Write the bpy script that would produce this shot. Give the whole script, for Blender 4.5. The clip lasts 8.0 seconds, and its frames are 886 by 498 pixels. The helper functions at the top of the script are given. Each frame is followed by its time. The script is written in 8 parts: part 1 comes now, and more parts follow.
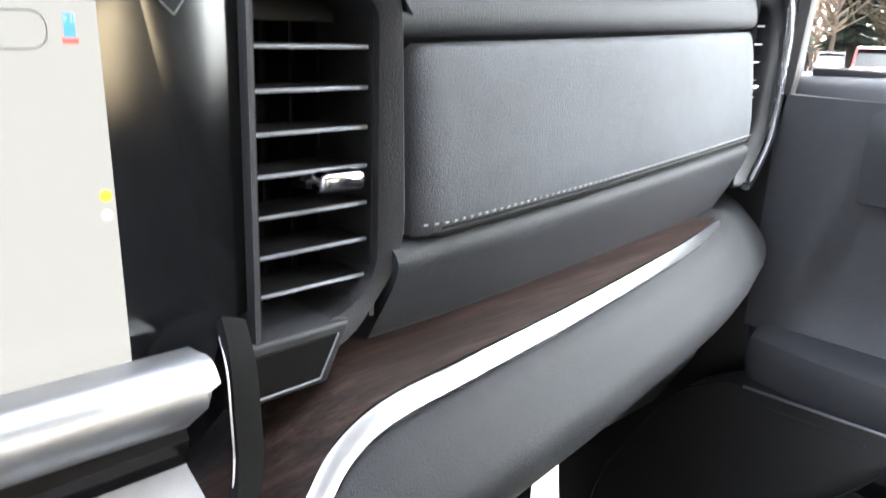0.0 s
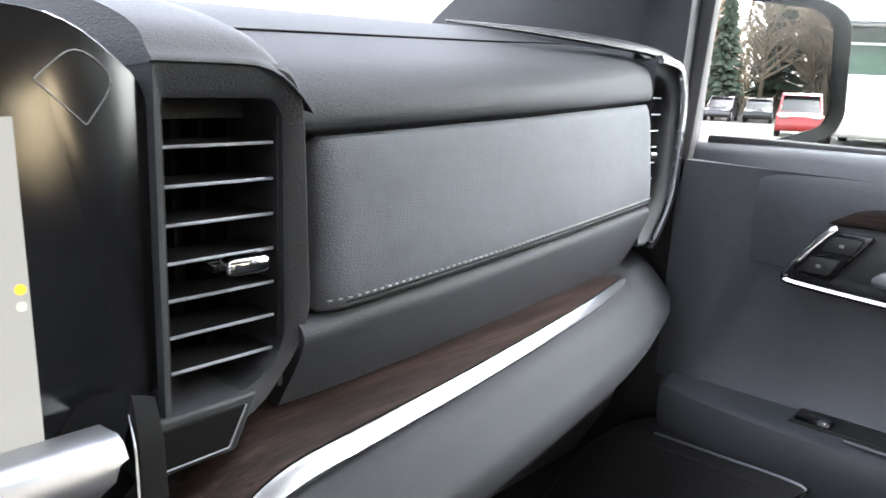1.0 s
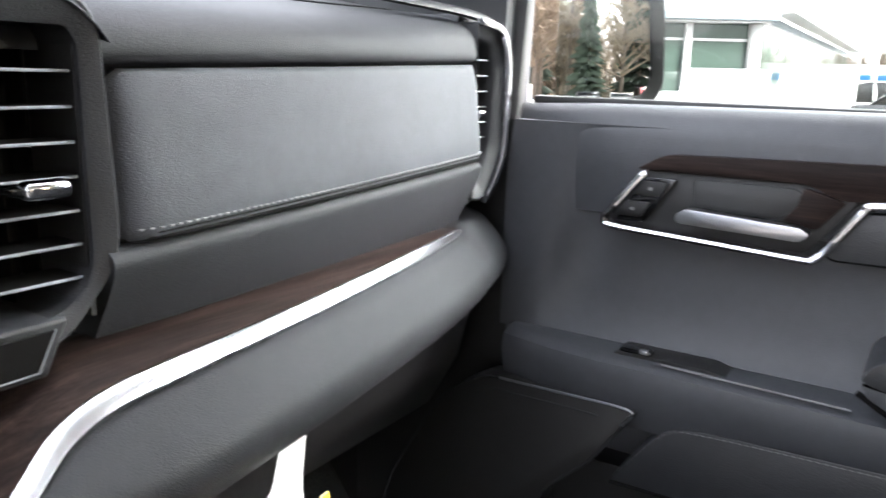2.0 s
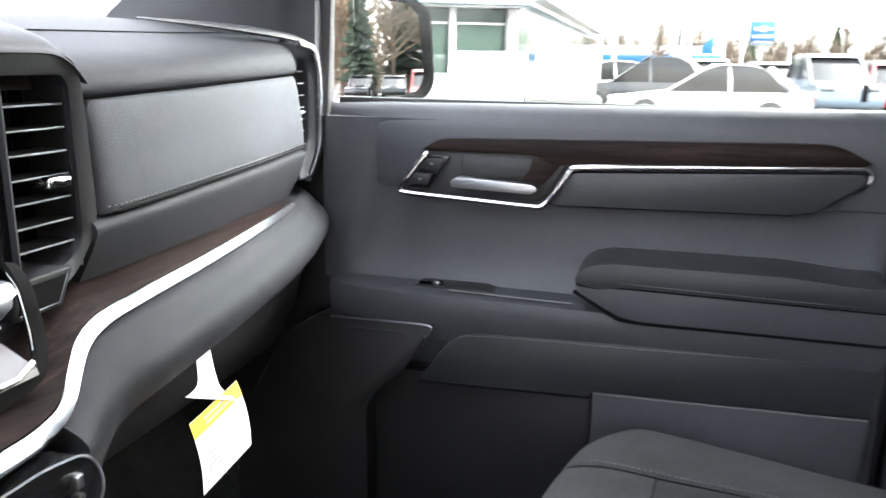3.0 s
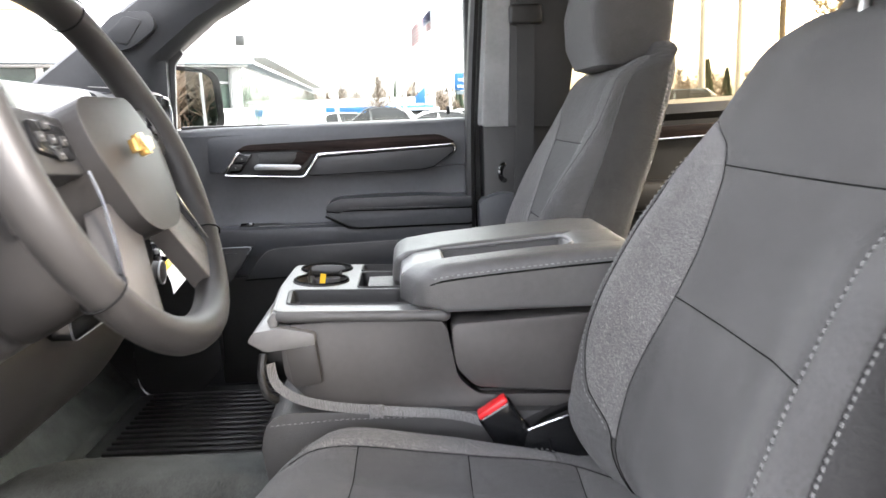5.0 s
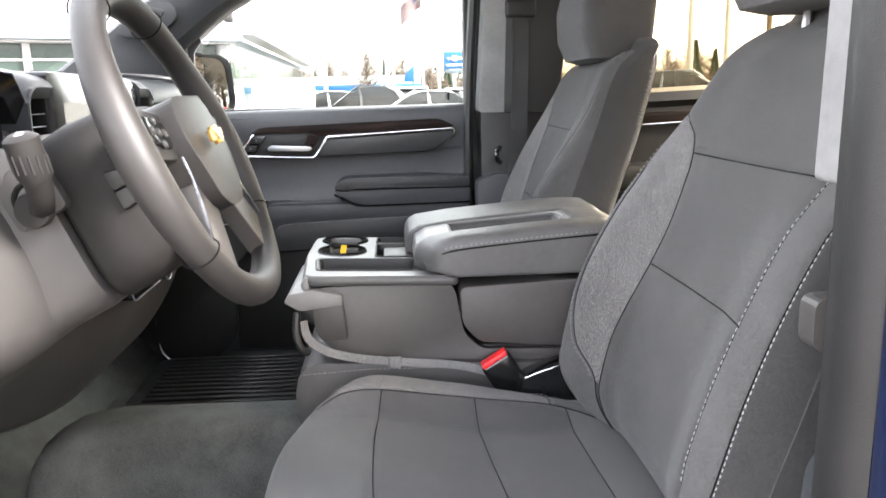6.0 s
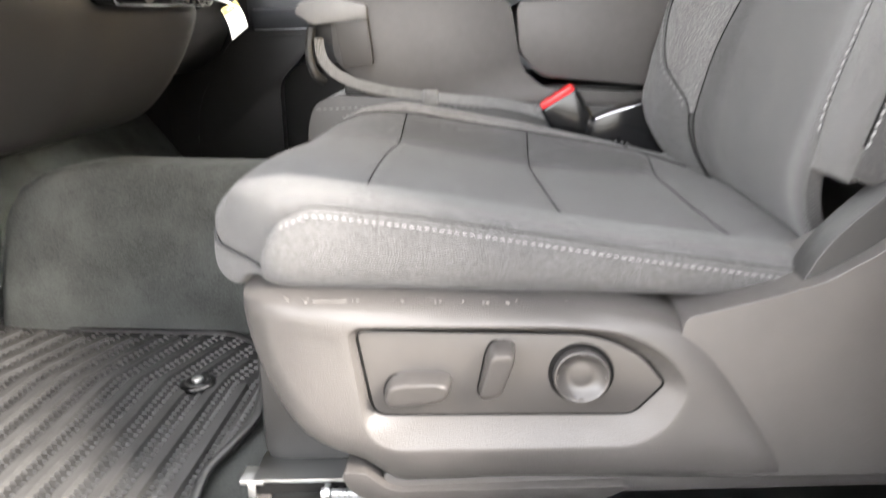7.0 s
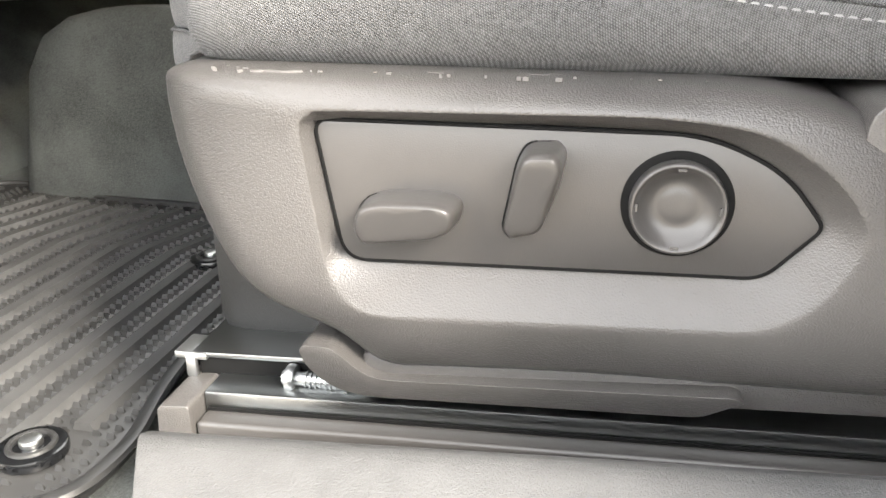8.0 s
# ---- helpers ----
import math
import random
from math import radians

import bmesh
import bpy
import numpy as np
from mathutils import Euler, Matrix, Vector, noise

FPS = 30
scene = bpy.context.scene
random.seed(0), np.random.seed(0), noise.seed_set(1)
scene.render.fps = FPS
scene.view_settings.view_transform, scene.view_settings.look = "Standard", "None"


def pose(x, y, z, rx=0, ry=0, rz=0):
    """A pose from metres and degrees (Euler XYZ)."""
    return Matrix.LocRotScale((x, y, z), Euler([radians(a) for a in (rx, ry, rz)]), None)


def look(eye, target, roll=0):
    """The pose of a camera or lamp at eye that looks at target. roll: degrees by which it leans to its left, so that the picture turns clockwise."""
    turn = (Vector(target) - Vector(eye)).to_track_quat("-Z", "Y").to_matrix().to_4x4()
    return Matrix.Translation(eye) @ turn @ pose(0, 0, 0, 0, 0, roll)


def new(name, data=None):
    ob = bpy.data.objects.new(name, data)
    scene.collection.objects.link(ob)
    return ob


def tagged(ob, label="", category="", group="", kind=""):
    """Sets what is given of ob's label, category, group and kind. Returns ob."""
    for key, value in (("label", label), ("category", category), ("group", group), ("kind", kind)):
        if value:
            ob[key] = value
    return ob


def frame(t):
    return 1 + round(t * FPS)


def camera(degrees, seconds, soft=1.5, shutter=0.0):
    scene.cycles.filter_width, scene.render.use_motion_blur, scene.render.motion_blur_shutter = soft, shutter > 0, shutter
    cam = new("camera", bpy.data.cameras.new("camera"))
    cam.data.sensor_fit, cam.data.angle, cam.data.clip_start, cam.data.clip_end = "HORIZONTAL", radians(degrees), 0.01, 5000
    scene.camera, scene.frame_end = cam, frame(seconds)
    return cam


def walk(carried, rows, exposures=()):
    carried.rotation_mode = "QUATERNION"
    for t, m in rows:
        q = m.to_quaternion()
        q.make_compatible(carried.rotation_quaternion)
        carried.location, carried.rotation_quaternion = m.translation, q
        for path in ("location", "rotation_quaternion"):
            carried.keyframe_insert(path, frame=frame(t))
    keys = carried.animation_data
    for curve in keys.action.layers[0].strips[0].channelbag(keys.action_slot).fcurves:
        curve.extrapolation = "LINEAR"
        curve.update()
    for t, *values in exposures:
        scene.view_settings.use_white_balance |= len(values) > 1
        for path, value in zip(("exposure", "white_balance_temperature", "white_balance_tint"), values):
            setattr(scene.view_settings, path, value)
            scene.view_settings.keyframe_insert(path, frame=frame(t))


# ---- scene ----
cam = camera(59.8, 8.0, 1.5, 0.35)
PATH = [
    (0, (0.053, -0.278, 0.734), (1.392, 1.093, 0.162), 2.4),
    (0.5, (0.039, -0.296, 0.763), (1.444, 1.035, 0.259), 2.6),
    (1, (0.048, -0.316, 0.761), (1.5, 0.979, 0.301), 2.7),
    (1.5, (0.053, -0.329, 0.754), (1.575, 0.888, 0.304), 2.4),
    (2, (0.045, -0.373, 0.725), (1.684, 0.682, 0.279), 1.7),
    (2.2, (0.017, -0.395, 0.733), (1.713, 0.564, 0.281), 1.5),
    (3.3, (-0.344, -0.458, 0.758), (1.583, -0.09, 0.365), 1.0),
    (3.5, (-0.431, -0.441, 0.752), (1.531, -0.2, 0.444), 0.9),
    (4, (-0.605, -0.501, 0.71), (1.371, -0.386, 0.424), -0.2),
    (4.5, (-0.911, -0.553, 0.688), (1.065, -0.559, 0.38), -1.0),
    (4.7, (-1.062, -0.558, 0.697), (0.911, -0.607, 0.375), -1.5),
    (5.8, (-1.404, -0.497, 0.747), (0.553, -0.643, 0.364), -1.6),
    (6, (-1.403, -0.504, 0.739), (0.553, -0.628, 0.338), -1.4),
    (6.5, (-1.352, -0.523, 0.642), (0.590, -0.566, 0.171), -0.5),
    (6.7, (-1.293, -0.556, 0.541), (0.642, -0.522, 0.036), -1.1),
    (6.8, (-1.276, -0.571, 0.49), (0.654, -0.477, -0.024), -1.4),
    (7, (-1.217, -0.568, 0.415), (0.694, -0.459, -0.165), -0.4),
    (7.5, (-1.101, -0.573, 0.306), (0.774, -0.346, -0.355), -0.0),
    (8, (-1.058, -0.599, 0.289), (0.765, -0.221, -0.442), -0.1),
]
walk(cam, [(t, look(eye, target, roll)) for t, eye, target, roll in PATH],
     [(0.0, 5.47, 6150, 15), (0.5, 5.1, 6150, 15), (1.5, 5.12, 6250, 15), (2.2, 5.27, 6350, 15), (3.4, 5.32, 6300, 14), (4.0, 5.22, 6400, 14), (4.5, 5.22, 6500, 15), (6.0, 5.22, 6550, 15), (6.5, 5.3, 6650, 15), (7.0, 5.65, 6950, 13), (7.5, 5.5, 7000, 10), (8.0, 5.37, 7000, 10)])

# ---- world, sun, exposure ----
world = bpy.data.worlds.new("overcast_sky")
scene.world = world
world.use_nodes = True
wn, wl = world.node_tree.nodes, world.node_tree.links
sky = wn.new("ShaderNodeTexSky")
sky.sky_type, sky.sun_disc = "NISHITA", False
sky.sun_elevation, sky.sun_rotation = radians(38), radians(146)
sky.air_density, sky.dust_density, sky.ozone_density = 1.0, 6.0, 1.0
pale = wn.new("ShaderNodeHueSaturation")
pale.inputs["Saturation"].default_value = 0.22
wl.new(sky.outputs["Color"], pale.inputs["Color"])
wl.new(pale.outputs["Color"], wn["Background"].inputs["Color"])
wn["Background"].inputs["Strength"].default_value = 0.09
sun_data = bpy.data.lights.new("sun", "SUN")
sun_data.energy, sun_data.angle, sun_data.color = 1.0, radians(20), (1.0, 0.96, 0.9)
sun_ob = new("sun", sun_data)
# from behind the driver's side, high
sun_ob.matrix_world = look((-6, -9, 8.0), (0, 0, 0))

# ---- materials ----
def node_mat(name):
    m = bpy.data.materials.new(name)
    m.use_nodes = True
    nt = m.node_tree
    return m, nt, nt.nodes["Principled BSDF"]


def coords(nt, scale=(1, 1, 1)):
    tc = nt.nodes.new("ShaderNodeTexCoord")
    mp = nt.nodes.new("ShaderNodeMapping")
    mp.inputs["Scale"].default_value = scale
    nt.links.new(tc.outputs["Object"], mp.inputs["Vector"])
    return mp.outputs["Vector"]


def noise_tex(nt, vec, scale, detail=3.0, rough=0.55):
    n = nt.nodes.new("ShaderNodeTexNoise")
    n.inputs["Scale"].default_value, n.inputs["Detail"].default_value = scale, detail
    n.inputs["Roughness"].default_value = rough
    nt.links.new(vec, n.inputs["Vector"])
    return n.outputs["Fac"]


def ramp(nt, fac, stops):
    r = nt.nodes.new("ShaderNodeValToRGB")
    el = r.color_ramp.elements
    while len(el) < len(stops):
        el.new(0.5)
    for e, (p, c) in zip(el, stops):
        e.position, e.color = p, (*c, 1)
    nt.links.new(fac, r.inputs["Fac"])
    return r.outputs["Color"]


def grey(v, tint=(1, 1, 1)):
    return tuple(v * t for t in tint)


def scaled(c, k):
    return tuple(min(1.0, v * k) for v in c)


def bump(nt, bsdf, height, strength, dist):
    b = nt.nodes.new("ShaderNodeBump")
    b.inputs["Strength"].default_value, b.inputs["Distance"].default_value = strength, dist
    nt.links.new(height, b.inputs["Height"])
    prev = bsdf.inputs["Normal"].links
    if prev:
        nt.links.new(prev[0].from_socket, b.inputs["Normal"])
    nt.links.new(b.outputs["Normal"], bsdf.inputs["Normal"])


def grained(name, colour, rough, cell, depth, wear=0.18, spec=0.5, kind="leather"):
    """Moulded or hide grain of the given cell size, with faint blotches."""
    m, nt, b = node_mat(name)
    v = coords(nt)
    blot = noise_tex(nt, v, 7.0, 4.0)
    fine = noise_tex(nt, v, 90.0, 2.0)
    mix = nt.nodes.new("ShaderNodeMath")
    mix.operation = "MULTIPLY_ADD"
    nt.links.new(fine, mix.inputs[0])
    mix.inputs[1].default_value = 0.35
    nt.links.new(blot, mix.inputs[2])
    nt.links.new(ramp(nt, mix.outputs[0], [(0.4, scaled(colour, 1 - wear)), (0.85, scaled(colour, 1 + wear))]), b.inputs["Base Color"])
    b.inputs["Roughness"].default_value = rough
    b.inputs["Specular IOR Level"].default_value = spec
    rr = nt.nodes.new("ShaderNodeMapRange")
    rr.inputs["To Min"].default_value, rr.inputs["To Max"].default_value = rough - 0.06, rough + 0.08
    nt.links.new(blot, rr.inputs["Value"])
    nt.links.new(rr.outputs["Result"], b.inputs["Roughness"])
    vo = nt.nodes.new("ShaderNodeTexVoronoi")
    vo.feature = "SMOOTH_F1"
    vo.inputs["Scale"].default_value = 1.0 / cell
    wob = nt.nodes.new("ShaderNodeVectorMath")
    wob.operation = "MULTIPLY_ADD"
    nz = nt.nodes.new("ShaderNodeTexNoise")
    nz.inputs["Scale"].default_value = 0.35 / cell
    nt.links.new(v, nz.inputs["Vector"])
    nt.links.new(nz.outputs["Color"], wob.inputs[0])
    wob.inputs[1].default_value = (cell * 1.6,) * 3
    nt.links.new(v, wob.inputs[2])
    nt.links.new(wob.outputs[0], vo.inputs["Vector"])
    bump(nt, b, vo.outputs["Distance"], 1.0, -depth)
    return m


def woven(name, colour, fleck, thread, heather=0.0, sheen=0.14):
    """Cloth with crossing threads; heather mixes in pale flecks."""
    m, nt, b = node_mat(name)
    v = coords(nt)
    blot = noise_tex(nt, v, 9.0, 3.0)
    spk = noise_tex(nt, v, 520.0, 2.0, 0.7)
    base = ramp(nt, blot, [(0.35, scaled(colour, 0.86)), (0.7, scaled(colour, 1.12))])
    mx = nt.nodes.new("ShaderNodeMix")
    mx.data_type = "RGBA"
    sp = nt.nodes.new("ShaderNodeMapRange")
    sp.inputs["From Min"].default_value, sp.inputs["From Max"].default_value = 0.5, 0.68
    sp.inputs["To Max"].default_value = heather
    nt.links.new(spk, sp.inputs["Value"])
    nt.links.new(sp.outputs["Result"], mx.inputs["Factor"])
    nt.links.new(base, mx.inputs["A"])
    mx.inputs["B"].default_value = (*fleck, 1)
    nt.links.new(mx.outputs["Result"], b.inputs["Base Color"])
    b.inputs["Roughness"].default_value = 0.85
    b.inputs["Specular IOR Level"].default_value = 0.25
    b.inputs["Sheen Weight"].default_value, b.inputs["Sheen Roughness"].default_value = sheen, 0.4
    h = None
    for rot in ((0, 0, 0.78), (0, 0, -0.78)):
        tc = nt.nodes.new("ShaderNodeMapping")
        tc.inputs["Rotation"].default_value = (0.6, 0.6, rot[2])
        nt.links.new(v, tc.inputs["Vector"])
        w = nt.nodes.new("ShaderNodeTexWave")
        w.inputs["Scale"].default_value = 0.32 / thread
        w.inputs["Distortion"].default_value = 0.15
        nt.links.new(tc.outputs["Vector"], w.inputs["Vector"])
        if h is None:
            h = w.outputs["Fac"]
        else:
            mu = nt.nodes.new("ShaderNodeMath")
            mu.operation = "MULTIPLY"
            nt.links.new(h, mu.inputs[0])
            nt.links.new(w.outputs["Fac"], mu.inputs[1])
            h = mu.outputs[0]
    mott = noise_tex(nt, v, 650.0, 3.0, 0.7)
    tone = nt.nodes.new("ShaderNodeMath")
    tone.operation = "MULTIPLY_ADD"
    nt.links.new(h, tone.inputs[0])
    tone.inputs[1].default_value = 0.8
    nt.links.new(mott, tone.inputs[2])
    slub = noise_tex(nt, v, 300.0, 2.0, 0.6)
    both = nt.nodes.new("ShaderNodeMath")
    both.operation = "MULTIPLY_ADD"
    nt.links.new(slub, both.inputs[0])
    both.inputs[1].default_value = 0.45
    nt.links.new(tone.outputs[0], both.inputs[2])
    less = nt.nodes.new("ShaderNodeMath")
    less.operation = "SUBTRACT"
    nt.links.new(both.outputs[0], less.inputs[0])
    less.inputs[1].default_value = 0.375
    mul = nt.nodes.new("ShaderNodeMix")
    mul.data_type, mul.blend_type = "RGBA", "MULTIPLY"
    mul.inputs["Factor"].default_value = 1.0
    nt.links.new(mx.outputs["Result"], mul.inputs["A"])
    nt.links.new(ramp(nt, less.outputs[0], [(0.20, (0.36, 0.36, 0.36)), (0.95, (1.28, 1.28, 1.28))]), mul.inputs["B"])
    nt.links.new(mul.outputs["Result"], b.inputs["Base Color"])
    bump(nt, b, h, 0.8, 0.0005)
    bump(nt, b, spk, 0.2, 0.0003)
    return m


def metal(name, colour, rough, brushed=0.0):
    m, nt, b = node_mat(name)
    b.inputs["Metallic"].default_value = 1.0
    v = coords(nt, (1, 1, 1) if not brushed else (3, 60, 60))
    n = noise_tex(nt, v, 18.0 if not brushed else 12.0, 4.0)
    nt.links.new(ramp(nt, n, [(0.3, scaled(colour, 0.92)), (0.7, colour)]), b.inputs["Base Color"])
    rr = nt.nodes.new("ShaderNodeMapRange")
    rr.inputs["To Min"].default_value, rr.inputs["To Max"].default_value = rough * 0.75, rough * 1.3
    nt.links.new(n, rr.inputs["Value"])
    nt.links.new(rr.outputs["Result"], b.inputs["Roughness"])
    return m


def gloss(name, colour, rough, coat=0.0, vary=0.08):
    m, nt, b = node_mat(name)
    v = coords(nt)
    n = noise_tex(nt, v, 25.0, 4.0)
    nt.links.new(ramp(nt, n, [(0.3, scaled(colour, 1 - vary)), (0.7, scaled(colour, 1 + vary))]), b.inputs["Base Color"])
    rr = nt.nodes.new("ShaderNodeMapRange")
    rr.inputs["To Min"].default_value, rr.inputs["To Max"].default_value = rough * 0.8, rough * 1.3 + 0.01
    nt.links.new(n, rr.inputs["Value"])
    nt.links.new(rr.outputs["Result"], b.inputs["Roughness"])
    b.inputs["Coat Weight"].default_value = coat
    return m


def wood_mat(name, axis):
    """Dark open-pore veneer with the grain along one axis."""
    m, nt, b = node_mat(name)
    s = [26.0, 26.0, 26.0]
    s[axis] = 1.4
    v = coords(nt, s)
    n1 = noise_tex(nt, v, 4.0, 6.0, 0.65)
    n2 = noise_tex(nt, v, 22.0, 3.0, 0.6)
    c1 = ramp(nt, n1, [(0.3, (0.006, 0.0042, 0.0038)), (0.5, (0.016, 0.010, 0.0085)), (0.72, (0.036, 0.023, 0.019))])
    mx = nt.nodes.new("ShaderNodeMix")
    mx.data_type, mx.blend_type = "RGBA", "MULTIPLY"
    mx.inputs["Factor"].default_value = 0.6
    nt.links.new(c1, mx.inputs["A"])
    nt.links.new(ramp(nt, n2, [(0.38, (0.35, 0.3, 0.28)), (0.6, (1, 1, 1))]), mx.inputs["B"])
    nt.links.new(mx.outputs["Result"], b.inputs["Base Color"])
    b.inputs["Roughness"].default_value = 0.55
    b.inputs["Specular IOR Level"].default_value = 0.10
    bump(nt, b, n2, 0.5, 0.0004)
    return m


def speckled(name, colour, scale, depth, rough=0.95, vary=0.45, flecks=None):
    """Carpet, asphalt and other fine-grained stuff."""
    m, nt, b = node_mat(name)
    v = coords(nt)
    n1, n2 = noise_tex(nt, v, scale, 3.0, 0.7), noise_tex(nt, v, scale * 0.03, 4.0)
    ad = nt.nodes.new("ShaderNodeMath")
    ad.operation = "MULTIPLY_ADD"
    nt.links.new(n2, ad.inputs[0])
    ad.inputs[1].default_value = 0.7
    nt.links.new(n1, ad.inputs[2])
    stops = [(0.55, scaled(colour, 1 - vary)), (1.1, scaled(colour, 1 + vary))]
    if flecks:
        stops = [(0.5, scaled(colour, 1 - vary)), (0.95, scaled(colour, 1 + vary)), (1.0, flecks)]
    nt.links.new(ramp(nt, ad.outputs[0], stops), b.inputs["Base Color"])
    b.inputs["Roughness"].default_value = rough
    b.inputs["Specular IOR Level"].default_value = 0.2
    bump(nt, b, n1, 0.8, depth)
    return m


def glass_mat(name, colour, rough=0.0):
    m, nt, b = node_mat(name)
    nt.nodes.remove(b)
    g = nt.nodes.new("ShaderNodeBsdfTransparent")
    g.inputs["Color"].default_value = (*colour, 1)
    r = nt.nodes.new("ShaderNodeBsdfGlossy")
    r.inputs["Roughness"].default_value = 0.02
    lw = nt.nodes.new("ShaderNodeLayerWeight")
    p5 = nt.nodes.new("ShaderNodeMath")
    p5.operation = "POWER"
    nt.links.new(lw.outputs["Facing"], p5.inputs[0])
    p5.inputs[1].default_value = 5.0
    f = nt.nodes.new("ShaderNodeMath")
    f.operation = "MULTIPLY_ADD"
    nt.links.new(p5.outputs[0], f.inputs[0])
    f.inputs[1].default_value, f.inputs[2].default_value = 0.55, 0.03
    x = nt.nodes.new("ShaderNodeMixShader")
    nt.links.new(f.outputs[0], x.inputs[0])
    nt.links.new(g.outputs[0], x.inputs[1])
    nt.links.new(r.outputs[0], x.inputs[2])
    nt.links.new(x.outputs[0], nt.nodes["Material Output"].inputs["Surface"])
    return m


def lit(name, colour, strength):
    m, nt, b = node_mat(name)
    b.inputs["Base Color"].default_value = (*scaled(colour, 0.04), 1)
    b.inputs["Emission Color"].default_value = (*colour, 1)
    b.inputs["Emission Strength"].default_value = strength
    b.inputs["Roughness"].default_value = 0.15
    return m


COOL = (0.93, 0.99, 1.1)
WARM = (1.06, 1.0, 0.96)
M_PAD = grained("black_soft_pad", grey(0.022, COOL), 0.60, 0.0009, 0.00026, spec=0.16)
M_PANEL = grained("grey_leatherette", grey(0.054, COOL), 0.64, 0.0009, 0.00034, spec=0.14)
M_DASH = grained("dark_moulded_plastic", grey(0.019, COOL), 0.50, 0.0009, 0.00025, spec=0.28)
M_DOOR = grained("door_moulding", grey(0.046, COOL), 0.46, 0.0010, 0.00025)
M_DOORSOFT = grained("door_leatherette", grey(0.022, COOL), 0.38, 0.0014, 0.0003)
M_DARK = grained("black_trim", grey(0.013), 0.45, 0.001, 0.0002, spec=0.4)
M_SHIELD = grained("warm_grey_plastic", grey(0.046, WARM), 0.36, 0.0007, 0.00024, wear=0.1)
M_SILL = grained("grey_sill_plastic", grey(0.068), 0.38, 0.0007, 0.0003, wear=0.2)
M_SWITCH = grained("smooth_grey_plastic", grey(0.038, WARM), 0.30, 0.0005, 0.00004, wear=0.12)
M_CONSOLE = grained("console_plastic", grey(0.045, WARM), 0.42, 0.0009, 0.00025)
M_ARM = grained("armrest_vinyl", grey(0.066), 0.42, 0.0014, 0.0004)
M_WHEEL = grained("wheel_leather", grey(0.018, WARM), 0.48, 0.0007, 0.00015, spec=0.34)
M_COLUMN = grained("column_plastic", grey(0.013, WARM), 0.55, 0.0007, 0.0002, spec=0.14)
M_TRIMLIGHT = grained("light_grey_pillar_trim", grey(0.2), 0.7, 0.0012, 0.0003)
M_LINER = speckled("headliner_fabric", grey(0.5, WARM), 700, 0.0006, 0.95, 0.12)
M_CLOTH = woven("charcoal_cloth", grey(0.090), grey(0.14), 0.0008, 0.15)
M_HEATHER = woven("heather_cloth", grey(0.115), grey(0.38, WARM), 0.0009, 0.65)
M_INSERT = woven("dark_insert_cloth", grey(0.067), grey(0.11), 0.0016, 0.14)
M_CLOTHD = woven("dark_side_cloth", grey(0.045), grey(0.09), 0.0009, 0.12)
M_SCUFF = gloss("pale_scuff", grey(0.075, WARM), 0.7, vary=0.3)
M_SIDE = grained("seat_side_vinyl", grey(0.026), 0.46, 0.0014, 0.00035)
# near-black for seams and trim, also painted shade in gaps and vents
M_SEAMSHADE = gloss("dark_seam_shade", grey(0.005), 0.8)
M_SEAMSHADE.node_tree.nodes["Principled BSDF"].inputs["Specular IOR Level"].default_value = 0.1
M_STITCH = gloss("pale_thread", grey(0.20), 0.7, vary=0.25)
M_STITCHW = gloss("white_thread", grey(0.27), 0.7, vary=0.15)
M_STITCHD = gloss("grey_thread", grey(0.16), 0.7, vary=0.25)
M_BRIGHT = metal("satin_chrome", (0.42, 0.43, 0.45), 0.22)
M_CHROME = metal("bright_chrome", (0.54, 0.55, 0.57), 0.13)
M_SATIN = metal("satin_silver", (0.42, 0.43, 0.45), 0.3)
M_SATINP = grained("satin_grey_plate", grey(0.125), 0.36, 0.0007, 0.0001)
M_SATINB = metal("bright_silver_rail", (0.42, 0.44, 0.47), 0.38)
M_RAIL = metal("zinc_rail", (0.30, 0.31, 0.31), 0.3)
M_STEEL = metal("dull_steel", (0.42, 0.43, 0.43), 0.38)
M_PIANO = gloss("piano_black", grey(0.005, COOL), 0.13, 0.0)
M_KNEE = grained("dark_warm_plastic", grey(0.030, WARM), 0.45, 0.0007, 0.00018, wear=0.1)
M_WOODX = wood_mat("dark_veneer_dash", 0)
M_WOODY = wood_mat("dark_veneer_door", 1)
M_CARPET = speckled("charcoal_carpet", (0.043, 0.046, 0.044), 520, 0.0012, 0.97, 0.5)
M_RUBBER = gloss("black_rubber", grey(0.020), 0.38, vary=0.25)
# glossier rubber, its paler grey painting the sheen on the rib tops
M_RIB = gloss("rubber_rib_sheen", grey(0.042), 0.32, vary=0.2)
M_GLASS = glass_mat("clear_glass", (0.82, 0.84, 0.83))
M_SIDEGLASS = glass_mat("side_glass", (0.74, 0.77, 0.75))
M_TINT = glass_mat("bronze_privacy_glass", (0.60, 0.55, 0.43))
M_MIRROR = metal("mirror_silver", (0.9, 0.9, 0.9), 0.004)
M_BELT = woven("belt_webbing", grey(0.05), grey(0.12), 0.0016, 0.2)
M_BELTG = woven("grey_webbing", grey(0.17), grey(0.3), 0.0016, 0.2)
M_RED = gloss("red_plastic", (0.7, 0.02, 0.025), 0.35)
M_PAPER = gloss("white_card", grey(0.82), 0.6, vary=0.03)
M_YELLOW = gloss("yellow_card", (0.85, 0.5, 0.02), 0.55)
M_INK = gloss("grey_ink", grey(0.25), 0.7)
M_MAP = lit("lit_map_screen", (0.86, 0.85, 0.74), 0.021)
# grey of painted lit edges: vent slats and thin outlines
M_SLAT = gloss("grey_lit_edge", grey(0.20, COOL), 0.35)
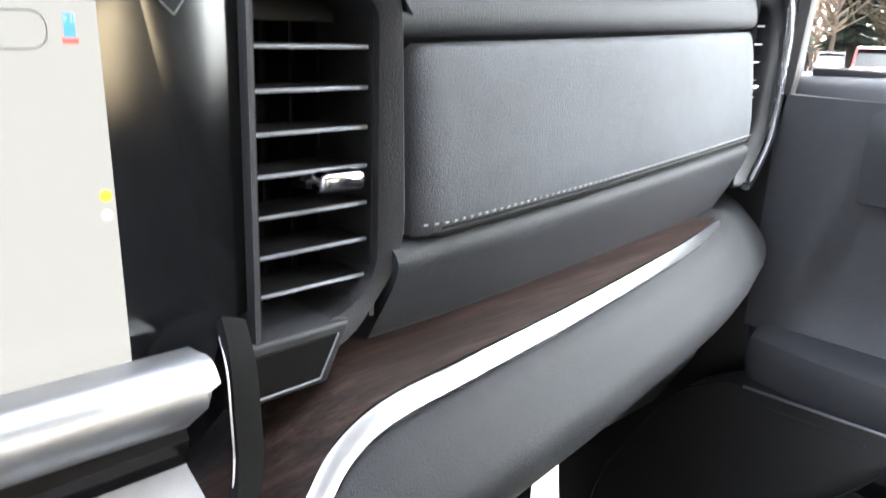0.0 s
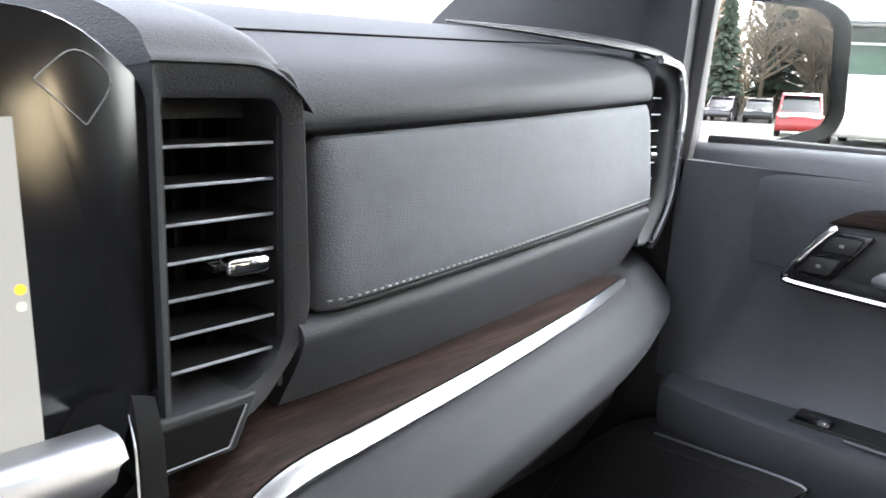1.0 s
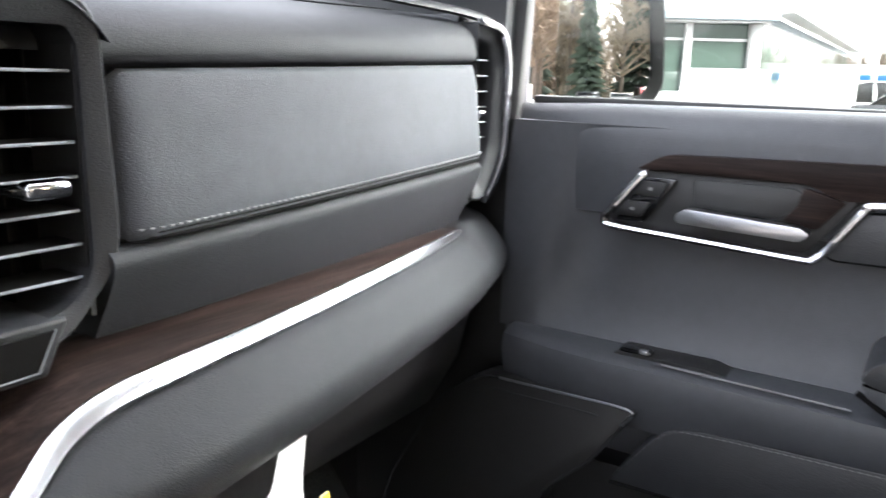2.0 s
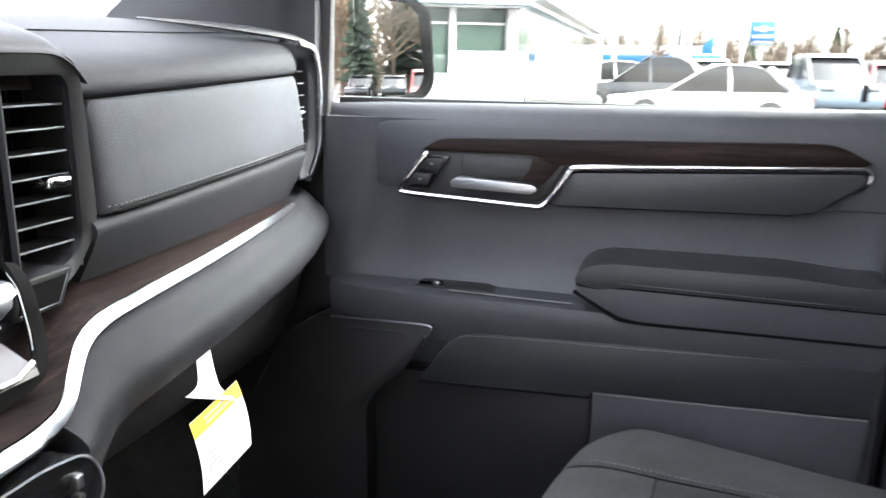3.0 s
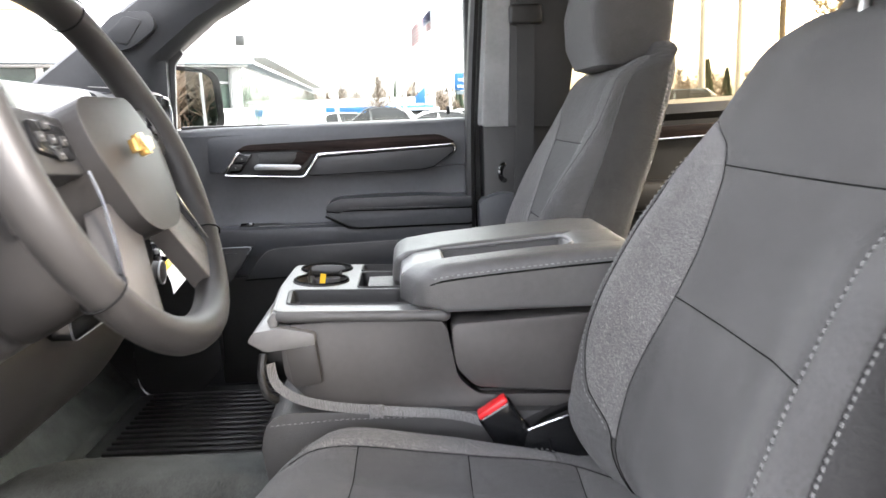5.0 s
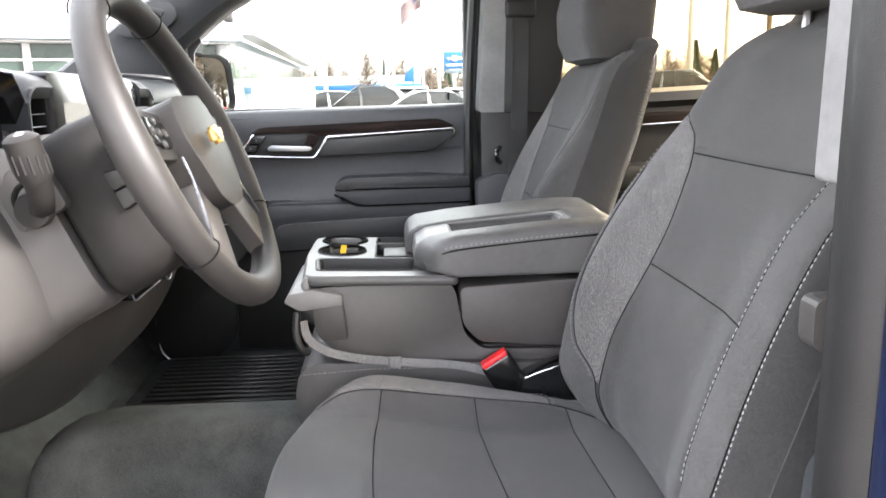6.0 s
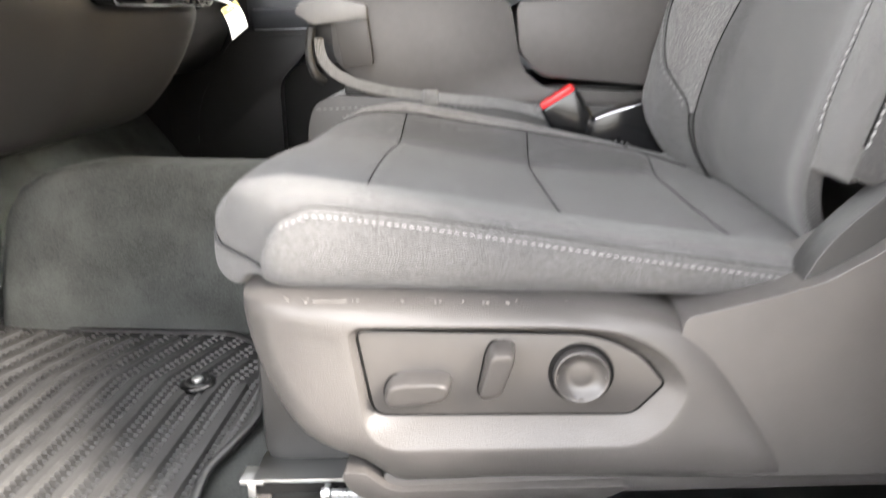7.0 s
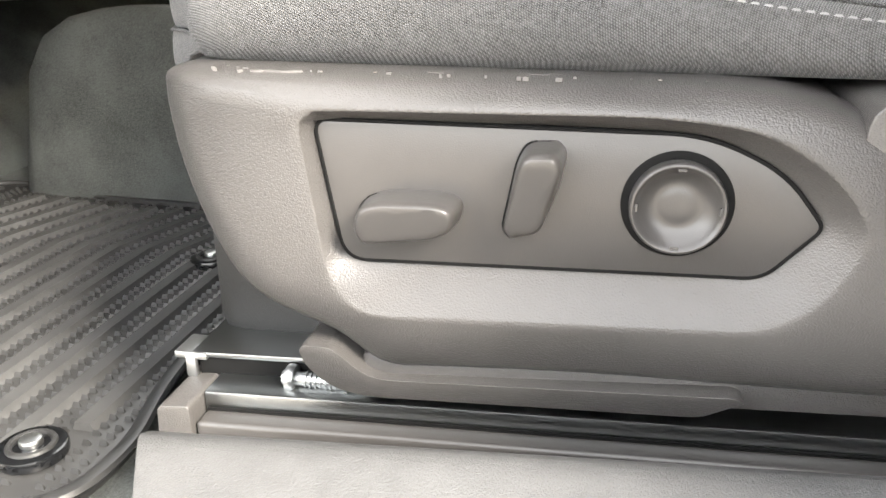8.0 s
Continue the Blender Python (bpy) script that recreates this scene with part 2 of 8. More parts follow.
M_GOLD = metal("gold_badge", (0.75, 0.46, 0.14), 0.25)
M_BODY = gloss("dark_blue_paint", (0.004, 0.010, 0.036), 0.12, 0.8)
M_SEAL = gloss("black_door_seal", grey(0.012), 0.55)

# ---- mesh kit ----
ORIGIN = {}
V = Vector


def thing(name, at, label, category, group="", kind=""):
    ob = new(name)
    ob.location = at
    ob.empty_display_size = 0.05
    ORIGIN[ob] = V(at)
    return tagged(ob, label, category, group, kind)


def part(name, bm, material, parent, label="", angle=38, weld=True):
    """Links a bmesh in world places as one mesh under a thing or part."""
    if weld:
        bmesh.ops.remove_doubles(bm, verts=bm.verts, dist=1e-5)
    bmesh.ops.recalc_face_normals(bm, faces=bm.faces)
    at = ORIGIN[parent] if parent else V((0, 0, 0))
    bm.transform(Matrix.Translation(-at))
    me = bpy.data.meshes.new(name)
    for f in bm.faces:
        f.smooth = True
    bm.to_mesh(me)
    bm.free()
    me.set_sharp_from_angle(angle=radians(angle))
    me.materials.append(material)
    ob = new(name, me)
    if parent:
        ob.parent = parent
        ORIGIN[ob] = at
    else:
        ORIGIN[ob] = V((0, 0, 0))
    if label:
        ob["label"] = label
    return ob


def solid(name, bm, material, label, category, kind="", group="", angle=38):
    """A one-mesh thing whose origin stays at the world's zero."""
    return tagged(part(name, bm, material, None, angle=angle), label, category, group, kind)


def merge(*bms):
    out = bms[0]
    for b in bms[1:]:
        tmp = bpy.data.meshes.new("tmp")
        b.to_mesh(tmp)
        b.free()
        out.from_mesh(tmp)
        bpy.data.meshes.remove(tmp)
    return out


def rbox(c, size, bevel=0.004, seg=2, rot=None):
    bm = bmesh.new()
    bmesh.ops.create_cube(bm, size=1.0)
    bm.transform(Matrix.Diagonal((*size, 1)))
    if bevel > 0:
        bmesh.ops.bevel(bm, geom=bm.edges[:], offset=min(bevel, min(size) * 0.45), segments=seg, profile=0.5, affect="EDGES")
    if rot:
        bm.transform(Euler([radians(a) for a in rot]).to_matrix().to_4x4())
    bm.transform(Matrix.Translation(c))
    return bm


def prism(poly, axis, a, b, bevel=0.003, seg=2):
    """A polygon given in the two axes other than `axis`, drawn out from a to b along it. Order of the two: x,y,z without axis."""
    bm = bmesh.new()
    put = {"x": lambda p, d: (d, p[0], p[1]), "y": lambda p, d: (p[0], d, p[1]), "z": lambda p, d: (p[0], p[1], d)}[axis]
    lo = [bm.verts.new(put(p, a)) for p in poly]
    hi = [bm.verts.new(put(p, b)) for p in poly]
    n = len(poly)
    bm.faces.new(lo), bm.faces.new(hi[::-1])
    for i in range(n):
        bm.faces.new((lo[i], hi[i], hi[(i + 1) % n], lo[(i + 1) % n]))
    bmesh.ops.recalc_face_normals(bm, faces=bm.faces)
    if bevel > 0:
        bmesh.ops.bevel(bm, geom=bm.edges[:], offset=bevel, segments=seg, profile=0.5, affect="EDGES", clamp_overlap=True)
    return bm


def rounded(poly, r, n=4):
    """The polygon with its corners rounded to about r (a number, or one for each corner)."""
    out, k = [], len(poly)
    rs = r if isinstance(r, (list, tuple)) else [r] * k
    for i in range(k):
        p, a, b = V(poly[i]), V(poly[i - 1]), V(poly[(i + 1) % k])
        da, db = (a - p), (b - p)
        q = min(rs[i], da.length * 0.48, db.length * 0.48)
        if q < 1e-5:
            out.append(tuple(p))
            continue
        s, e = p + da.normalized() * q, p + db.normalized() * q
        for j in range(n + 1):
            t = j / n
            out.append(tuple(s * (1 - t) ** 2 + p * 2 * t * (1 - t) + e * t * t))
    return out


def loft(rings, closed=True, caps=True):
    bm = bmesh.new()
    vs = [[bm.verts.new(p) for p in r] for r in rings]
    m = len(rings[0])
    for a, b in zip(vs, vs[1:]):
        for i in range(m if closed else m - 1):
            j = (i + 1) % m
            bm.faces.new((a[i], a[j], b[j], b[i]))
    if caps and closed:
        bm.faces.new(vs[0]), bm.faces.new(vs[-1][::-1])
    return bm


def smooth_path(pts, n=6):
    """Catmull-Rom through the points."""
    P = [V(p) for p in pts]
    out = []
    for i in range(len(P) - 1):
        p0, p1, p2, p3 = P[max(i - 1, 0)], P[i], P[i + 1], P[min(i + 2, len(P) - 1)]
        for j in range(n):
            t = j / n
            out.append(0.5 * (2 * p1 + (p2 - p0) * t + (2 * p0 - 5 * p1 + 4 * p2 - p3) * t * t + (3 * p1 - p0 - 3 * p2 + p3) * t ** 3))
    out.append(P[-1])
    return out


def sweep(path, w, h=None, up=(0, 0, 1), sides=8, closed=False, power=1.0):
    """A tube of half-width w and half-height h along the path. w, h may be functions of 0..1."""
    P = [V(p) for p in path]
    n = len(P)
    rings = []
    for i, p in enumerate(P):
        if closed:
            d = P[(i + 1) % n] - P[i - 1]
        else:
            d = P[min(i + 1, n - 1)] - P[max(i - 1, 0)]
        d.normalize()
        s = d.cross(V(up))
        if s.length < 1e-4:
            s = d.cross(V((0, 1, 0.01)))
        s.normalize()
        u = s.cross(d)
        t = i / max(n - 1, 1)
        ww = w(t) if callable(w) else w
        hh = ww if h is None else (h(t) if callable(h) else h)
        ring = []
        for k in range(sides):
            a = 2 * math.pi * k / sides
            c, sn = math.cos(a), math.sin(a)
            c, sn = math.copysign(abs(c) ** power, c), math.copysign(abs(sn) ** power, sn)
            ring.append(p + s * ww * c + u * hh * sn)
        rings.append(ring)
    if closed:
        return loft(rings + [rings[0]], True, False)
    return loft(rings)


def disc(c, r, depth, axis="x", seg=28, bevel=0.002, taper=1.0):
    bm = bmesh.new()
    bmesh.ops.create_cone(bm, cap_ends=True, segments=seg, radius1=r, radius2=r * taper, depth=depth)
    rim = [e for e in bm.edges if abs(e.verts[0].co.z - e.verts[1].co.z) < 1e-6]
    if bevel:
        bmesh.ops.bevel(bm, geom=rim, offset=bevel, segments=2, profile=0.5, affect="EDGES")
    turn = {"x": Euler((0, radians(90), 0)), "y": Euler((radians(90), 0, 0)), "z": Euler((0, 0, 0))}[axis]
    bm.transform(Matrix.Translation(c) @ turn.to_matrix().to_4x4())
    return bm


def ring(c, r, tube, axis="x", seg=36, sides=8, squash=1.0):
    pts = []
    for i in range(seg):
        a = 2 * math.pi * i / seg
        u, v = r * math.cos(a), r * math.sin(a)
        pts.append(V(c) + {"x": V((0, u, v)), "y": V((u, 0, v)), "z": V((u, v, 0))}[axis])
    up = {"x": (1, 0, 0), "y": (0, 1, 0), "z": (0, 0, 1)}[axis]
    return sweep(pts, tube, tube * squash, up, sides, closed=True)


def stitches(path, length=0.0045, gap=0.0025, w=0.0008, up=(0, 0, 1), lift=0.0006):
    """A row of thread dashes along a path."""
    P = [V(p) for p in path]
    bm = bmesh.new()
    cum = [0.0]
    for a, b in zip(P, P[1:]):
        cum.append(cum[-1] + (b - a).length)

    def at(s):
        for i in range(len(P) - 1):
            if s <= cum[i + 1] or i == len(P) - 2:
                k = (s - cum[i]) / max(cum[i + 1] - cum[i], 1e-9)
                return P[i].lerp(P[i + 1], k)
    s = 0.0
    while s + length < cum[-1]:
        a, b = at(s), at(s + length)
        d = (b - a).normalized()
        side = d.cross(V(up)).normalized() * w
        u = side.cross(d).normalized() * lift
        va, vb = bm.verts.new(a - u), bm.verts.new(b - u)
        ends = []
        for k in (0.22, 0.78):
            m = a.lerp(b, k) + u * 1.6
            ends.append([bm.verts.new(m + side), bm.verts.new(m + u), bm.verts.new(m - side), bm.verts.new(m - u * 2)])
        for i in range(4):
            j = (i + 1) % 4
            bm.faces.new((va, ends[0][i], ends[0][j]))
            bm.faces.new((ends[0][i], ends[1][i], ends[1][j], ends[0][j]))
            bm.faces.new((vb, ends[1][j], ends[1][i]))
        s += length + gap
    return bm


def patch(fn, u0, u1, v0, v1, nu, nv, puff=0.004, fall=0.012, lift=0.0, back=0.012, out=1):
    """A padded piece of the surface fn(u, v) between u0(v), u1(v) and v0, v1, drawn in at its seams and closed behind."""
    f0 = u0 if callable(u0) else (lambda v: u0)
    f1 = u1 if callable(u1) else (lambda v: u1)
    bm = bmesh.new()
    grid, deep = [], []

    def spaced(i, n):
        t = i / n
        return t + 0.5 * (3 * t * t - 2 * t ** 3 - t) if n > 3 else t
    for j in range(nv + 1):
        v = v0 + (v1 - v0) * spaced(j, nv)
        row = []
        for i in range(nu + 1):
            u = f0(v) + (f1(v) - f0(v)) * spaced(i, nu)
            row.append((u, v))
        grid.append(row)
    P = [[V(fn(u, v)) for u, v in r] for r in grid]

    def nrm(i, j):
        a, b = P[j][min(i + 1, nu)] - P[j][max(i - 1, 0)], P[min(j + 1, nv)][i] - P[max(j - 1, 0)][i]
        n = a.cross(b) * out
        return n.normalized() if n.length > 1e-12 else V((0, 0, 1))
    top, low = [], []
    for j in range(nv + 1):
        rt, rl = [], []
        for i in range(nu + 1):
            p, n = P[j][i], nrm(i, j)
            d = min((p - P[j][0]).length, (p - P[j][nu]).length, (p - P[0][i]).length, (p - P[nv][i]).length)
            drop = puff * math.exp(-(d / fall) * 2.2)
            rt.append(bm.verts.new(p + n * (lift - drop)))
            rl.append(bm.verts.new(p - n * back) if i in (0, nu) or j in (0, nv) else None)
        top.append(rt), low.append(rl)
    for j in range(nv):
        for i in range(nu):
            bm.faces.new((top[j][i], top[j][i + 1], top[j + 1][i + 1], top[j + 1][i]))
    for i in range(nu):
        bm.faces.new((top[0][i], low[0][i], low[0][i + 1], top[0][i + 1]))
        bm.faces.new((top[nv][i], top[nv][i + 1], low[nv][i + 1], low[nv][i]))
    for j in range(nv):
        bm.faces.new((top[j][0], top[j + 1][0], low[j + 1][0], low[j][0]))
        bm.faces.new((top[j][nu], low[j][nu], low[j + 1][nu], top[j + 1][nu]))
    return bm


def lerp(a, b, t):
    return a + (b - a) * t


def curve1(x, pts):
    """Smooth monotone interpolation of (x, y) pairs."""
    n = len(pts)
    if x <= pts[0][0]:
        return pts[0][1]
    if x >= pts[-1][0]:
        return pts[-1][1]
    d = [(pts[i + 1][1] - pts[i][1]) / (pts[i + 1][0] - pts[i][0]) for i in range(n - 1)]

    def slope(i):
        if i == 0:
            return d[0]
        if i == n - 1:
            return d[-1]
        a, b = d[i - 1], d[i]
        return 0.0 if a * b <= 0 else 2 * a * b / (a + b)
    for i in range(n - 1):
        (a, ya), (b, yb) = pts[i], pts[i + 1]
        if x <= b:
            h = b - a
            t = (x - a) / h
            return (ya * (1 + 2 * t) * (1 - t) ** 2 + slope(i) * h * t * (1 - t) ** 2 + yb * t * t * (3 - 2 * t) + slope(i + 1) * h * t * t * (t - 1))


def framed(outer, inner, y0, y1, lip=0.004):
    """A frame between two outlines with as many points, raised from y1 to y0."""
    bm = bmesh.new()
    rows = [[(x, y1, z) for x, z in outer], [(x, y0 + 0.002, z) for x, z in outer], [(lerp(x, a, 0.15), y0, lerp(z, b, 0.15)) for (x, z), (a, b) in zip(outer, inner)],
            [(lerp(x, a, 0.8), y0 + lip * 0.5, lerp(z, b, 0.8)) for (x, z), (a, b) in zip(outer, inner)], [(a, y0 + lip, b) for a, b in inner], [(a, y1, b) for a, b in inner]]
    return loft(rows + [rows[0]], True, False)

# ---- cab shell ----
# floor with a low tunnel, toe board and door sill
floor_poly = [(-0.82, -0.012), (0.86, -0.012), (0.86, -0.08), (-0.82, -0.08)]
solid("floor", prism(rounded(floor_poly, 0.02), "y", -2.05, 0.62, 0), M_CARPET, "charcoal carpeted cab floor with a raised tunnel", "floor", "structure")
hump = []
for y_, k_, in_ in ((-2.04, 1.0, 0.0), (-0.30, 1.0, 0.0), (-0.04, 1.02, 0.0), (0.0, 1.0, 0.002), (0.04, 0.96, 0.003), (0.075, 0.87, 0.006), (0.098, 0.72, 0.010), (0.112, 0.45, 0.014), (0.116, -0.02, 0.018)):
    o_ = rounded([(-0.252 + in_, -0.02), (-0.245 + in_, 0.09), (-0.222 + in_, 0.222), (-0.105, 0.216), (0.02, 0.10), (0.10, -0.02)], [0.001, 0.05, 0.030, 0.03, 0.05, 0.001], 5)
    hump.append([(x_, y_, max(-0.02, z_ * k_)) for x_, z_ in o_])
solid("floor_tunnel", loft(hump), M_CARPET, "charcoal carpet over the raised tunnel", "floor", "structure", angle=60)
solid("toe_board", loft([[(x, 0.22, -0.02), (x, 0.50, 0.34), (x, 0.56, 0.60), (x, 0.60, 0.60), (x, 0.60, -0.02)] for x in (-0.86, 0.86)]), M_CARPET, "dark carpeted firewall under the dashboard", "firewall", "structure")
# sill below the driver's door opening
sill = [(-0.985, -0.09), (-0.985, 0.02), (-0.93, 0.082), (-0.88, 0.102), (-0.838, 0.104), (-0.822, 0.096), (-0.815, 0.02), (-0.815, -0.09)]
sill_bm = prism(rounded(sill, 0.014), "y", -0.86, -0.432, 0.008, 3)
for v in sill_bm.verts:
    if v.co.z > 0.05:
        v.co.z += 0.010 + 0.032 * (-v.co.y - 0.42) / 0.44
    if v.co.y > -0.5:
        v.co.y -= 0.55 * max(0.0, -0.835 - v.co.x)
solid("door_sill", sill_bm, M_SILL, "warm grey grained sill plate beside the driver's seat", "door sill", "structure")
solid("rocker", prism([(-0.985, -0.10), (-0.985, -0.02), (-0.84, -0.02), (-0.84, -0.10)], "y", -2.0, 0.5, 0.004), M_DARK, "black rocker under the door opening", "rocker panel", "structure")
# rear wall of the cab, roof, header
solid("wall_rear", merge(rbox((0, -2.02, 0.30), (1.74, 0.05, 0.80), 0.01), rbox((-0.76, -2.02, 0.92), (0.22, 0.05, 0.5), 0.01), rbox((0.76, -2.02, 0.92), (0.22, 0.05, 0.5), 0.01)), M_LINER, "grey rear wall of the cab with a window opening", "cab wall", "structure")
solid("roof", prism([(-0.80, 1.22), (-0.5, 1.275), (0.5, 1.275), (0.80, 1.22), (0.84, 1.24), (0.5, 1.31), (-0.5, 1.31), (-0.84, 1.24)], "y", -2.05, -0.275, 0), M_LINER, "pale grey fabric headliner under the roof", "headliner", "structure")
for sgn, nm in ((1, "right"), (-1, "left")):
    rail = [(0.80 * sgn, 1.22), (0.79 * sgn, 1.16), (0.82 * sgn, 1.14), (0.87 * sgn, 1.17), (0.86 * sgn, 1.25)]
    solid("roof_rail_" + nm, prism(rounded(rail, 0.015), "y", -2.05, -0.36, 0.0), M_LINER, "pale grey trim along the edge of the roof", "roof trim", "structure")


def a_pillar(sgn, nm):
    # inner trim between windscreen edge and door opening
    low = [(0.56, 0.70), (0.40, 0.815), (0.18, 0.973), (0.02, 1.085), (-0.30, 1.225)]
    high = [(0.052, 0.68), (0.047, 0.872), (-0.074, 0.969), (-0.169, 1.022), (-0.42, 1.155)]
    rings = []
    for (ya, za), (yb, zb) in zip(low, high):
        m = V(((ya + yb) / 2, (za + zb) / 2))
        rings.append([(0.875 * sgn, ya, za), (0.795 * sgn, ya - 0.004, za - 0.004), (0.772 * sgn, lerp(ya, m[0], 0.25), lerp(za, m[1], 0.25)), (0.768 * sgn, m[0], m[1]),
                      (0.785 * sgn, lerp(yb, m[0], 0.25), lerp(zb, m[1], 0.25)), (0.815 * sgn, yb, zb), (0.88 * sgn, yb, zb)])
    p = thing("a_pillar_" + nm, (0.8 * sgn, 0.2, 0.7), "dark grey moulded trim on the windscreen pillar", "pillar trim", kind="structure")
    bm = loft(rings)
    bmesh.ops.subdivide_edges(bm, edges=bm.edges[:], cuts=1, use_grid_fill=True, smooth=0.0)
    part("pillar_trim", bm, M_DASH, p)
    if sgn > 0:
        # oval speaker and grab-handle cover high on the pillar
        c = rounded([(0.215, 0.905), (0.145, 0.985), (0.055, 0.985), (0.045, 0.945), (0.12, 0.89)], 0.03, 5)
        part("handle_cover", prism(c, "x", 0.752, 0.785, 0.006), M_DASH, p)
        c2 = rounded([(0.175, 0.925), (0.12, 0.975), (0.075, 0.965), (0.118, 0.905)], 0.012, 4)
        part("cover_cap", prism(c2, "x", 0.748, 0.76, 0.003), M_DASH, p)
    return p


a_pillar(1, "right"), a_pillar(-1, "left")
# black sail panel at the mirror
solid("mirror_sail", prism(rounded([(0.42, 0.63), (0.050, 0.63), (0.042, 0.69), (0.032, 0.862), (0.006, 0.892), (0.12, 0.98), (0.42, 0.78)], 0.01), "x", 0.838, 0.852, 0.003), M_SEAL, "black triangular panel at the foot of the windscreen pillar", "sail panel", "structure")


def b_pillar():
    p = thing("b_pillar_right", (0.8, -0.85, 0), "light grey upper and dark lower centre pillar trim", "pillar trim", kind="structure")
    xs = (0.772, 0.90)
    up = [(-0.752, 0.678), (-0.785, 1.18), (-1.03, 1.18), (-0.955, 0.678)]
    part("upper_trim", prism(rounded(up, 0.012), "x", *xs, 0.012), M_TRIMLIGHT, p, "light grey upper trim")
    part("belt_cover", prism(rounded([(-0.822, 0.676), (-0.832, 1.0), (-0.845, 1.19), (-1.04, 1.19), (-0.97, 0.676)], 0.006), "x", 0.764, 0.80, 0.005), M_DARK, p, "dark grey belt slide cover")
    lo = [(-0.756, 0.69), (-0.757, 0.30), (-0.75, -0.02), (-1.0, -0.02), (-0.965, 0.69)]
    part("lower_trim", prism(lo, "x", 0.776, 0.90, 0.008), M_DARK, p, "dark grey lower trim")
    block = [(-0.738, 0.49), (-0.745, 0.08), (-0.87, 0.08), (-0.86, 0.50), (-0.80, 0.512)]
    part("retractor_cover", prism(rounded(block, 0.02), "x", 0.735, 0.80, 0.016, 3), M_DOOR, p)
    seal = [(0.806, -0.724, 0.0), (0.806, -0.722, 0.35), (0.806, -0.727, 0.70), (0.806, -0.745, 1.0), (0.806, -0.757, 1.17)]
    part("door_seal", sweep(smooth_path(seal), 0.014, 0.02, (1, 0, 0)), M_SEAL, p, "black rubber seal")


b_pillar()
# driver's side centre pillar and blue body edge of the open doorway
bp = thing("b_pillar_left", (-0.85, -0.9, 0), "grey centre pillar beside the open doorway with blue body edge", "pillar trim", kind="structure")
part("upper_trim", prism(rounded([(-0.845, 0.66), (-0.855, 1.2), (-1.05, 1.2), (-1.05, 0.66)], 0.008), "x", -0.90, -0.80, 0.008), M_TRIMLIGHT, bp, "light grey upper trim")
part("lower_trim", prism(rounded([(-0.865, 0.655), (-0.868, -0.02), (-1.05, -0.02), (-1.05, 0.655)], 0.008), "x", -0.90, -0.80, 0.006), M_SHIELD, bp)
part("retractor_cover", prism(rounded([(-0.865, 0.40), (-0.845, 0.03), (-0.95, 0.03), (-0.93, 0.43), (-0.88, 0.425)], 0.02), "x", -0.83, -0.785, 0.014, 3), M_DOOR, bp)
part("door_seal", sweep(smooth_path([(-0.905, -0.822, -0.02), (-0.905, -0.824, 0.4), (-0.905, -0.826, 0.8), (-0.905, -0.836, 1.15)]), 0.014, 0.030, (1, 0, 0)), M_DARK, bp, "dark rubber seal")
part("body_edge", prism([(-0.822, -0.1), (-0.822, 0.45), (-0.820, 0.8), (-0.832, 1.25), (-0.98, 1.25), (-0.98, -0.1)], "x", -1.0, -0.93, 0.012), M_BODY, bp, "dark blue painted body")

# closing jambs round the passenger door
solid("door_jamb", merge(rbox((0.905, -0.757, 0.55), (0.06, 0.07, 1.3), 0.006), rbox((0.905, -0.35, -0.06), (0.08, 0.9, 0.06), 0.006)), M_DARK, "black door jamb behind the seal", "door jamb", "structure")
# glass
ws = loft([[(-0.80, 0.62, 0.70), (-0.4, 0.70, 0.70), (0.4, 0.70, 0.70), (0.80, 0.62, 0.70)], [(-0.74, -0.30, 1.235), (-0.4, -0.26, 1.27), (0.4, -0.26, 1.27), (0.74, -0.30, 1.235)]], False, False)
w1 = solid("windscreen", ws, M_GLASS, "clear raked windscreen", "window", "structure")
w2 = solid("window_front_right", prism([(0.02, 0.66), (0.02, 0.87), (-0.10, 0.985), (-0.42, 1.17), (-0.76, 1.19), (-0.745, 0.66)], "x", 0.885, 0.889, 0), M_SIDEGLASS, "clear passenger door window", "window", "structure")
solid("window_rear_right", prism([(-0.97, 0.66), (-1.03, 1.19), (-1.75, 1.17), (-1.85, 0.66)], "x", 0.885, 0.889, 0), M_TINT, "bronze tinted rear door window", "window", "structure")
solid("window_rear_left", prism([(-1.08, 0.66), (-1.08, 1.19), (-1.75, 1.17), (-1.85, 0.66)], "x", -0.889, -0.885, 0), M_TINT, "bronze tinted rear door window", "window", "structure")
solid("window_back", prism([(-0.66, 0.69), (0.66, 0.69), (0.66, 1.18), (-0.66, 1.18)], "y", -2.022, -2.018, 0), M_TINT, "tinted window in the back of the cab", "window", "structure")
for w in (w1, w2):
    w.visible_shadow = False
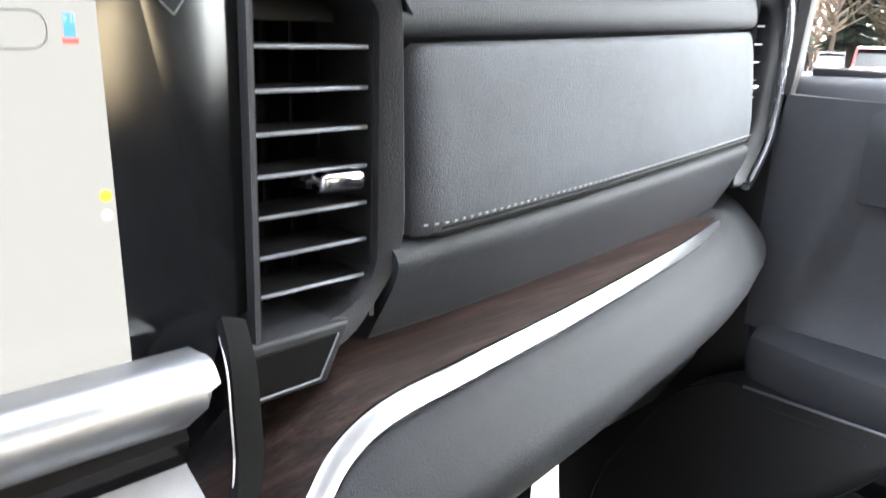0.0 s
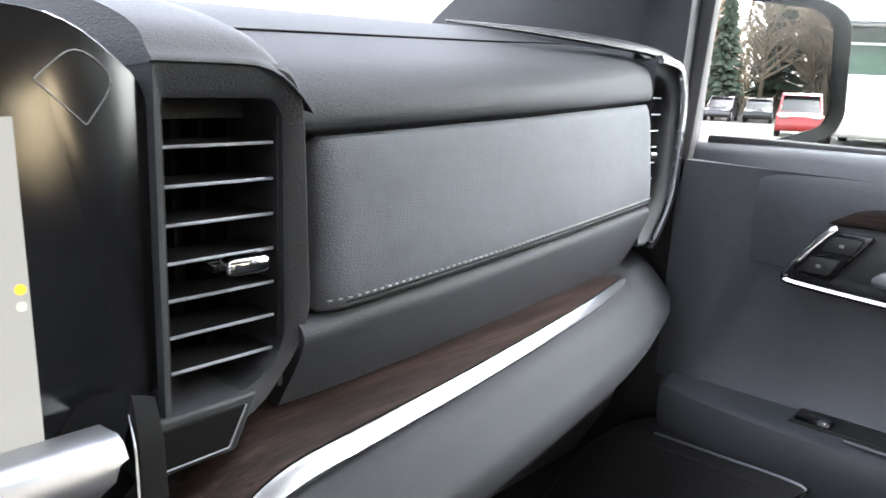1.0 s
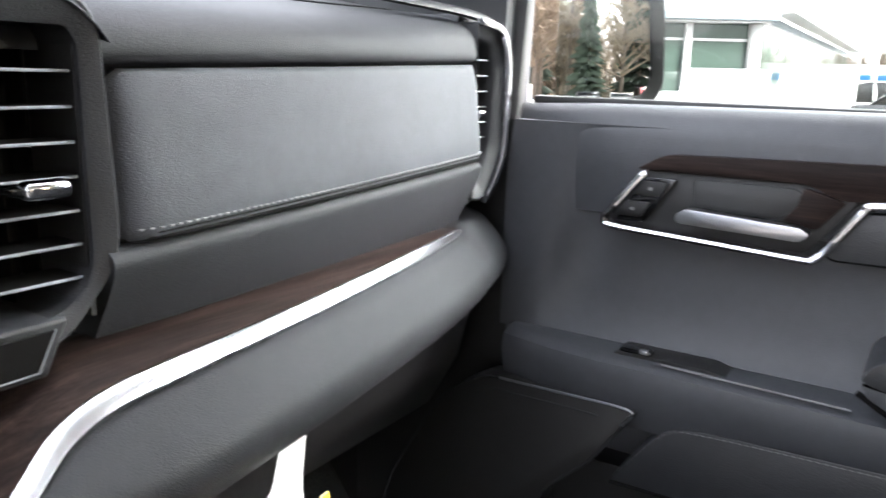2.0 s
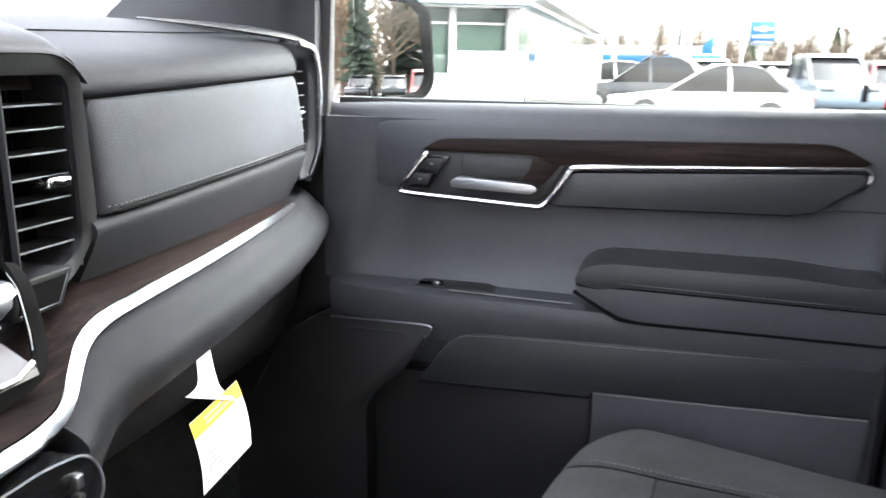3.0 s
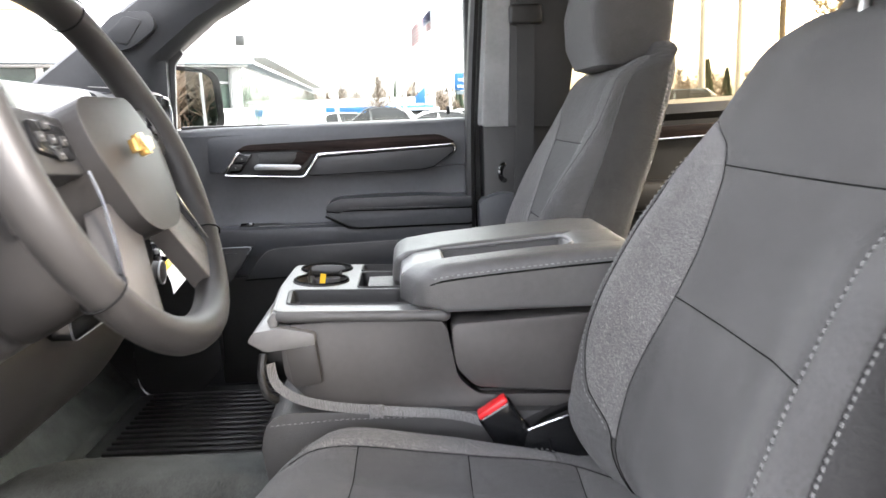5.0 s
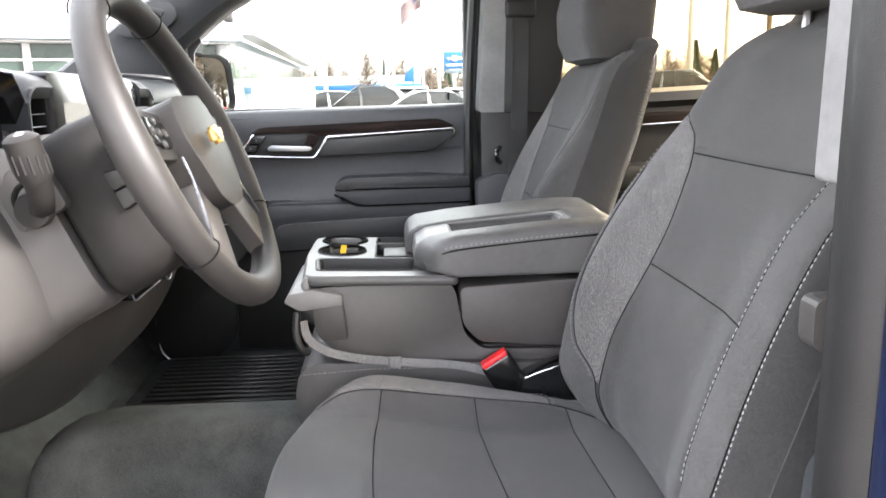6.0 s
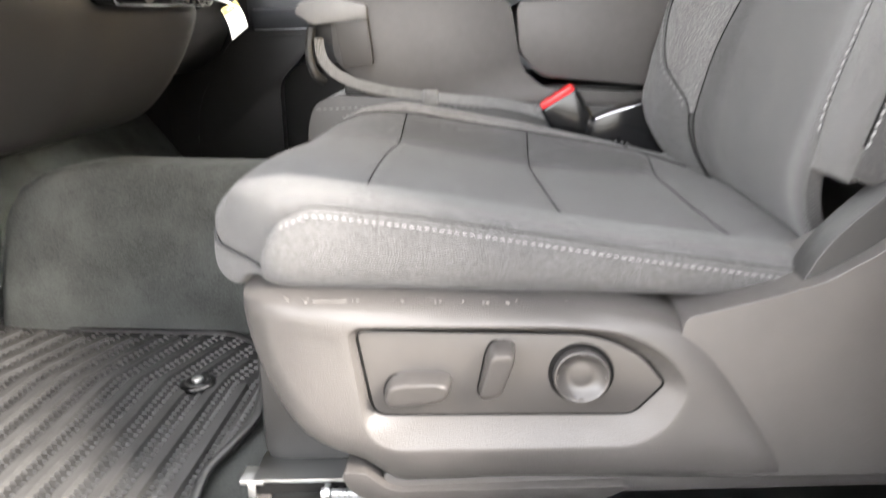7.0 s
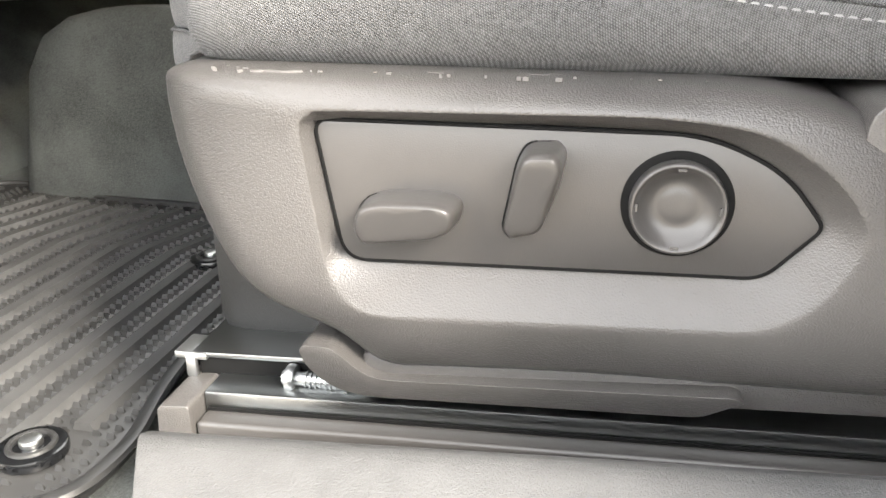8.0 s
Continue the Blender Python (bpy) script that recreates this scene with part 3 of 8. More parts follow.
# left rear door, closed
solid("rear_door_left", prism([(-1.05, -0.05), (-1.05, 0.71), (-2.0, 0.73), (-2.0, -0.05)], "x", -0.95, -0.84, 0.01), M_DOOR, "dark closed rear door inside panel", "car door", "structure")
solid("wing_panel", merge(prism([(0.05, -0.1), (0.05, 0.66), (0.6, 0.66), (0.6, -0.1)], "x", -0.93, -0.86, 0.01), prism([(0.05, -0.1), (0.05, 0.66), (0.6, 0.66), (0.6, -0.1)], "x", 0.88, 0.93, 0.01)), M_DARK, "dark side panels ahead of the doors", "side panel", "structure")
solid("hood", loft([[(x, 0.605, 0.64), (x, 1.1, 0.63), (x, 1.6, 0.60), (x, 1.9, 0.54), (x, 2.0, 0.42), (x, 2.02, 0.0), (x, 1.98, -0.2), (x, 0.605, -0.2)] for x in (-0.9, -0.86, 0.86, 0.9)]), M_BODY, "dark blue painted bonnet ahead of the windscreen", "bonnet", "structure")

# frame and wheels that carry the cab
solid("chassis", merge(rbox((-0.45, 0.0, -0.19), (0.12, 4.0, 0.20), 0.01), rbox((0.45, 0.0, -0.19), (0.12, 4.0, 0.20), 0.01), rbox((0, 1.35, -0.25), (1.5, 0.12, 0.12), 0.01), rbox((0, -1.6, -0.25), (1.5, 0.12, 0.12), 0.01)), M_DARK, "black frame rails and axles under the cab", "chassis", "structure")
for wx in (-0.80, 0.80):
    for wy in (1.35, -1.6):
        tw = thing("truck_wheel", (wx, wy, -0.66), "black tyre on a steel wheel under the cab", "wheel", "truck wheels")
        part("tyre", disc((wx, wy, -0.25), 0.41, 0.26, "x", 36, 0.05), M_SEAL, tw)
        part("rim", disc((wx + math.copysign(0.10, wx), wy, -0.25), 0.25, 0.08, "x", 28, 0.01), M_STEEL, tw)

# ---- passenger door ----
door = thing("door_1", (0.86, -0.4, 0.0), "charcoal moulded passenger door with wood, chrome and padded armrest", "car door", kind="structure")


def xprofile(pts_z, y0, y1, n=2):
    """Rows of (x, z) drawn out along y from y0 to y1."""
    rings = [[(x, lerp(y0, y1, i / n), z) for x, z in pts_z] for i in range(n + 1)]
    return loft(rings, True, True)


# backing plate with the door's outline
part("door_shell", prism(rounded([(0.06, -0.03), (0.055, 0.685), (-0.738, 0.692), (-0.738, 0.40), (-0.725, -0.03)], 0.01), "x", 0.862, 0.93, 0.004), M_DOOR, door)
part("shell_front", prism([(0.30, 0.0), (0.30, 0.66), (0.05, 0.66), (0.05, 0.0)], "x", 0.868, 0.90, 0.004), M_DARK, door)
# rounded upper roll under the glass
roll = [(0.90, 0.691), (0.868, 0.697), (0.852, 0.694), (0.842, 0.685), (0.836, 0.664), (0.838, 0.63), (0.845, 0.58), (0.865, 0.575), (0.90, 0.58)]
bm = xprofile(roll, 0.056, -0.735, 8)
for v in bm.verts:
    v.co.z += 0.008 * (-v.co.y) / 0.735 * (1 if v.co.z > 0.6 else 0)
    if v.co.y > -0.08:
        k = (v.co.y + 0.08) / 0.14
        v.co.x += 0.022 * k * k * (1 if v.co.x < 0.88 else 0)
part("upper_roll", bm, M_DOOR, door)
# middle field with a scooped bowl behind the handle
def scoop_x(y, z):
    deep = curve1(z, [(0.43, 0.836), (0.445, 0.846), (0.48, 0.857), (0.53, 0.861), (0.60, 0.855), (0.65, 0.846), (0.676, 0.839)])
    edge = curve1(z, [(0.43, 0.0), (0.676, 0.045)])
    lead = curve1(-y - edge, [(-0.055, 0.0), (-0.02, 0.04), (0.015, 0.80), (0.05, 1.0), (0.60, 1.0), (0.725, 0.55)])
    return lerp(0.838, deep, lead)


rows = []
for i in range(61):
    y_ = lerp(0.052, -0.728, i / 60)
    rows.append([(0.89, y_, 0.43)] + [(scoop_x(y_, lerp(0.43, 0.676, k / 20)), y_, lerp(0.43, 0.676, k / 20)) for k in range(21)] + [(0.89, y_, 0.676)])
part("middle_panel", loft(rows), M_DOOR, door, "scooped middle field", angle=60)
# wood strip above the chrome line
wood = rounded([(-0.108, 0.634), (-0.135, 0.6505), (-0.645, 0.664), (-0.686, 0.642), (-0.672, 0.638), (-0.33, 0.6245), (-0.300, 0.620), (-0.272, 0.634)], [0.004, 0.012, 0.02, 0.004, 0.01, 0.02, 0.02, 0.01])
part("wood_trim", prism(wood, "x", 0.824, 0.86, 0.0035, 3), M_WOODY, door, "dark open-pore wood strip")
# dark bezel round the handle
bez = rounded([(-0.112, 0.633), (-0.272, 0.633), (-0.316, 0.622), (-0.276, 0.567), (-0.085, 0.572), (-0.076, 0.584)], 0.006)
part("handle_bezel", prism(bez, "x", 0.832, 0.858, 0.002), M_DARK, door, "black recess behind the handle")
part("handle_cup", prism(rounded([(-0.166, 0.628), (-0.262, 0.628), (-0.275, 0.613), (-0.245, 0.598), (-0.166, 0.594)], 0.006), "x", 0.829, 0.836, 0.003), M_DARK, door)
part("cup_wood", prism(rounded([(-0.268, 0.63), (-0.305, 0.62), (-0.283, 0.592), (-0.252, 0.597), (-0.264, 0.612)], 0.004), "x", 0.825, 0.838, 0.002), M_WOODY, door)
lever = rounded([(-0.156, 0.5935), (-0.166, 0.6005), (-0.272, 0.595), (-0.280, 0.589), (-0.272, 0.582), (-0.158, 0.5855)], 0.004)
part("door_lever", prism(lever, "x", 0.806, 0.822, 0.004, 3), M_SATIN, door, "satin silver pull lever")
chrome = smooth_path([(0.825, -0.118, 0.6295), (0.824, -0.108, 0.622), (0.823, -0.082, 0.586), (0.823, -0.078, 0.577), (0.823, -0.088, 0.5715), (0.823, -0.18, 0.567), (0.823, -0.268, 0.563), (0.823, -0.284, 0.5645), (0.823, -0.296, 0.578), (0.823, -0.320, 0.613), (0.823, -0.336, 0.6195), (0.825, -0.45, 0.6255), (0.827, -0.60, 0.632), (0.828, -0.676, 0.6355)], 5)


def chrome_w(t):
    return curve1(t, [(0, 0.0015), (0.06, 0.0022), (0.2, 0.0045), (0.5, 0.0055), (0.6, 0.004), (0.7, 0.0018), (1, 0.0012)])


part("chrome_line", sweep(chrome, 0.004, chrome_w, (1, 0, 0)), M_CHROME, door, "polished chrome trim line")
part("chrome_end", sweep(smooth_path([(0.829, -0.676, 0.6365), (0.830, -0.686, 0.630), (0.830, -0.685, 0.618), (0.832, -0.670, 0.605)], 5), 0.003, 0.0012, (1, 0, 0)), M_CHROME, door)
# switch plate
part("switch_plate", prism(rounded([(-0.118, 0.626), (-0.150, 0.626), (-0.118, 0.578), (-0.088, 0.578)], 0.003), "x", 0.826, 0.834, 0.0015), M_PIANO, door)
for a, b in (((-0.120, 0.622), (-0.112, 0.607)), ((-0.103, 0.600), (-0.094, 0.584))):
    part("door_switch", prism(rounded([(a[0] + 0.004, a[1]), (a[0] - 0.022, a[1]), (b[0] - 0.022, b[1]), (b[0] + 0.006, b[1])], 0.002), "x", 0.823, 0.828, 0.0012), M_DARK, door)
    part("switch_mark", rbox((0.8225, (a[0] + b[0]) / 2 - 0.008, (a[1] + b[1]) / 2), (0.0012, 0.004, 0.003), 0), M_STITCHD, door)
# padded insert under the chrome line
ins = rounded([(-0.292, 0.570), (-0.323, 0.6115), (-0.68, 0.6285), (-0.684, 0.618), (-0.628, 0.578), (-0.60, 0.5725), (-0.30, 0.5655)], 0.006)
part("padded_insert", prism(ins, "x", 0.828, 0.86, 0.006, 3), M_DOORSOFT, door)
# armrest: padded lid over a lower body
arm_o = rounded([(-0.338, 0.478), (-0.350, 0.496), (-0.378, 0.506), (-0.60, 0.508), (-0.675, 0.502), (-0.722, 0.504), (-0.722, 0.474), (-0.40, 0.476), (-0.372, 0.470)], 0.014)
part("armrest_pad", prism(arm_o, "x", 0.760, 0.86, 0.014, 4), M_DOORSOFT, door, "padded leatherette armrest")
arm_l = rounded([(-0.340, 0.474), (-0.365, 0.467), (-0.40, 0.473), (-0.722, 0.472), (-0.722, 0.431), (-0.420, 0.429), (-0.390, 0.438), (-0.345, 0.462)], 0.01)
part("armrest_body", prism(arm_l, "x", 0.770, 0.86, 0.01, 3), M_DOOR, door)
part("armrest_stitch", stitches(smooth_path([(0.7605, -0.375, 0.482), (0.7595, -0.45, 0.481), (0.7595, -0.60, 0.479), (0.7605, -0.712, 0.479)]), up=(1, 0, 0)), M_STITCHD, door)
part("armrest_gap", sweep(smooth_path([(0.768, -0.343, 0.474), (0.7655, -0.372, 0.4715), (0.7655, -0.40, 0.4745), (0.7655, -0.56, 0.4738), (0.7655, -0.722, 0.4732)], 5), 0.0022, 0.0016, (1, 0, 0)), M_SEAMSHADE, door, "dark gap under the pad")
part("body_gap", sweep(smooth_path([(0.784, -0.338, 0.459), (0.776, -0.386, 0.4355), (0.774, -0.420, 0.4268), (0.774, -0.56, 0.4278), (0.774, -0.722, 0.429)], 5), 0.003, 0.002, (1, 0, 0)), M_SEAMSHADE, door)
part("insert_gap", sweep([(0.8295, y, z) for y, z in ins + ins[:1]], 0.002, 0.0016, (1, 0, 0)), M_SEAMSHADE, door)
part("field_gap", sweep([(0.7895, y, z - 0.002) for y, z in ((-0.118, 0.298), (-0.36, 0.3075), (-0.722, 0.3265))], 0.002, 0.002, (1, 0, 0)), M_SEAMSHADE, door)
# ledge and map pocket
ledge = [(0.86, 0.437), (0.80, 0.4365), (0.788, 0.430), (0.784, 0.415), (0.79, 0.385), (0.80, 0.36), (0.86, 0.35)]
bm = xprofile(ledge, 0.03, -0.722, 12)
for v in bm.verts:
    if v.co.y > -0.10 and v.co.x < 0.85:
        v.co.x += 0.02 * ((v.co.y + 0.10) / 0.13) ** 2
part("ledge", bm, M_DOOR, door)
part("pocket_well", prism(rounded([(-0.108, 0.4400), (-0.205, 0.4400), (-0.235, 0.434), (-0.104, 0.434)], 0.002), "x", 0.806, 0.850, 0.001), M_DARK, door, "shallow dark map pocket")
latch = part("lock_switch", rbox((0.814, -0.128, 0.4405), (0.014, 0.034, 0.010), 0.003), M_PIANO, door, "small black lock switch")
part("switch_tip", rbox((0.809, -0.137, 0.4435), (0.006, 0.009, 0.005), 0.0015), M_SATIN, latch)
part("pocket_edge", sweep([(0.797, -0.16, 0.4385), (0.793, -0.25, 0.4385), (0.792, -0.335, 0.438)], 0.0012), M_STITCHD, door)
# stitched lower field
low = rounded([(-0.118, 0.30), (-0.165, 0.365), (-0.20, 0.380), (-0.45, 0.389), (-0.722, 0.400), (-0.722, 0.326), (-0.37, 0.315), (-0.36, 0.30)], [0.01, 0.03, 0.03, 0.01, 0.003, 0.003, 0.003, 0.003])
part("stitched_field", prism(low, "x", 0.789, 0.86, 0.006, 3), M_DOORSOFT, door)
part("field_stitch", stitches(smooth_path([(0.7885, -0.135, 0.322), (0.7885, -0.168, 0.363), (0.7885, -0.21, 0.377), (0.7885, -0.45, 0.3855), (0.7885, -0.715, 0.3965)]), up=(1, 0, 0)), M_STITCHD, door)
part("lower_panel", prism(rounded([(-0.372, 0.313), (-0.715, 0.324), (-0.70, 0.0), (-0.372, 0.0)], 0.006), "x", 0.787, 0.86, 0.005), M_DOOR, door)
part("panel_edge", sweep([(0.7865, -0.372, 0.3135), (0.7865, -0.54, 0.319), (0.7865, -0.713, 0.3245)], 0.0012), M_STITCHD, door)
part("lower_pocket", prism(rounded([(-0.03, 0.296), (-0.37, 0.298), (-0.37, 0.0), (-0.03, 0.0)], 0.01), "x", 0.826, 0.865, 0.004), M_DARK, door, "black storage pocket")
part("lock_pin", disc((0.862, -0.673, 0.725), 0.0045, 0.022, "z", 14, 0.002), M_DARK, door)
# glass channel strip
part("window_strip", rbox((0.879, -0.345, 0.694), (0.016, 0.77, 0.018), 0.004), M_SEAL, door)

# rear right door seen past the seat
rd = thing("door_2", (0.86, -1.4, 0.0), "dark rear passenger door with wood strip and chrome line", "car door", kind="structure")
part("door_shell", prism(rounded([(-0.97, -0.03), (-0.965, 0.70), (-1.95, 0.74), (-1.95, -0.03)], 0.01), "x", 0.85, 0.93, 0.012), M_DARK, rd)
part("upper_roll", loft([[(0.90, y, z0 + 0.0), (0.86, y, z0 + 0.008), (0.84, y, z0 - 0.004), (0.834, y, z0 - 0.03), (0.86, y, z0 - 0.06), (0.90, y, z0 - 0.06)] for y, z0 in ((-0.97, 0.715), (-1.4, 0.73), (-1.95, 0.75))]), M_DARK, rd, "lighter grey upper roll")
part("wood_trim", prism([(-1.0, 0.625), (-1.0, 0.655), (-1.6, 0.675), (-1.6, 0.645)], "x", 0.826, 0.86, 0.004), M_WOODY, rd)
part("chrome_line", sweep(smooth_path([(0.826, -1.02, 0.57), (0.826, -1.06, 0.60), (0.826, -1.09, 0.62), (0.826, -1.3, 0.632), (0.826, -1.6, 0.644)], 4), 0.004, 0.0025, (1, 0, 0)), M_CHROME, rd)
part("armrest", rbox((0.81, -1.35, 0.48), (0.09, 0.5, 0.08), 0.02, 3), M_DARK, rd)

# exterior mirror on the passenger door: the glass faces back and inward
mir = thing("door_mirror", (1.15, 0.08, 0.68), "black door mirror reflecting bare trees", "mirror")
MT = Matrix.Translation((1.250, 0.010, 0.78)) @ Euler((radians(-0.8), 0, radians(-33.4))).to_matrix().to_4x4() @ Matrix.Translation((0, 0, -0.78))
# local: x runs outward along the glass to 0 at the outer edge, y ahead
mo = rounded([(-0.42, 0.888), (-0.055, 0.872), (-0.014, 0.850), (-0.004, 0.715), (-0.022, 0.688), (-0.12, 0.664), (-0.42, 0.648)], [0.03, 0.04, 0.03, 0.03, 0.03, 0.02, 0.02], 6)
mi = rounded([(-0.41, 0.876), (-0.066, 0.860), (-0.036, 0.842), (-0.024, 0.724), (-0.036, 0.702), (-0.12, 0.680), (-0.41, 0.664)], [0.02, 0.03, 0.02, 0.02, 0.02, 0.02, 0.02], 6)
hs = framed(mo, mi, -0.012, 0.05, 0.008)
back = prism([(x, z) for x, z in mo], "y", 0.05, 0.10, 0.02, 3)
hs.transform(MT), back.transform(MT)
part("housing_rim", hs, M_SEAMSHADE, mir, "black plastic rim")
part("housing", back, M_SEAL, mir, "black plastic housing")
gl = prism(mi, "y", -0.002, 0.004, 0)
gl.transform(MT)
part("mirror_glass", gl, M_MIRROR, mir, "silvered mirror glass")
part("arm", rbox((0.99, 0.20, 0.72), (0.20, 0.09, 0.06), 0.015, 3), M_DARK, mir)

# seat belt on the passenger pillar
belt = thing("seat_belt", (0.77, -0.86, 0.56), "black shoulder belt hanging at the centre pillar", "seat belt")
part("webbing", loft([[(x, y, z), (x - 0.002, y, z), (x - 0.002, y - 0.046, z), (x, y - 0.046, z)] for x, y, z in ((0.755, -0.845, 1.0), (0.752, -0.843, 0.8), (0.735, -0.835, 0.6), (0.715, -0.82, 0.45), (0.70, -0.81, 0.30))]), M_BELT, belt)
part("guide_ring", rbox((0.757, -0.868, 0.955), (0.022, 0.085, 0.05), 0.01, 3), M_DARK, belt)
part("adjuster", rbox((0.768, -0.868, 1.02), (0.02, 0.05, 0.12), 0.008, 3), M_DARK, belt)
part("hook", sweep(smooth_path([(0.70, -0.80, 0.585), (0.685, -0.79, 0.575), (0.682, -0.79, 0.555), (0.69, -0.80, 0.545)]), 0.007), M_PIANO, belt)

# ---- dashboard ----
dash = thing("dashboard", (0.4, 0.3, 0.45), "black padded dashboard with grey leatherette band, dark wood and chrome", "dashboard")


XS = [0.286, 0.30, 0.34, 0.40, 0.46, 0.52, 0.58, 0.64, 0.70, 0.742, 0.756]


def xloft(profile, xs, closed=True):
    """profile(x) gives rows of (y, z)."""
    return loft([[(x, y, z) for y, z in profile(x)] for x in xs], closed, closed)


def by(x):
    """Depth of the lower edge of the leatherette band."""
    return curve1(x, [(0.28, -0.006), (0.31, -0.005), (0.45, 0.006), (0.60, 0.023), (0.76, 0.044)])


def bz(x, top):
    u = (x - 0.2965) / 0.4605
    return lerp(0.722, 0.734, u) if top else lerp(0.627, 0.635, u)


# top pad, rolling over from the band to the windscreen
def top_prof(x):
    d, z = by(x) + 0.010, bz(x, True)
    e = 0.006 * max(0.0, (x - 0.60) / 0.15)
    q = [(d + 0.012, z + 0.0005), (d - 0.001, z + 0.004), (d - 0.003, z + 0.013), (d + 0.003, z + 0.025 + e), (d + 0.020, z + 0.036 + e), (d + 0.055, z + 0.045 + e), (d + 0.12, z + 0.058), (d + 0.22, z + 0.073), (0.42, 0.813)]
    return [(p.y, p.z) for p in smooth_path([(0, a, b) for a, b in q], 4)] + [(0.60, 0.80), (0.60, 0.68), (d + 0.06, 0.68)]


part("top_pad", xloft(top_prof, XS), M_PAD, dash, "black grained padded top", angle=70)


def on_top(x, k):
    q = top_prof(x)
    return V((x, *q[k])) + V((0, -0.0004, 0.0006))


part("top_seam", sweep([on_top(lerp(0.292, 0.74, i / 20), 23) for i in range(21)], 0.0014, 0.0008), M_SEAMSHADE, dash)
# left part of the top, behind the display and over the instruments
part("top_pad_middle", xloft(lambda x: [(0.10, 0.68), (0.06, 0.742), (0.075, 0.757), (0.12, 0.770), (0.20, 0.786), (0.42, 0.812), (0.60, 0.80), (0.60, 0.68)], [-0.84, -0.5, -0.24, 0.0, 0.15, 0.215]), M_PAD, dash, angle=60)


# padded leatherette band
def band(u, v):
    x = lerp(0.2965, 0.757, u)
    z = lerp(bz(x, False), bz(x, True), v)
    y = by(x) + lerp(0.0, 0.012, v) - 0.0035 * (1 - (2 * v - 1) ** 4)
    if u < 0.04:
        y += 0.010 * ((0.04 - u) / 0.04) ** 2
    return (x, y, z)


part("leatherette_band", patch(band, lambda v: 0.022 * max(0.0, (v - 0.86) / 0.14) ** 2.2, 1, 0.0, 1, 44, 22, 0.0035, 0.006, 0.003, 0.03), M_PANEL, dash, "grey leatherette band with a stitched lower seam")
part("band_seam", sweep([V(band(i / 30, 0.02)) + V((0, -0.0008, 0)) for i in range(31)], 0.0016), M_SEAMSHADE, dash)
part("band_fold", sweep([V(band(0.01 + 0.99 * i / 30, 0.055)) + V((0, -0.0022, 0)) for i in range(31)], 0.0007), M_SEAMSHADE, dash)
part("band_stitch", stitches([V(band(0.015 + 0.98 * i / 30, 0.085)) + V((0, -0.0034, 0)) for i in range(31)], 0.0042, 0.002, 0.0007, (0, -1, 0)), M_STITCH, dash, "pale thread")


def foot_y(x):
    return curve1(x, [(0.28, 0.010), (0.35, 0.012), (0.45, 0.023), (0.60, 0.045), (0.76, 0.070)])


def foot_z(x):
    return curve1(x, [(0.28, 0.5725), (0.40, 0.5715), (0.55, 0.5665), (0.70, 0.560), (0.76, 0.557)])


def low_prof(x):
    y0, z0, y1, z1 = by(x), bz(x, False), foot_y(x), foot_z(x)
    q = [(y0 + 0.014, z0 + 0.001), (y0 + 0.001, z0 - 0.002), (y0 - 0.0035, z0 - 0.010), (lerp(y0, y1, 0.4) - 0.004, lerp(z0, z1, 0.45)), (y1 - 0.003, z1 + 0.012), (y1 + 0.004, z1)]
    return [(p.y, p.z) for p in smooth_path([(0, a, b) for a, b in q], 4)] + [(y1 + 0.06, z1)]


part("lower_pad", xloft(low_prof, XS), M_PAD, dash, "black padding under the band", angle=70)


# wood ledge, chrome line and the padded roll below follow one curve that steps down at the middle
def chrome_at(s):
    pts = [(-0.34, -0.105, 0.530), (-0.15, -0.105, 0.531), (0.0, -0.103, 0.531), (0.08, -0.098, 0.529), (0.125, -0.088, 0.524), (0.163, -0.072, 0.520), (0.190, -0.056, 0.522), (0.214, -0.041, 0.532), (0.238, -0.029, 0.543), (0.27, -0.0235, 0.5515), (0.33, -0.020, 0.5555), (0.45, -0.007, 0.558), (0.60, 0.013, 0.5625), (0.69, 0.033, 0.563), (0.722, 0.042, 0.563)]
    k = s * (len(pts) - 1)
    i = min(int(k), len(pts) - 2)
    p0, p1, p2, p3 = [V(pts[min(max(j, 0), len(pts) - 1)]) for j in (i - 1, i, i + 1, i + 2)]
    t = k - i
    return 0.5 * (2 * p1 + (p2 - p0) * t + (2 * p0 - 5 * p1 + 4 * p2 - p3) * t * t + (3 * p1 - p0 - 3 * p2 + p3) * t ** 3)


SS = [i / 72 for i in range(73)]
CH = [chrome_at(s) for s in SS]


def ch_half(t):
    return curve1(t, [(0, 0.0065), (0.45, 0.0068), (0.6, 0.0075), (0.8, 0.0065), (0.95, 0.0045), (1, 0.002)])


rings = []
for i, p in enumerate(CH):
    d = (CH[min(i + 1, 72)] - CH[max(i - 1, 0)]).normalized()
    n = V((0, -1, 0)) - d * d.dot(V((0, -1, 0)))
    n.normalize()
    u = d.cross(n) if d.cross(n).z > 0 else n.cross(d)
    h = ch_half(SS[i])
    n = (n + u * 0.95).normalized()
    u = d.cross(n) if d.cross(n).z > 0 else n.cross(d)
    rings.append([p + u * h * a + n * b for a, b in ((0.9, -0.012), (1.0, -0.002), (0.75, 0.0018), (0, 0.0026), (-0.75, 0.0018), (-1.0, -0.002), (-0.9, -0.012))])
part("chrome_line", loft(rings), M_BRIGHT, dash, "polished chrome line")
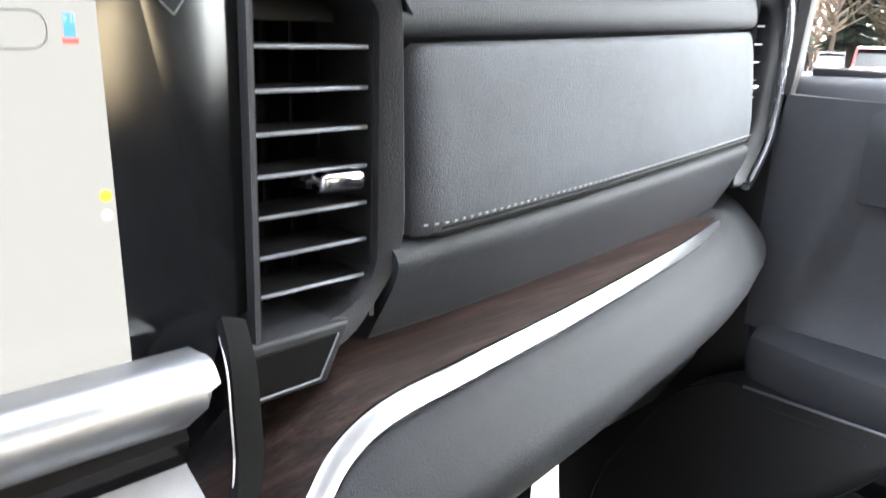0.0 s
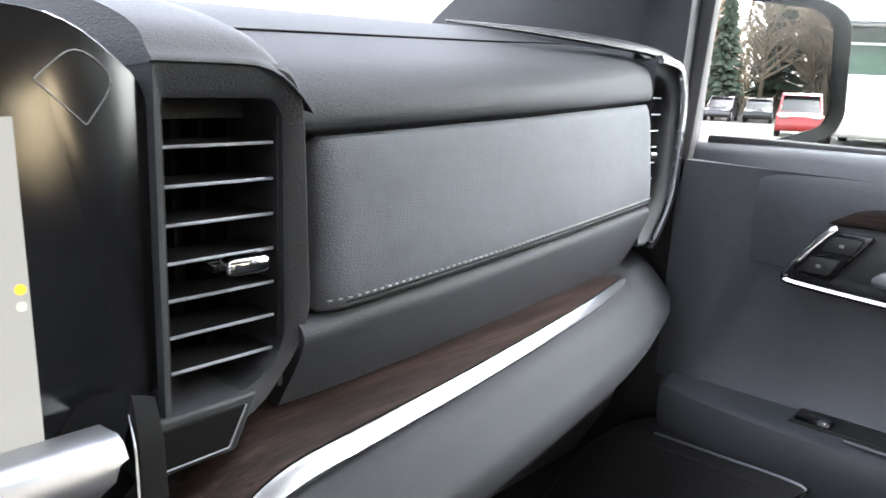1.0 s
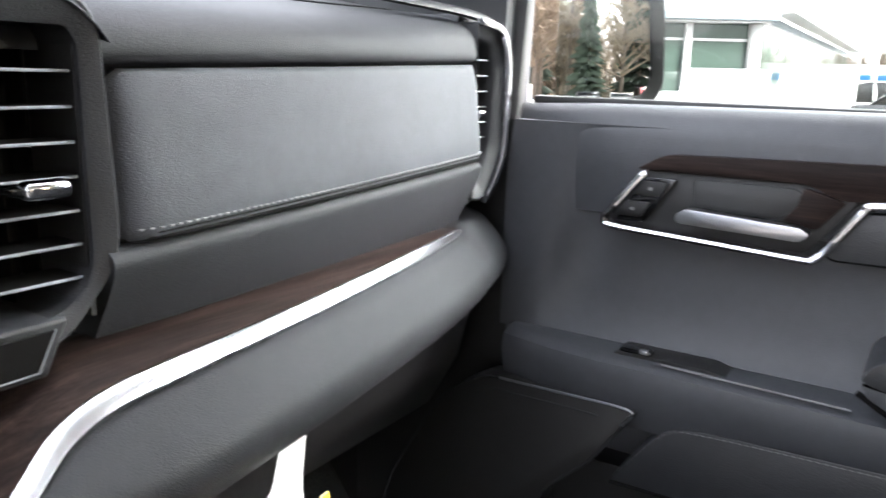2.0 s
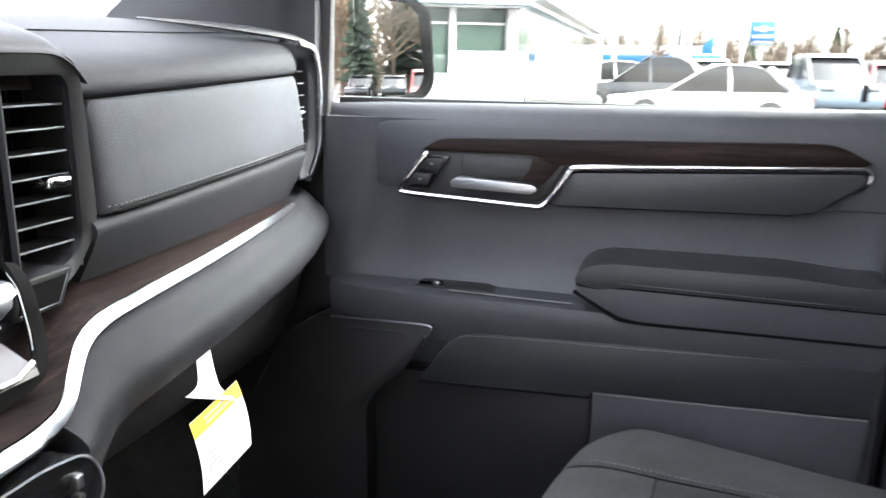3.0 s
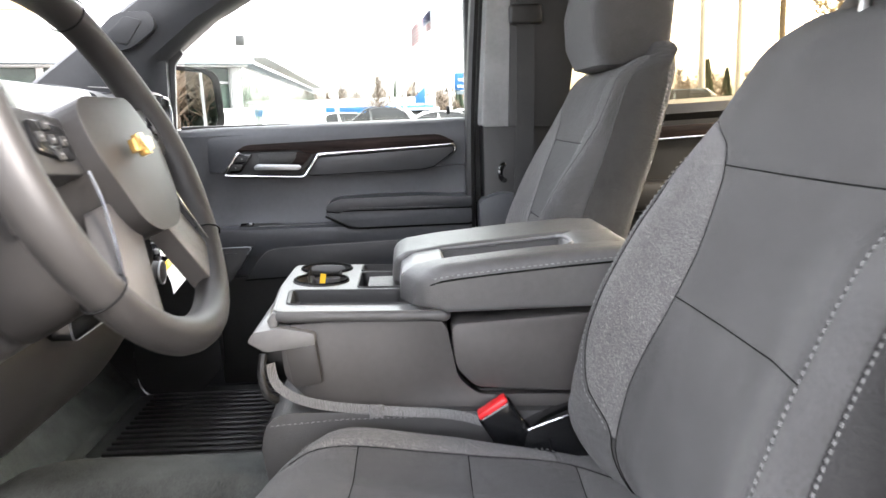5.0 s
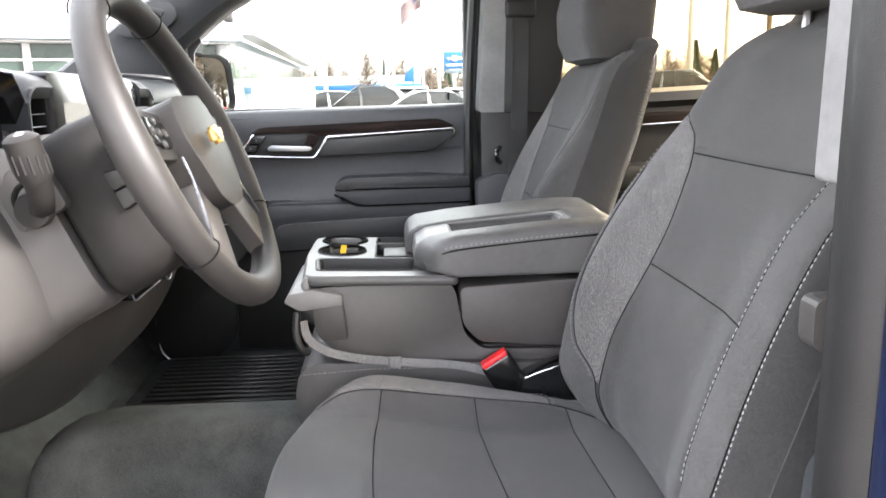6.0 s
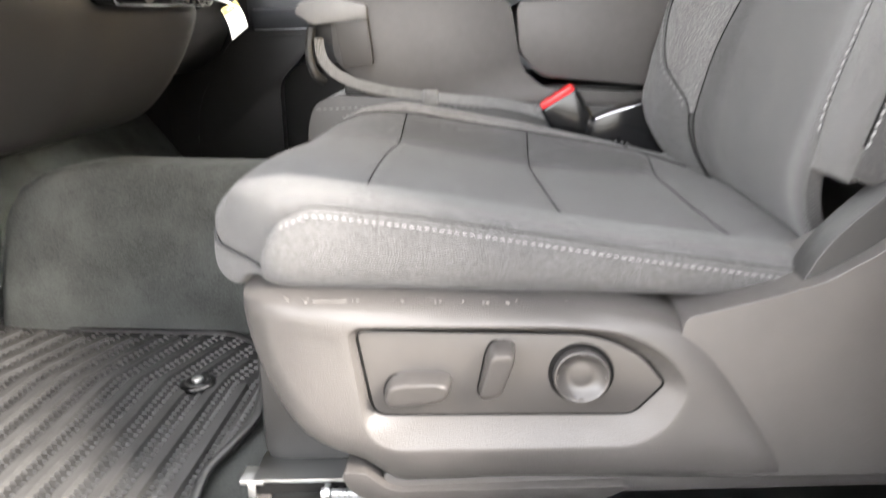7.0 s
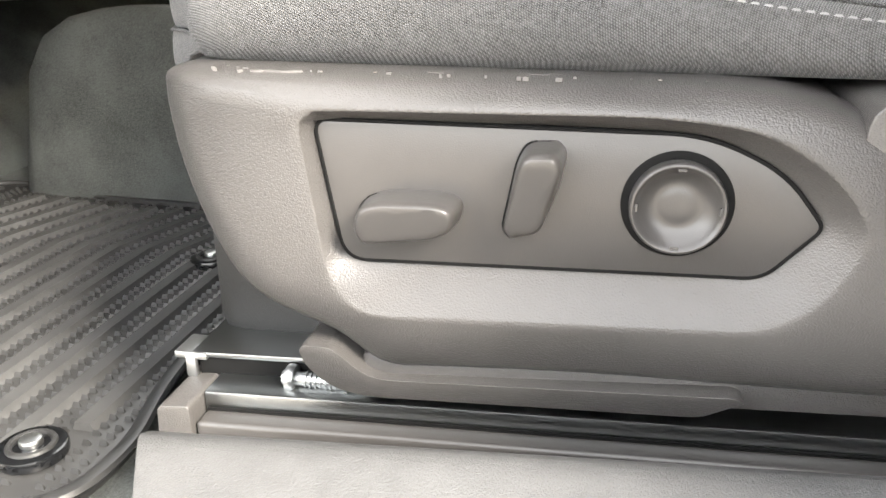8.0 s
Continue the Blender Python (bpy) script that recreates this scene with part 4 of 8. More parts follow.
# wood: from the chrome up to the lower pad
rings = []
for i, p in enumerate(CH):
    h = ch_half(SS[i])
    up = V((0, 0, 1)) if SS[i] > 0.58 else V((0, 0.25, 1)).normalized()
    far = curve1(p.x, [(0.10, 0.006), (0.2, 0.012), (0.26, 0.014), (0.32, 0.013), (0.70, 0.009), (0.722, 0.003)])
    back = curve1(p.x, [(0.0, 0.085), (0.12, 0.075), (0.20, 0.055), (0.24, 0.045), (0.32, 0.036), (0.70, 0.022), (0.722, 0.010)])
    a = p + V((0, 0.004, h * 0.8))
    b = p + V((0, back, far + h))
    if p.x > 0.27:
        b = V((p.x, foot_y(p.x) + 0.012, foot_z(p.x) + 0.0015)) if p.x < 0.715 else a + V((0, 0.006, 0.001))
    m = (a + b) / 2 + V((0, -0.002, 0.002))
    rings.append([a, m, b, b + V((0, 0.03, -0.01)), a + V((0, 0.03, -0.02))])
part("wood_trim", loft(rings), M_WOODX, dash, "dark open-pore wood strip", angle=60)
# padded roll under the chrome
rings = []
for i, p in enumerate(CH):
    h = ch_half(SS[i])
    k = curve1(p.x, [(0.16, 0.25), (0.30, 1.0), (0.70, 1.0), (0.722, 1.0)])
    prof = [(0.006, -h * 0.7), (-0.010, -h - 0.004), (-0.022, -h - 0.014), (-0.034 * k - 0.006, -h - 0.028), (-0.036 * k - 0.004, -h - 0.048), (-0.024 * k, -h - 0.068), (0.004, -h - 0.084), (0.05, -h - 0.092), (0.10, -h - 0.07), (0.06, -h * 0.7)]
    prof = [(q.y, q.z) for q in smooth_path([(0, a, b) for a, b in prof[:8]], 4)] + prof[8:]
    rings.append([p + V((0, a, b)) for a, b in prof])
# run the roll on to the door
for dx, dyy, sc in ((0.015, 0.004, 1.0), (0.03, 0.009, 1.0), (0.05, 0.015, 1.0), (0.07, 0.022, 0.99), (0.085, 0.029, 0.98), (0.098, 0.038, 0.96), (0.108, 0.047, 0.93), (0.116, 0.057, 0.89), (0.122, 0.070, 0.84), (0.126, 0.085, 0.78)):
    p = CH[-1] + V((dx, dyy, 0))
    prof = [(0.012, 0.004), (-0.004, 0.003), (-0.022, -0.010), (-0.040, -0.030), (-0.040, -0.050), (-0.024, -0.070), (0.004, -0.087), (0.05, -0.095), (0.10, -0.07), (0.06, 0.004)]
    prof = [(q.y, q.z) for q in smooth_path([(0, a, b) for a, b in prof[:8]], 4)] + prof[8:]
    rings.append([p + V((0, a * sc, b * sc)) for a, b in prof])
part("knee_roll", loft(rings[26:]), M_PAD, dash, "soft black rolled padding", angle=80)
# glovebox and lower closing panels
part("glovebox", loft([[(x, 0.055, 0.48), (x, 0.075, 0.40), (x, 0.115, 0.33), (x, 0.17, 0.285), (x, 0.32, 0.27), (x, 0.32, 0.47)] for x in (0.215, 0.40, 0.78)]), M_DARK, dash, "black glovebox under the roll")
part("under_panel", rbox((0.30, 0.35, 0.455), (1.04, 0.30, 0.28), 0.01), M_DARK, dash)

# side closing panel in the corner of the footwell, edge glints painted in silver
kick = [(-0.143, 0.386), (-0.096, 0.315), (-0.034, 0.255), (-0.036, 0.055), (0.027, -0.0115), (0.165, -0.0115), (0.188, 0.03), (0.194, 0.107), (0.184, 0.195), (0.140, 0.275), (0.095, 0.350), (0.040, 0.382)]
kr = rounded(kick, [0.006, 0.02, 0.03, 0.02, 0.02, 0.025, 0.03, 0.04, 0.05, 0.05, 0.03, 0.012], 5)
kp = solid("kick_panel", prism(kr, "x", 0.786, 0.83, 0.004), M_DARK, "black footwell side panel with a thin bright edge", "side panel", "structure")
part("rim_line", sweep([(0.786, y_, z_) for y_, z_ in kr + kr[:1]], 0.0014), M_DASH, kp, "thin grey moulded rim")
part("bright_edge", sweep(smooth_path([(0.785, 0.02, 0.3835), (0.785, -0.06, 0.3850), (0.785, -0.120, 0.3862), (0.785, -0.138, 0.3825), (0.785, -0.128, 0.366)], 5), 0.0016), M_SATIN, kp)
# tapered silver strip paints the glint on the lower corner
part("corner_glint", sweep(smooth_path([(0.785, 0.06, -0.010), (0.785, 0.120, -0.010), (0.785, 0.160, -0.008), (0.785, 0.180, 0.012), (0.785, 0.188, 0.04)], 5), lambda t: curve1(t, [(0, 0.0006), (0.7, 0.0024), (1, 0.001)])), M_SATIN, kp)
part("inner_line", sweep(smooth_path([(0.785, 0.03, 0.368), (0.785, -0.05, 0.370), (0.785, -0.10, 0.370)], 4), 0.0012), M_DASH, kp)


def slat_vent(name, x0, x1, z0, z1, y, n, label, parent, zs=None):
    # the vent's inner shade is put into near-black back, blades and vanes
    v = part(name, prism(rounded([(x0, z0), (x1, z0), (x1, z1), (x0, z1)], 0.004), "y", y + 0.055, y + 0.06, 0), M_SEAMSHADE, parent, label)
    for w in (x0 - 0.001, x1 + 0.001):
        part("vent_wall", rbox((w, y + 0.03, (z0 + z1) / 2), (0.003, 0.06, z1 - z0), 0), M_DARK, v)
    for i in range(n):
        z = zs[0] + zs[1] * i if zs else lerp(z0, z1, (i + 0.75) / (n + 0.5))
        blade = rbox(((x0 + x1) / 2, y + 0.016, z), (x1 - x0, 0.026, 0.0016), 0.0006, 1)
        sl = part("slat", blade, M_SEAMSHADE, v)
        # paler strip paints the light caught on the blade's front edge
        part("slat_glint", rbox(((x0 + x1) / 2, y + 0.0026, z), (x1 - x0 - 0.002, 0.0016, 0.0017), 0.0005, 1), M_SLAT, sl)
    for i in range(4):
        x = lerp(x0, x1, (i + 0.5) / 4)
        part("inner_vane", rbox((x, y + 0.042, (z0 + z1) / 2), (0.0015, 0.018, z1 - z0 - 0.004), 0), M_SEAMSHADE, v)
    return v


# tall vent right of the display
vx0, vx1 = 0.219, 0.2805
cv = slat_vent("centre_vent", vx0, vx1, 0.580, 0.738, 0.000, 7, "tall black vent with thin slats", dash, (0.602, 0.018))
frame_o = rounded([(0.211, 0.566), (0.262, 0.572), (0.2975, 0.612), (0.292, 0.730), (0.284, 0.748), (0.211, 0.750)], [0.003, 0.012, 0.02, 0.012, 0.012, 0.003])
frame_i = rounded([(0.2165, 0.582), (0.264, 0.587), (0.2815, 0.604), (0.2805, 0.724), (0.275, 0.732), (0.2165, 0.732)], [0.003, 0.010, 0.012, 0.008, 0.006, 0.003])
part("vent_frame", framed(frame_o, frame_i, -0.008, 0.07, 0.004), M_DASH, cv, "dark grey bevelled frame")


def hood_row(x):
    e = 0.034 * max(0.0, (x - 0.252) / 0.043) ** 2.6
    q = [(0.03, 0.744), (-0.0075, 0.7465 - e * 0.6), (-0.006, 0.7525 - e * 0.8), (0.002, 0.761 - e), (0.022, 0.768 - e), (0.055, 0.775 - e), (0.11, 0.783 - e), (0.20, 0.790)]
    return [(x, p.y, p.z) for p in smooth_path([(0, a, b) for a, b in q], 4)] + [(x, 0.20, 0.72), (x, 0.03, 0.72)]


part("vent_hood", loft([hood_row(x) for x in (0.2105, 0.23, 0.25, 0.262, 0.270, 0.277, 0.283, 0.288, 0.292, 0.295)]), M_DASH, cv, "dark grey hood rolling back over the vent", angle=60)
vk = part("vent_knob", rbox((0.2565, -0.006, 0.6525), (0.024, 0.012, 0.0095), 0.0035, 3), M_CHROME, cv, "chrome vent tab")
part("knob_neck", rbox((0.248, 0.006, 0.652), (0.014, 0.02, 0.005), 0.0015), M_PIANO, vk)
foot = [(0.199, -0.008, 0.556), (0.205, -0.0105, 0.586), (0.262, -0.0095, 0.586), (0.250, -0.007, 0.556)]
fb = bmesh.new()
fa = [fb.verts.new(p) for p in foot]
fz = [fb.verts.new((a, b + 0.05, c)) for a, b, c in foot]
fb.faces.new(fa), fb.faces.new(fz[::-1])
for i in range(4):
    fb.faces.new((fa[i], fz[i], fz[(i + 1) % 4], fa[(i + 1) % 4]))
bmesh.ops.recalc_face_normals(fb, faces=fb.faces)
bmesh.ops.bevel(fb, geom=fb.edges[:], offset=0.0025, segments=3, profile=0.5, affect="EDGES")
part("vent_foot", fb, M_DASH, cv)
part("foot_panel", loft([[(a, b - 0.0012, c) for a, b, c in ((0.2055, -0.0086, 0.561), (0.2095, -0.0103, 0.581), (0.253, -0.0093, 0.581), (0.244, -0.0076, 0.561))], [(a, b + 0.004, c) for a, b, c in ((0.2045, -0.0086, 0.560), (0.2085, -0.0103, 0.582), (0.255, -0.0093, 0.582), (0.2455, -0.0076, 0.560))]]), M_SEAMSHADE, cv)
part("foot_line", sweep([(0.2055, -0.0102, 0.5605), (0.226, -0.0098, 0.5605), (0.244, -0.0092, 0.5605), (0.2535, -0.0105, 0.5815)], 0.0005), M_SLAT, cv, "thin grey outline")

cv.location += V((-0.002, 0.003, 0.0105))

# its twin on the driver's side of the display
cw = slat_vent("centre_vent", 0.01 - vx1, 0.01 - vx0, 0.580, 0.738, 0.000, 7, "tall black vent with thin slats", dash, (0.602, 0.018))
part("vent_frame", framed([(0.01 - x, z) for x, z in frame_o], [(0.01 - x, z) for x, z in frame_i], -0.008, 0.07, 0.004), M_DASH, cw, "dark grey bevelled frame")
part("vent_hood", loft([[(0.01 - x, y, z) for x, y, z in hood_row(xx)] for xx in (0.2105, 0.23, 0.25, 0.262, 0.270, 0.277, 0.283, 0.288, 0.292, 0.295)]), M_DASH, cw, "dark grey hood rolling back over the vent", angle=60)
wk = part("vent_knob", rbox((-0.2465, -0.006, 0.6525), (0.024, 0.012, 0.0095), 0.0035, 3), M_CHROME, cw, "chrome vent tab")
part("knob_neck", rbox((-0.238, 0.006, 0.652), (0.014, 0.02, 0.005), 0.0015), M_PIANO, wk)
cw.location += V((0.002, 0.003, 0.0105))

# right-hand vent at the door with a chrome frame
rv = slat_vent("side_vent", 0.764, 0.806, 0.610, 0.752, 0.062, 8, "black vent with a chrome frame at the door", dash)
so = rounded([(0.757, 0.590), (0.780, 0.588), (0.818, 0.635), (0.822, 0.738), (0.806, 0.772), (0.757, 0.778)], [0.004, 0.01, 0.025, 0.03, 0.02, 0.004], 5)
si = rounded([(0.7615, 0.606), (0.775, 0.606), (0.802, 0.642), (0.806, 0.735), (0.796, 0.757), (0.7615, 0.762)], [0.003, 0.008, 0.02, 0.022, 0.014, 0.003], 5)
part("vent_frame", framed(so, si, 0.050, 0.12, 0.010), M_DASH, rv)
outline = [(x, 0.0475, z) for x, z in so[8:] if x > 0.758]
part("chrome_frame", sweep(outline, 0.0042, 0.005, (0, 1, 0), power=0.7), M_CHROME, rv, "bright chrome rim")
part("vent_fin", sweep(smooth_path([(0.56, 0.150, 0.800), (0.64, 0.110, 0.796), (0.72, 0.078, 0.790), (0.775, 0.060, 0.783), (0.808, 0.054, 0.770), (0.826, 0.053, 0.742)], 6), lambda t: curve1(t, [(0, 0.002), (0.4, 0.010), (1, 0.010)]), lambda t: curve1(t, [(0, 0.001), (0.4, 0.0045), (1, 0.0045)]), (0, -0.4, 1)), M_DASH, rv, "dark fin sweeping back over the pad")
part("vent_knob", rbox((0.772, 0.054, 0.683), (0.012, 0.012, 0.008), 0.003, 3), M_CHROME, rv, "chrome vent tab")
part("end_cap", prism(rounded([(0.757, 0.574), (0.80, 0.58), (0.86, 0.64), (0.862, 0.75), (0.84, 0.782), (0.757, 0.788)], 0.015), "y", 0.075, 0.40, 0.01, 3), M_DASH, dash, "dark rounded end of the dashboard")

# display with its black bezel, silver rail below
disp = thing("display", (0.0, 0.0, 0.6), "lit map display in a glossy black bezel", "screen")
so2 = rounded([(-0.20, 0.560), (0.190, 0.564), (0.2005, 0.597), (0.2125, 0.600), (0.2145, 0.655), (0.2115, 0.738), (0.178, 0.7655), (-0.20, 0.772)], [0.01, 0.004, 0.002, 0.002, 0.01, 0.012, 0.02, 0.01], 5)
part("bezel", prism(so2, "y", -0.003, 0.05, 0.003, 2), M_PIANO, disp, "glossy black bezel")
part("bezel_edge", sweep([(x, 0.0, z) for x, z in so2[12:40]], 0.0008, 0.0014, (0, 1, 0)), M_SATIN, disp)
part("map_area", prism([(-0.15, 0.5835), (0.1607, 0.5835), (0.1582, 0.725), (-0.15, 0.725)], "y", -0.0042, -0.0034, 0), M_MAP, disp, "pale lit map")
txt = bpy.data.curves.new("clock_text", "FONT")
txt.body, txt.size, txt.extrude, txt.align_x = "2:09", 0.0072, 0.0002, "CENTER"
tx = new("clock_text", txt)
tm = bpy.data.meshes.new_from_object(tx)
bpy.data.objects.remove(tx)
bm = bmesh.new()
bm.from_mesh(tm)
bm.transform(pose(0.1455, -0.0038, 0.7315, 90, 0, 0))
M_LIT = lit("lit_white", (0.9, 0.92, 0.95), 0.05)
part("clock", bm, M_LIT, disp, "white clock digits")
part("map_dot", disc((0.156, -0.0044, 0.658), 0.0022, 0.0006, "y", 16, 0), lit("lit_amber", (0.95, 0.6, 0.05), 0.06), disp)
part("map_dot", disc((0.156, -0.0044, 0.651), 0.0020, 0.0006, "y", 16, 0), lit("lit_tan", (0.75, 0.68, 0.5), 0.05), disp)
mic = part("mic_mark", rbox((0.149, -0.0044, 0.7165), (0.0036, 0.0006, 0.0075), 0.0008), lit("lit_blue", (0.1, 0.3, 0.9), 0.06), disp)
part("mic_foot", rbox((0.149, -0.0044, 0.7115), (0.0050, 0.0006, 0.0018), 0), lit("lit_red", (0.85, 0.15, 0.1), 0.05), mic)
pill = rounded([(0.02, 0.721), (0.142, 0.721), (0.142, 0.709), (0.02, 0.709)], 0.006, 4)
part("search_bar", sweep([(x, -0.0043, z) for x, z in pill + pill[:1]], 0.0003), M_STITCHD, disp)
dl = rounded([(0.167, 0.739), (0.183, 0.753), (0.200, 0.740), (0.186, 0.721)], [0.001, 0.008, 0.012, 0.001], 4)
part("bezel_mark", sweep([(x, -0.0032, z) for x, z in dl + dl[:1]], 0.0003), M_STITCHD, disp)
rows = []
for s in range(9):
    x = -0.2 + 0.38 * s / 8
    k = 0.004 * (1 - s / 8)
    q = [(-0.012, 0.5955, 0), (-0.026, 0.5965, 0.001), (-0.033, 0.593, 0.001), (-0.0365, 0.586, -0.005), (-0.036, 0.578, -0.012), (-0.030, 0.5715, -0.018), (-0.012, 0.569, -0.019)]
    rows.append([(x + (e if s == 8 else 0), p.y, p.z + k) for p, e in zip(smooth_path([(0, a, b) for a, b, c in q], 3), [q[min(j // 3, 6)][2] for j in range(19)])])
part("silver_rail", loft(rows), M_SATINB, disp, "satin silver rail", angle=70)
part("rail_under", loft([[(x, -0.026, 0.572), (x, -0.030, 0.566), (x, -0.026, 0.552), (x, 0.01, 0.545), (x, 0.01, 0.575)] for x in (-0.2, 0.0, 0.17)]), M_PIANO, disp, "glossy black lower rail")
hook = smooth_path([(0.198, -0.013, 0.602), (0.194, -0.027, 0.590), (0.191, -0.035, 0.572), (0.188, -0.041, 0.555), (0.180, -0.048, 0.541), (0.158, -0.055, 0.533), (0.05, -0.064, 0.529), (-0.2, -0.066, 0.529)])
part("rail_end", sweep(hook, 0.0070, 0.003, (0, 1, 0), power=0.6), M_SEAMSHADE, disp, "glossy black hook-shaped end")
# thin silver strip paints the highlight down the hook's left side
part("hook_glint", sweep([p + V((-0.0070, -0.002, 0)) for p in hook[2:22]], 0.0005), M_SATIN, disp)
part("button_shelf", loft([[(x, -0.026, 0.553), (x, -0.030, 0.5565), (x, -0.058, 0.5425), (x, -0.060, 0.538), (x, -0.03, 0.536)] for x in (-0.2, 0.0, 0.168)]), M_SATINP, disp, "grey button shelf")
part("shelf_lip", sweep([(-0.2, -0.0605, 0.5405), (0.0, -0.0605, 0.5405), (0.15, -0.0595, 0.541), (0.168, -0.055, 0.546)], 0.0022), M_CHROME, disp)
for i in range(4):
    part("button", prism(rounded([(0.125 - i * 0.05, -0.054), (0.155 - i * 0.05, -0.050), (0.160 - i * 0.05, -0.036), (0.13 - i * 0.05, -0.036)], 0.003), "z", 0.540, 0.5415, 0), M_DARK, disp)

disp.location += V((-0.0025, 0.003, 0.0105))

# climate controls under the chrome line
cl = thing("climate_panel", (-0.05, -0.1, 0.42), "glossy black climate control panel with knobs", "control panel")
co = rounded([(-0.225, 0.507), (0.12, 0.509), (0.158, 0.503), (0.172, 0.472), (0.140, 0.434), (-0.225, 0.430)], [0.02, 0.01, 0.015, 0.03, 0.03, 0.02], 5)
part("fascia", prism(co, "y", -0.098, 0.03, 0.004), M_PIANO, cl)
part("chrome_rim", sweep([(x, -0.0985, z) for x, z in co + co[:1]], 0.0008, 0.0012, (0, 1, 0)), M_SLAT, cl)
for kx, kz, rr in ((0.088, 0.462, 0.021), (-0.12, 0.462, 0.021)):
    k = part("knob", disc((kx, -0.112, kz), rr, 0.028, "y", 32, 0.003, 0.94), M_DARK, cl, "round ribbed dial")
    part("knob_ring", ring((kx, -0.125, kz), rr * 0.93, 0.0018, "y"), M_SATIN, k)
    part("knob_mark", ring((kx, -0.1005, kz), rr + 0.005, 0.001, "y"), M_STITCHD, k)
for i in range(4):
    part("toggle", rbox((0.142, -0.101, 0.448 + i * 0.014), (0.007, 0.008, 0.010), 0.002), M_SATIN if i % 2 else M_DARK, cl)
for i in range(6):
    part("button", rbox((-0.03 + (i % 3) * 0.022, -0.101, 0.442 + (i // 3) * 0.035), (0.017, 0.006, 0.010), 0.0015), M_DARK, cl)
for kx, kz in ((0.052, 0.49), (0.118, 0.488), (0.122, 0.44), (0.055, 0.438), (-0.03, 0.445), (-0.008, 0.445), (0.014, 0.48)):
    part("legend", rbox((kx, -0.1042 if kx < 0.03 else -0.0988, kz), (0.007, 0.001, 0.0022), 0), M_STITCHD, cl)

# instrument side of the dashboard, left of the display
ins = thing("instrument_panel", (-0.5, 0.1, 0.5), "dark grey driver's dashboard with instrument hood", "dashboard")
part("hood", loft([[(x, -0.01, z - 0.03), (x, -0.025, z), (x, 0.01, z + 0.014), (x, 0.20, z + 0.012), (x, 0.40, 0.79), (x, 0.40, 0.6), (x, 0.10, 0.6), (x, 0.06, z - 0.03)] for x, z in ((-0.84, 0.72), (-0.72, 0.75), (-0.6, 0.775), (-0.45, 0.782), (-0.36, 0.775), (-0.335, 0.74))]), M_PIANO, ins, "black instrument hood")
lf = []
for x, k in ((-0.86, 0.0), (-0.75, 0.018), (-0.66, 0.045), (-0.58, 0.07), (-0.48, 0.07), (-0.38, 0.06), (-0.30, 0.03), (-0.23, 0.0)):
    pr = [(0.03, 0.70), (0.0 - k * 0.3, 0.668), (-0.035 - k, 0.645), (-0.062 - k, 0.60), (-0.080 - k, 0.545), (-0.082 - k * 0.9, 0.50), (-0.05 - k * 0.6, 0.455), (0.03, 0.40)]
    lf.append([(x, q.y, q.z) for q in smooth_path([(0, a, b) for a, b in pr], 3)] + [(x, 0.40, 0.36), (x, 0.40, 0.70)])
part("knee_panel", loft(lf), M_KNEE, ins, "warm grey driver knee panel", angle=60)
# one lower skin from the door to the tunnel, deepening under the climate controls and turning in at its end
lower = []
for i in range(45):
    x = lerp(-0.86, 0.192, i / 44)
    k = 0.5 - 0.5 * math.cos(math.pi * min(1.0, max(0.0, (x + 0.42) / 0.26)))
    turn = 0.055 * max(0.0, (x - 0.125) / 0.067) ** 2.2
    pr = [(lerp(a, c, k) + turn, lerp(b, d, k)) for (a, b), (c, d) in zip([(-0.03, 0.50), (-0.05, 0.45), (-0.02, 0.40), (0.09, 0.33), (0.20, 0.25), (0.26, 0.225)], [(-0.04, 0.46), (-0.072, 0.425), (-0.045, 0.355), (0.005, 0.285), (0.055, 0.244), (0.12, 0.228)])]
    lower.append([(x, q.y, q.z) for q in smooth_path([(0, a, b) for a, b in pr], 5)] + [(x, 0.40, 0.222), (x, 0.40, 0.46)])
part("lower_panel", loft(lower), M_KNEE, ins, "warm dark lower knee panel", angle=75)
part("meter_glass", prism(rounded([(-0.66, 0.63), (-0.345, 0.63), (-0.345, 0.74), (-0.66, 0.74)], 0.01), "y", 0.004, 0.03, 0.003), M_PIANO, ins)
lv = slat_vent("side_vent", -0.83, -0.74, 0.60, 0.72, -0.02, 7, "black vent at the driver's door", ins)
part("vent_frame", framed(rounded([(-0.84, 0.59), (-0.73, 0.59), (-0.73, 0.735), (-0.84, 0.735)], 0.012), rounded([(-0.83, 0.60), (-0.74, 0.60), (-0.74, 0.722), (-0.83, 0.722)], 0.008), -0.03, 0.04, 0.008), M_DASH, lv)

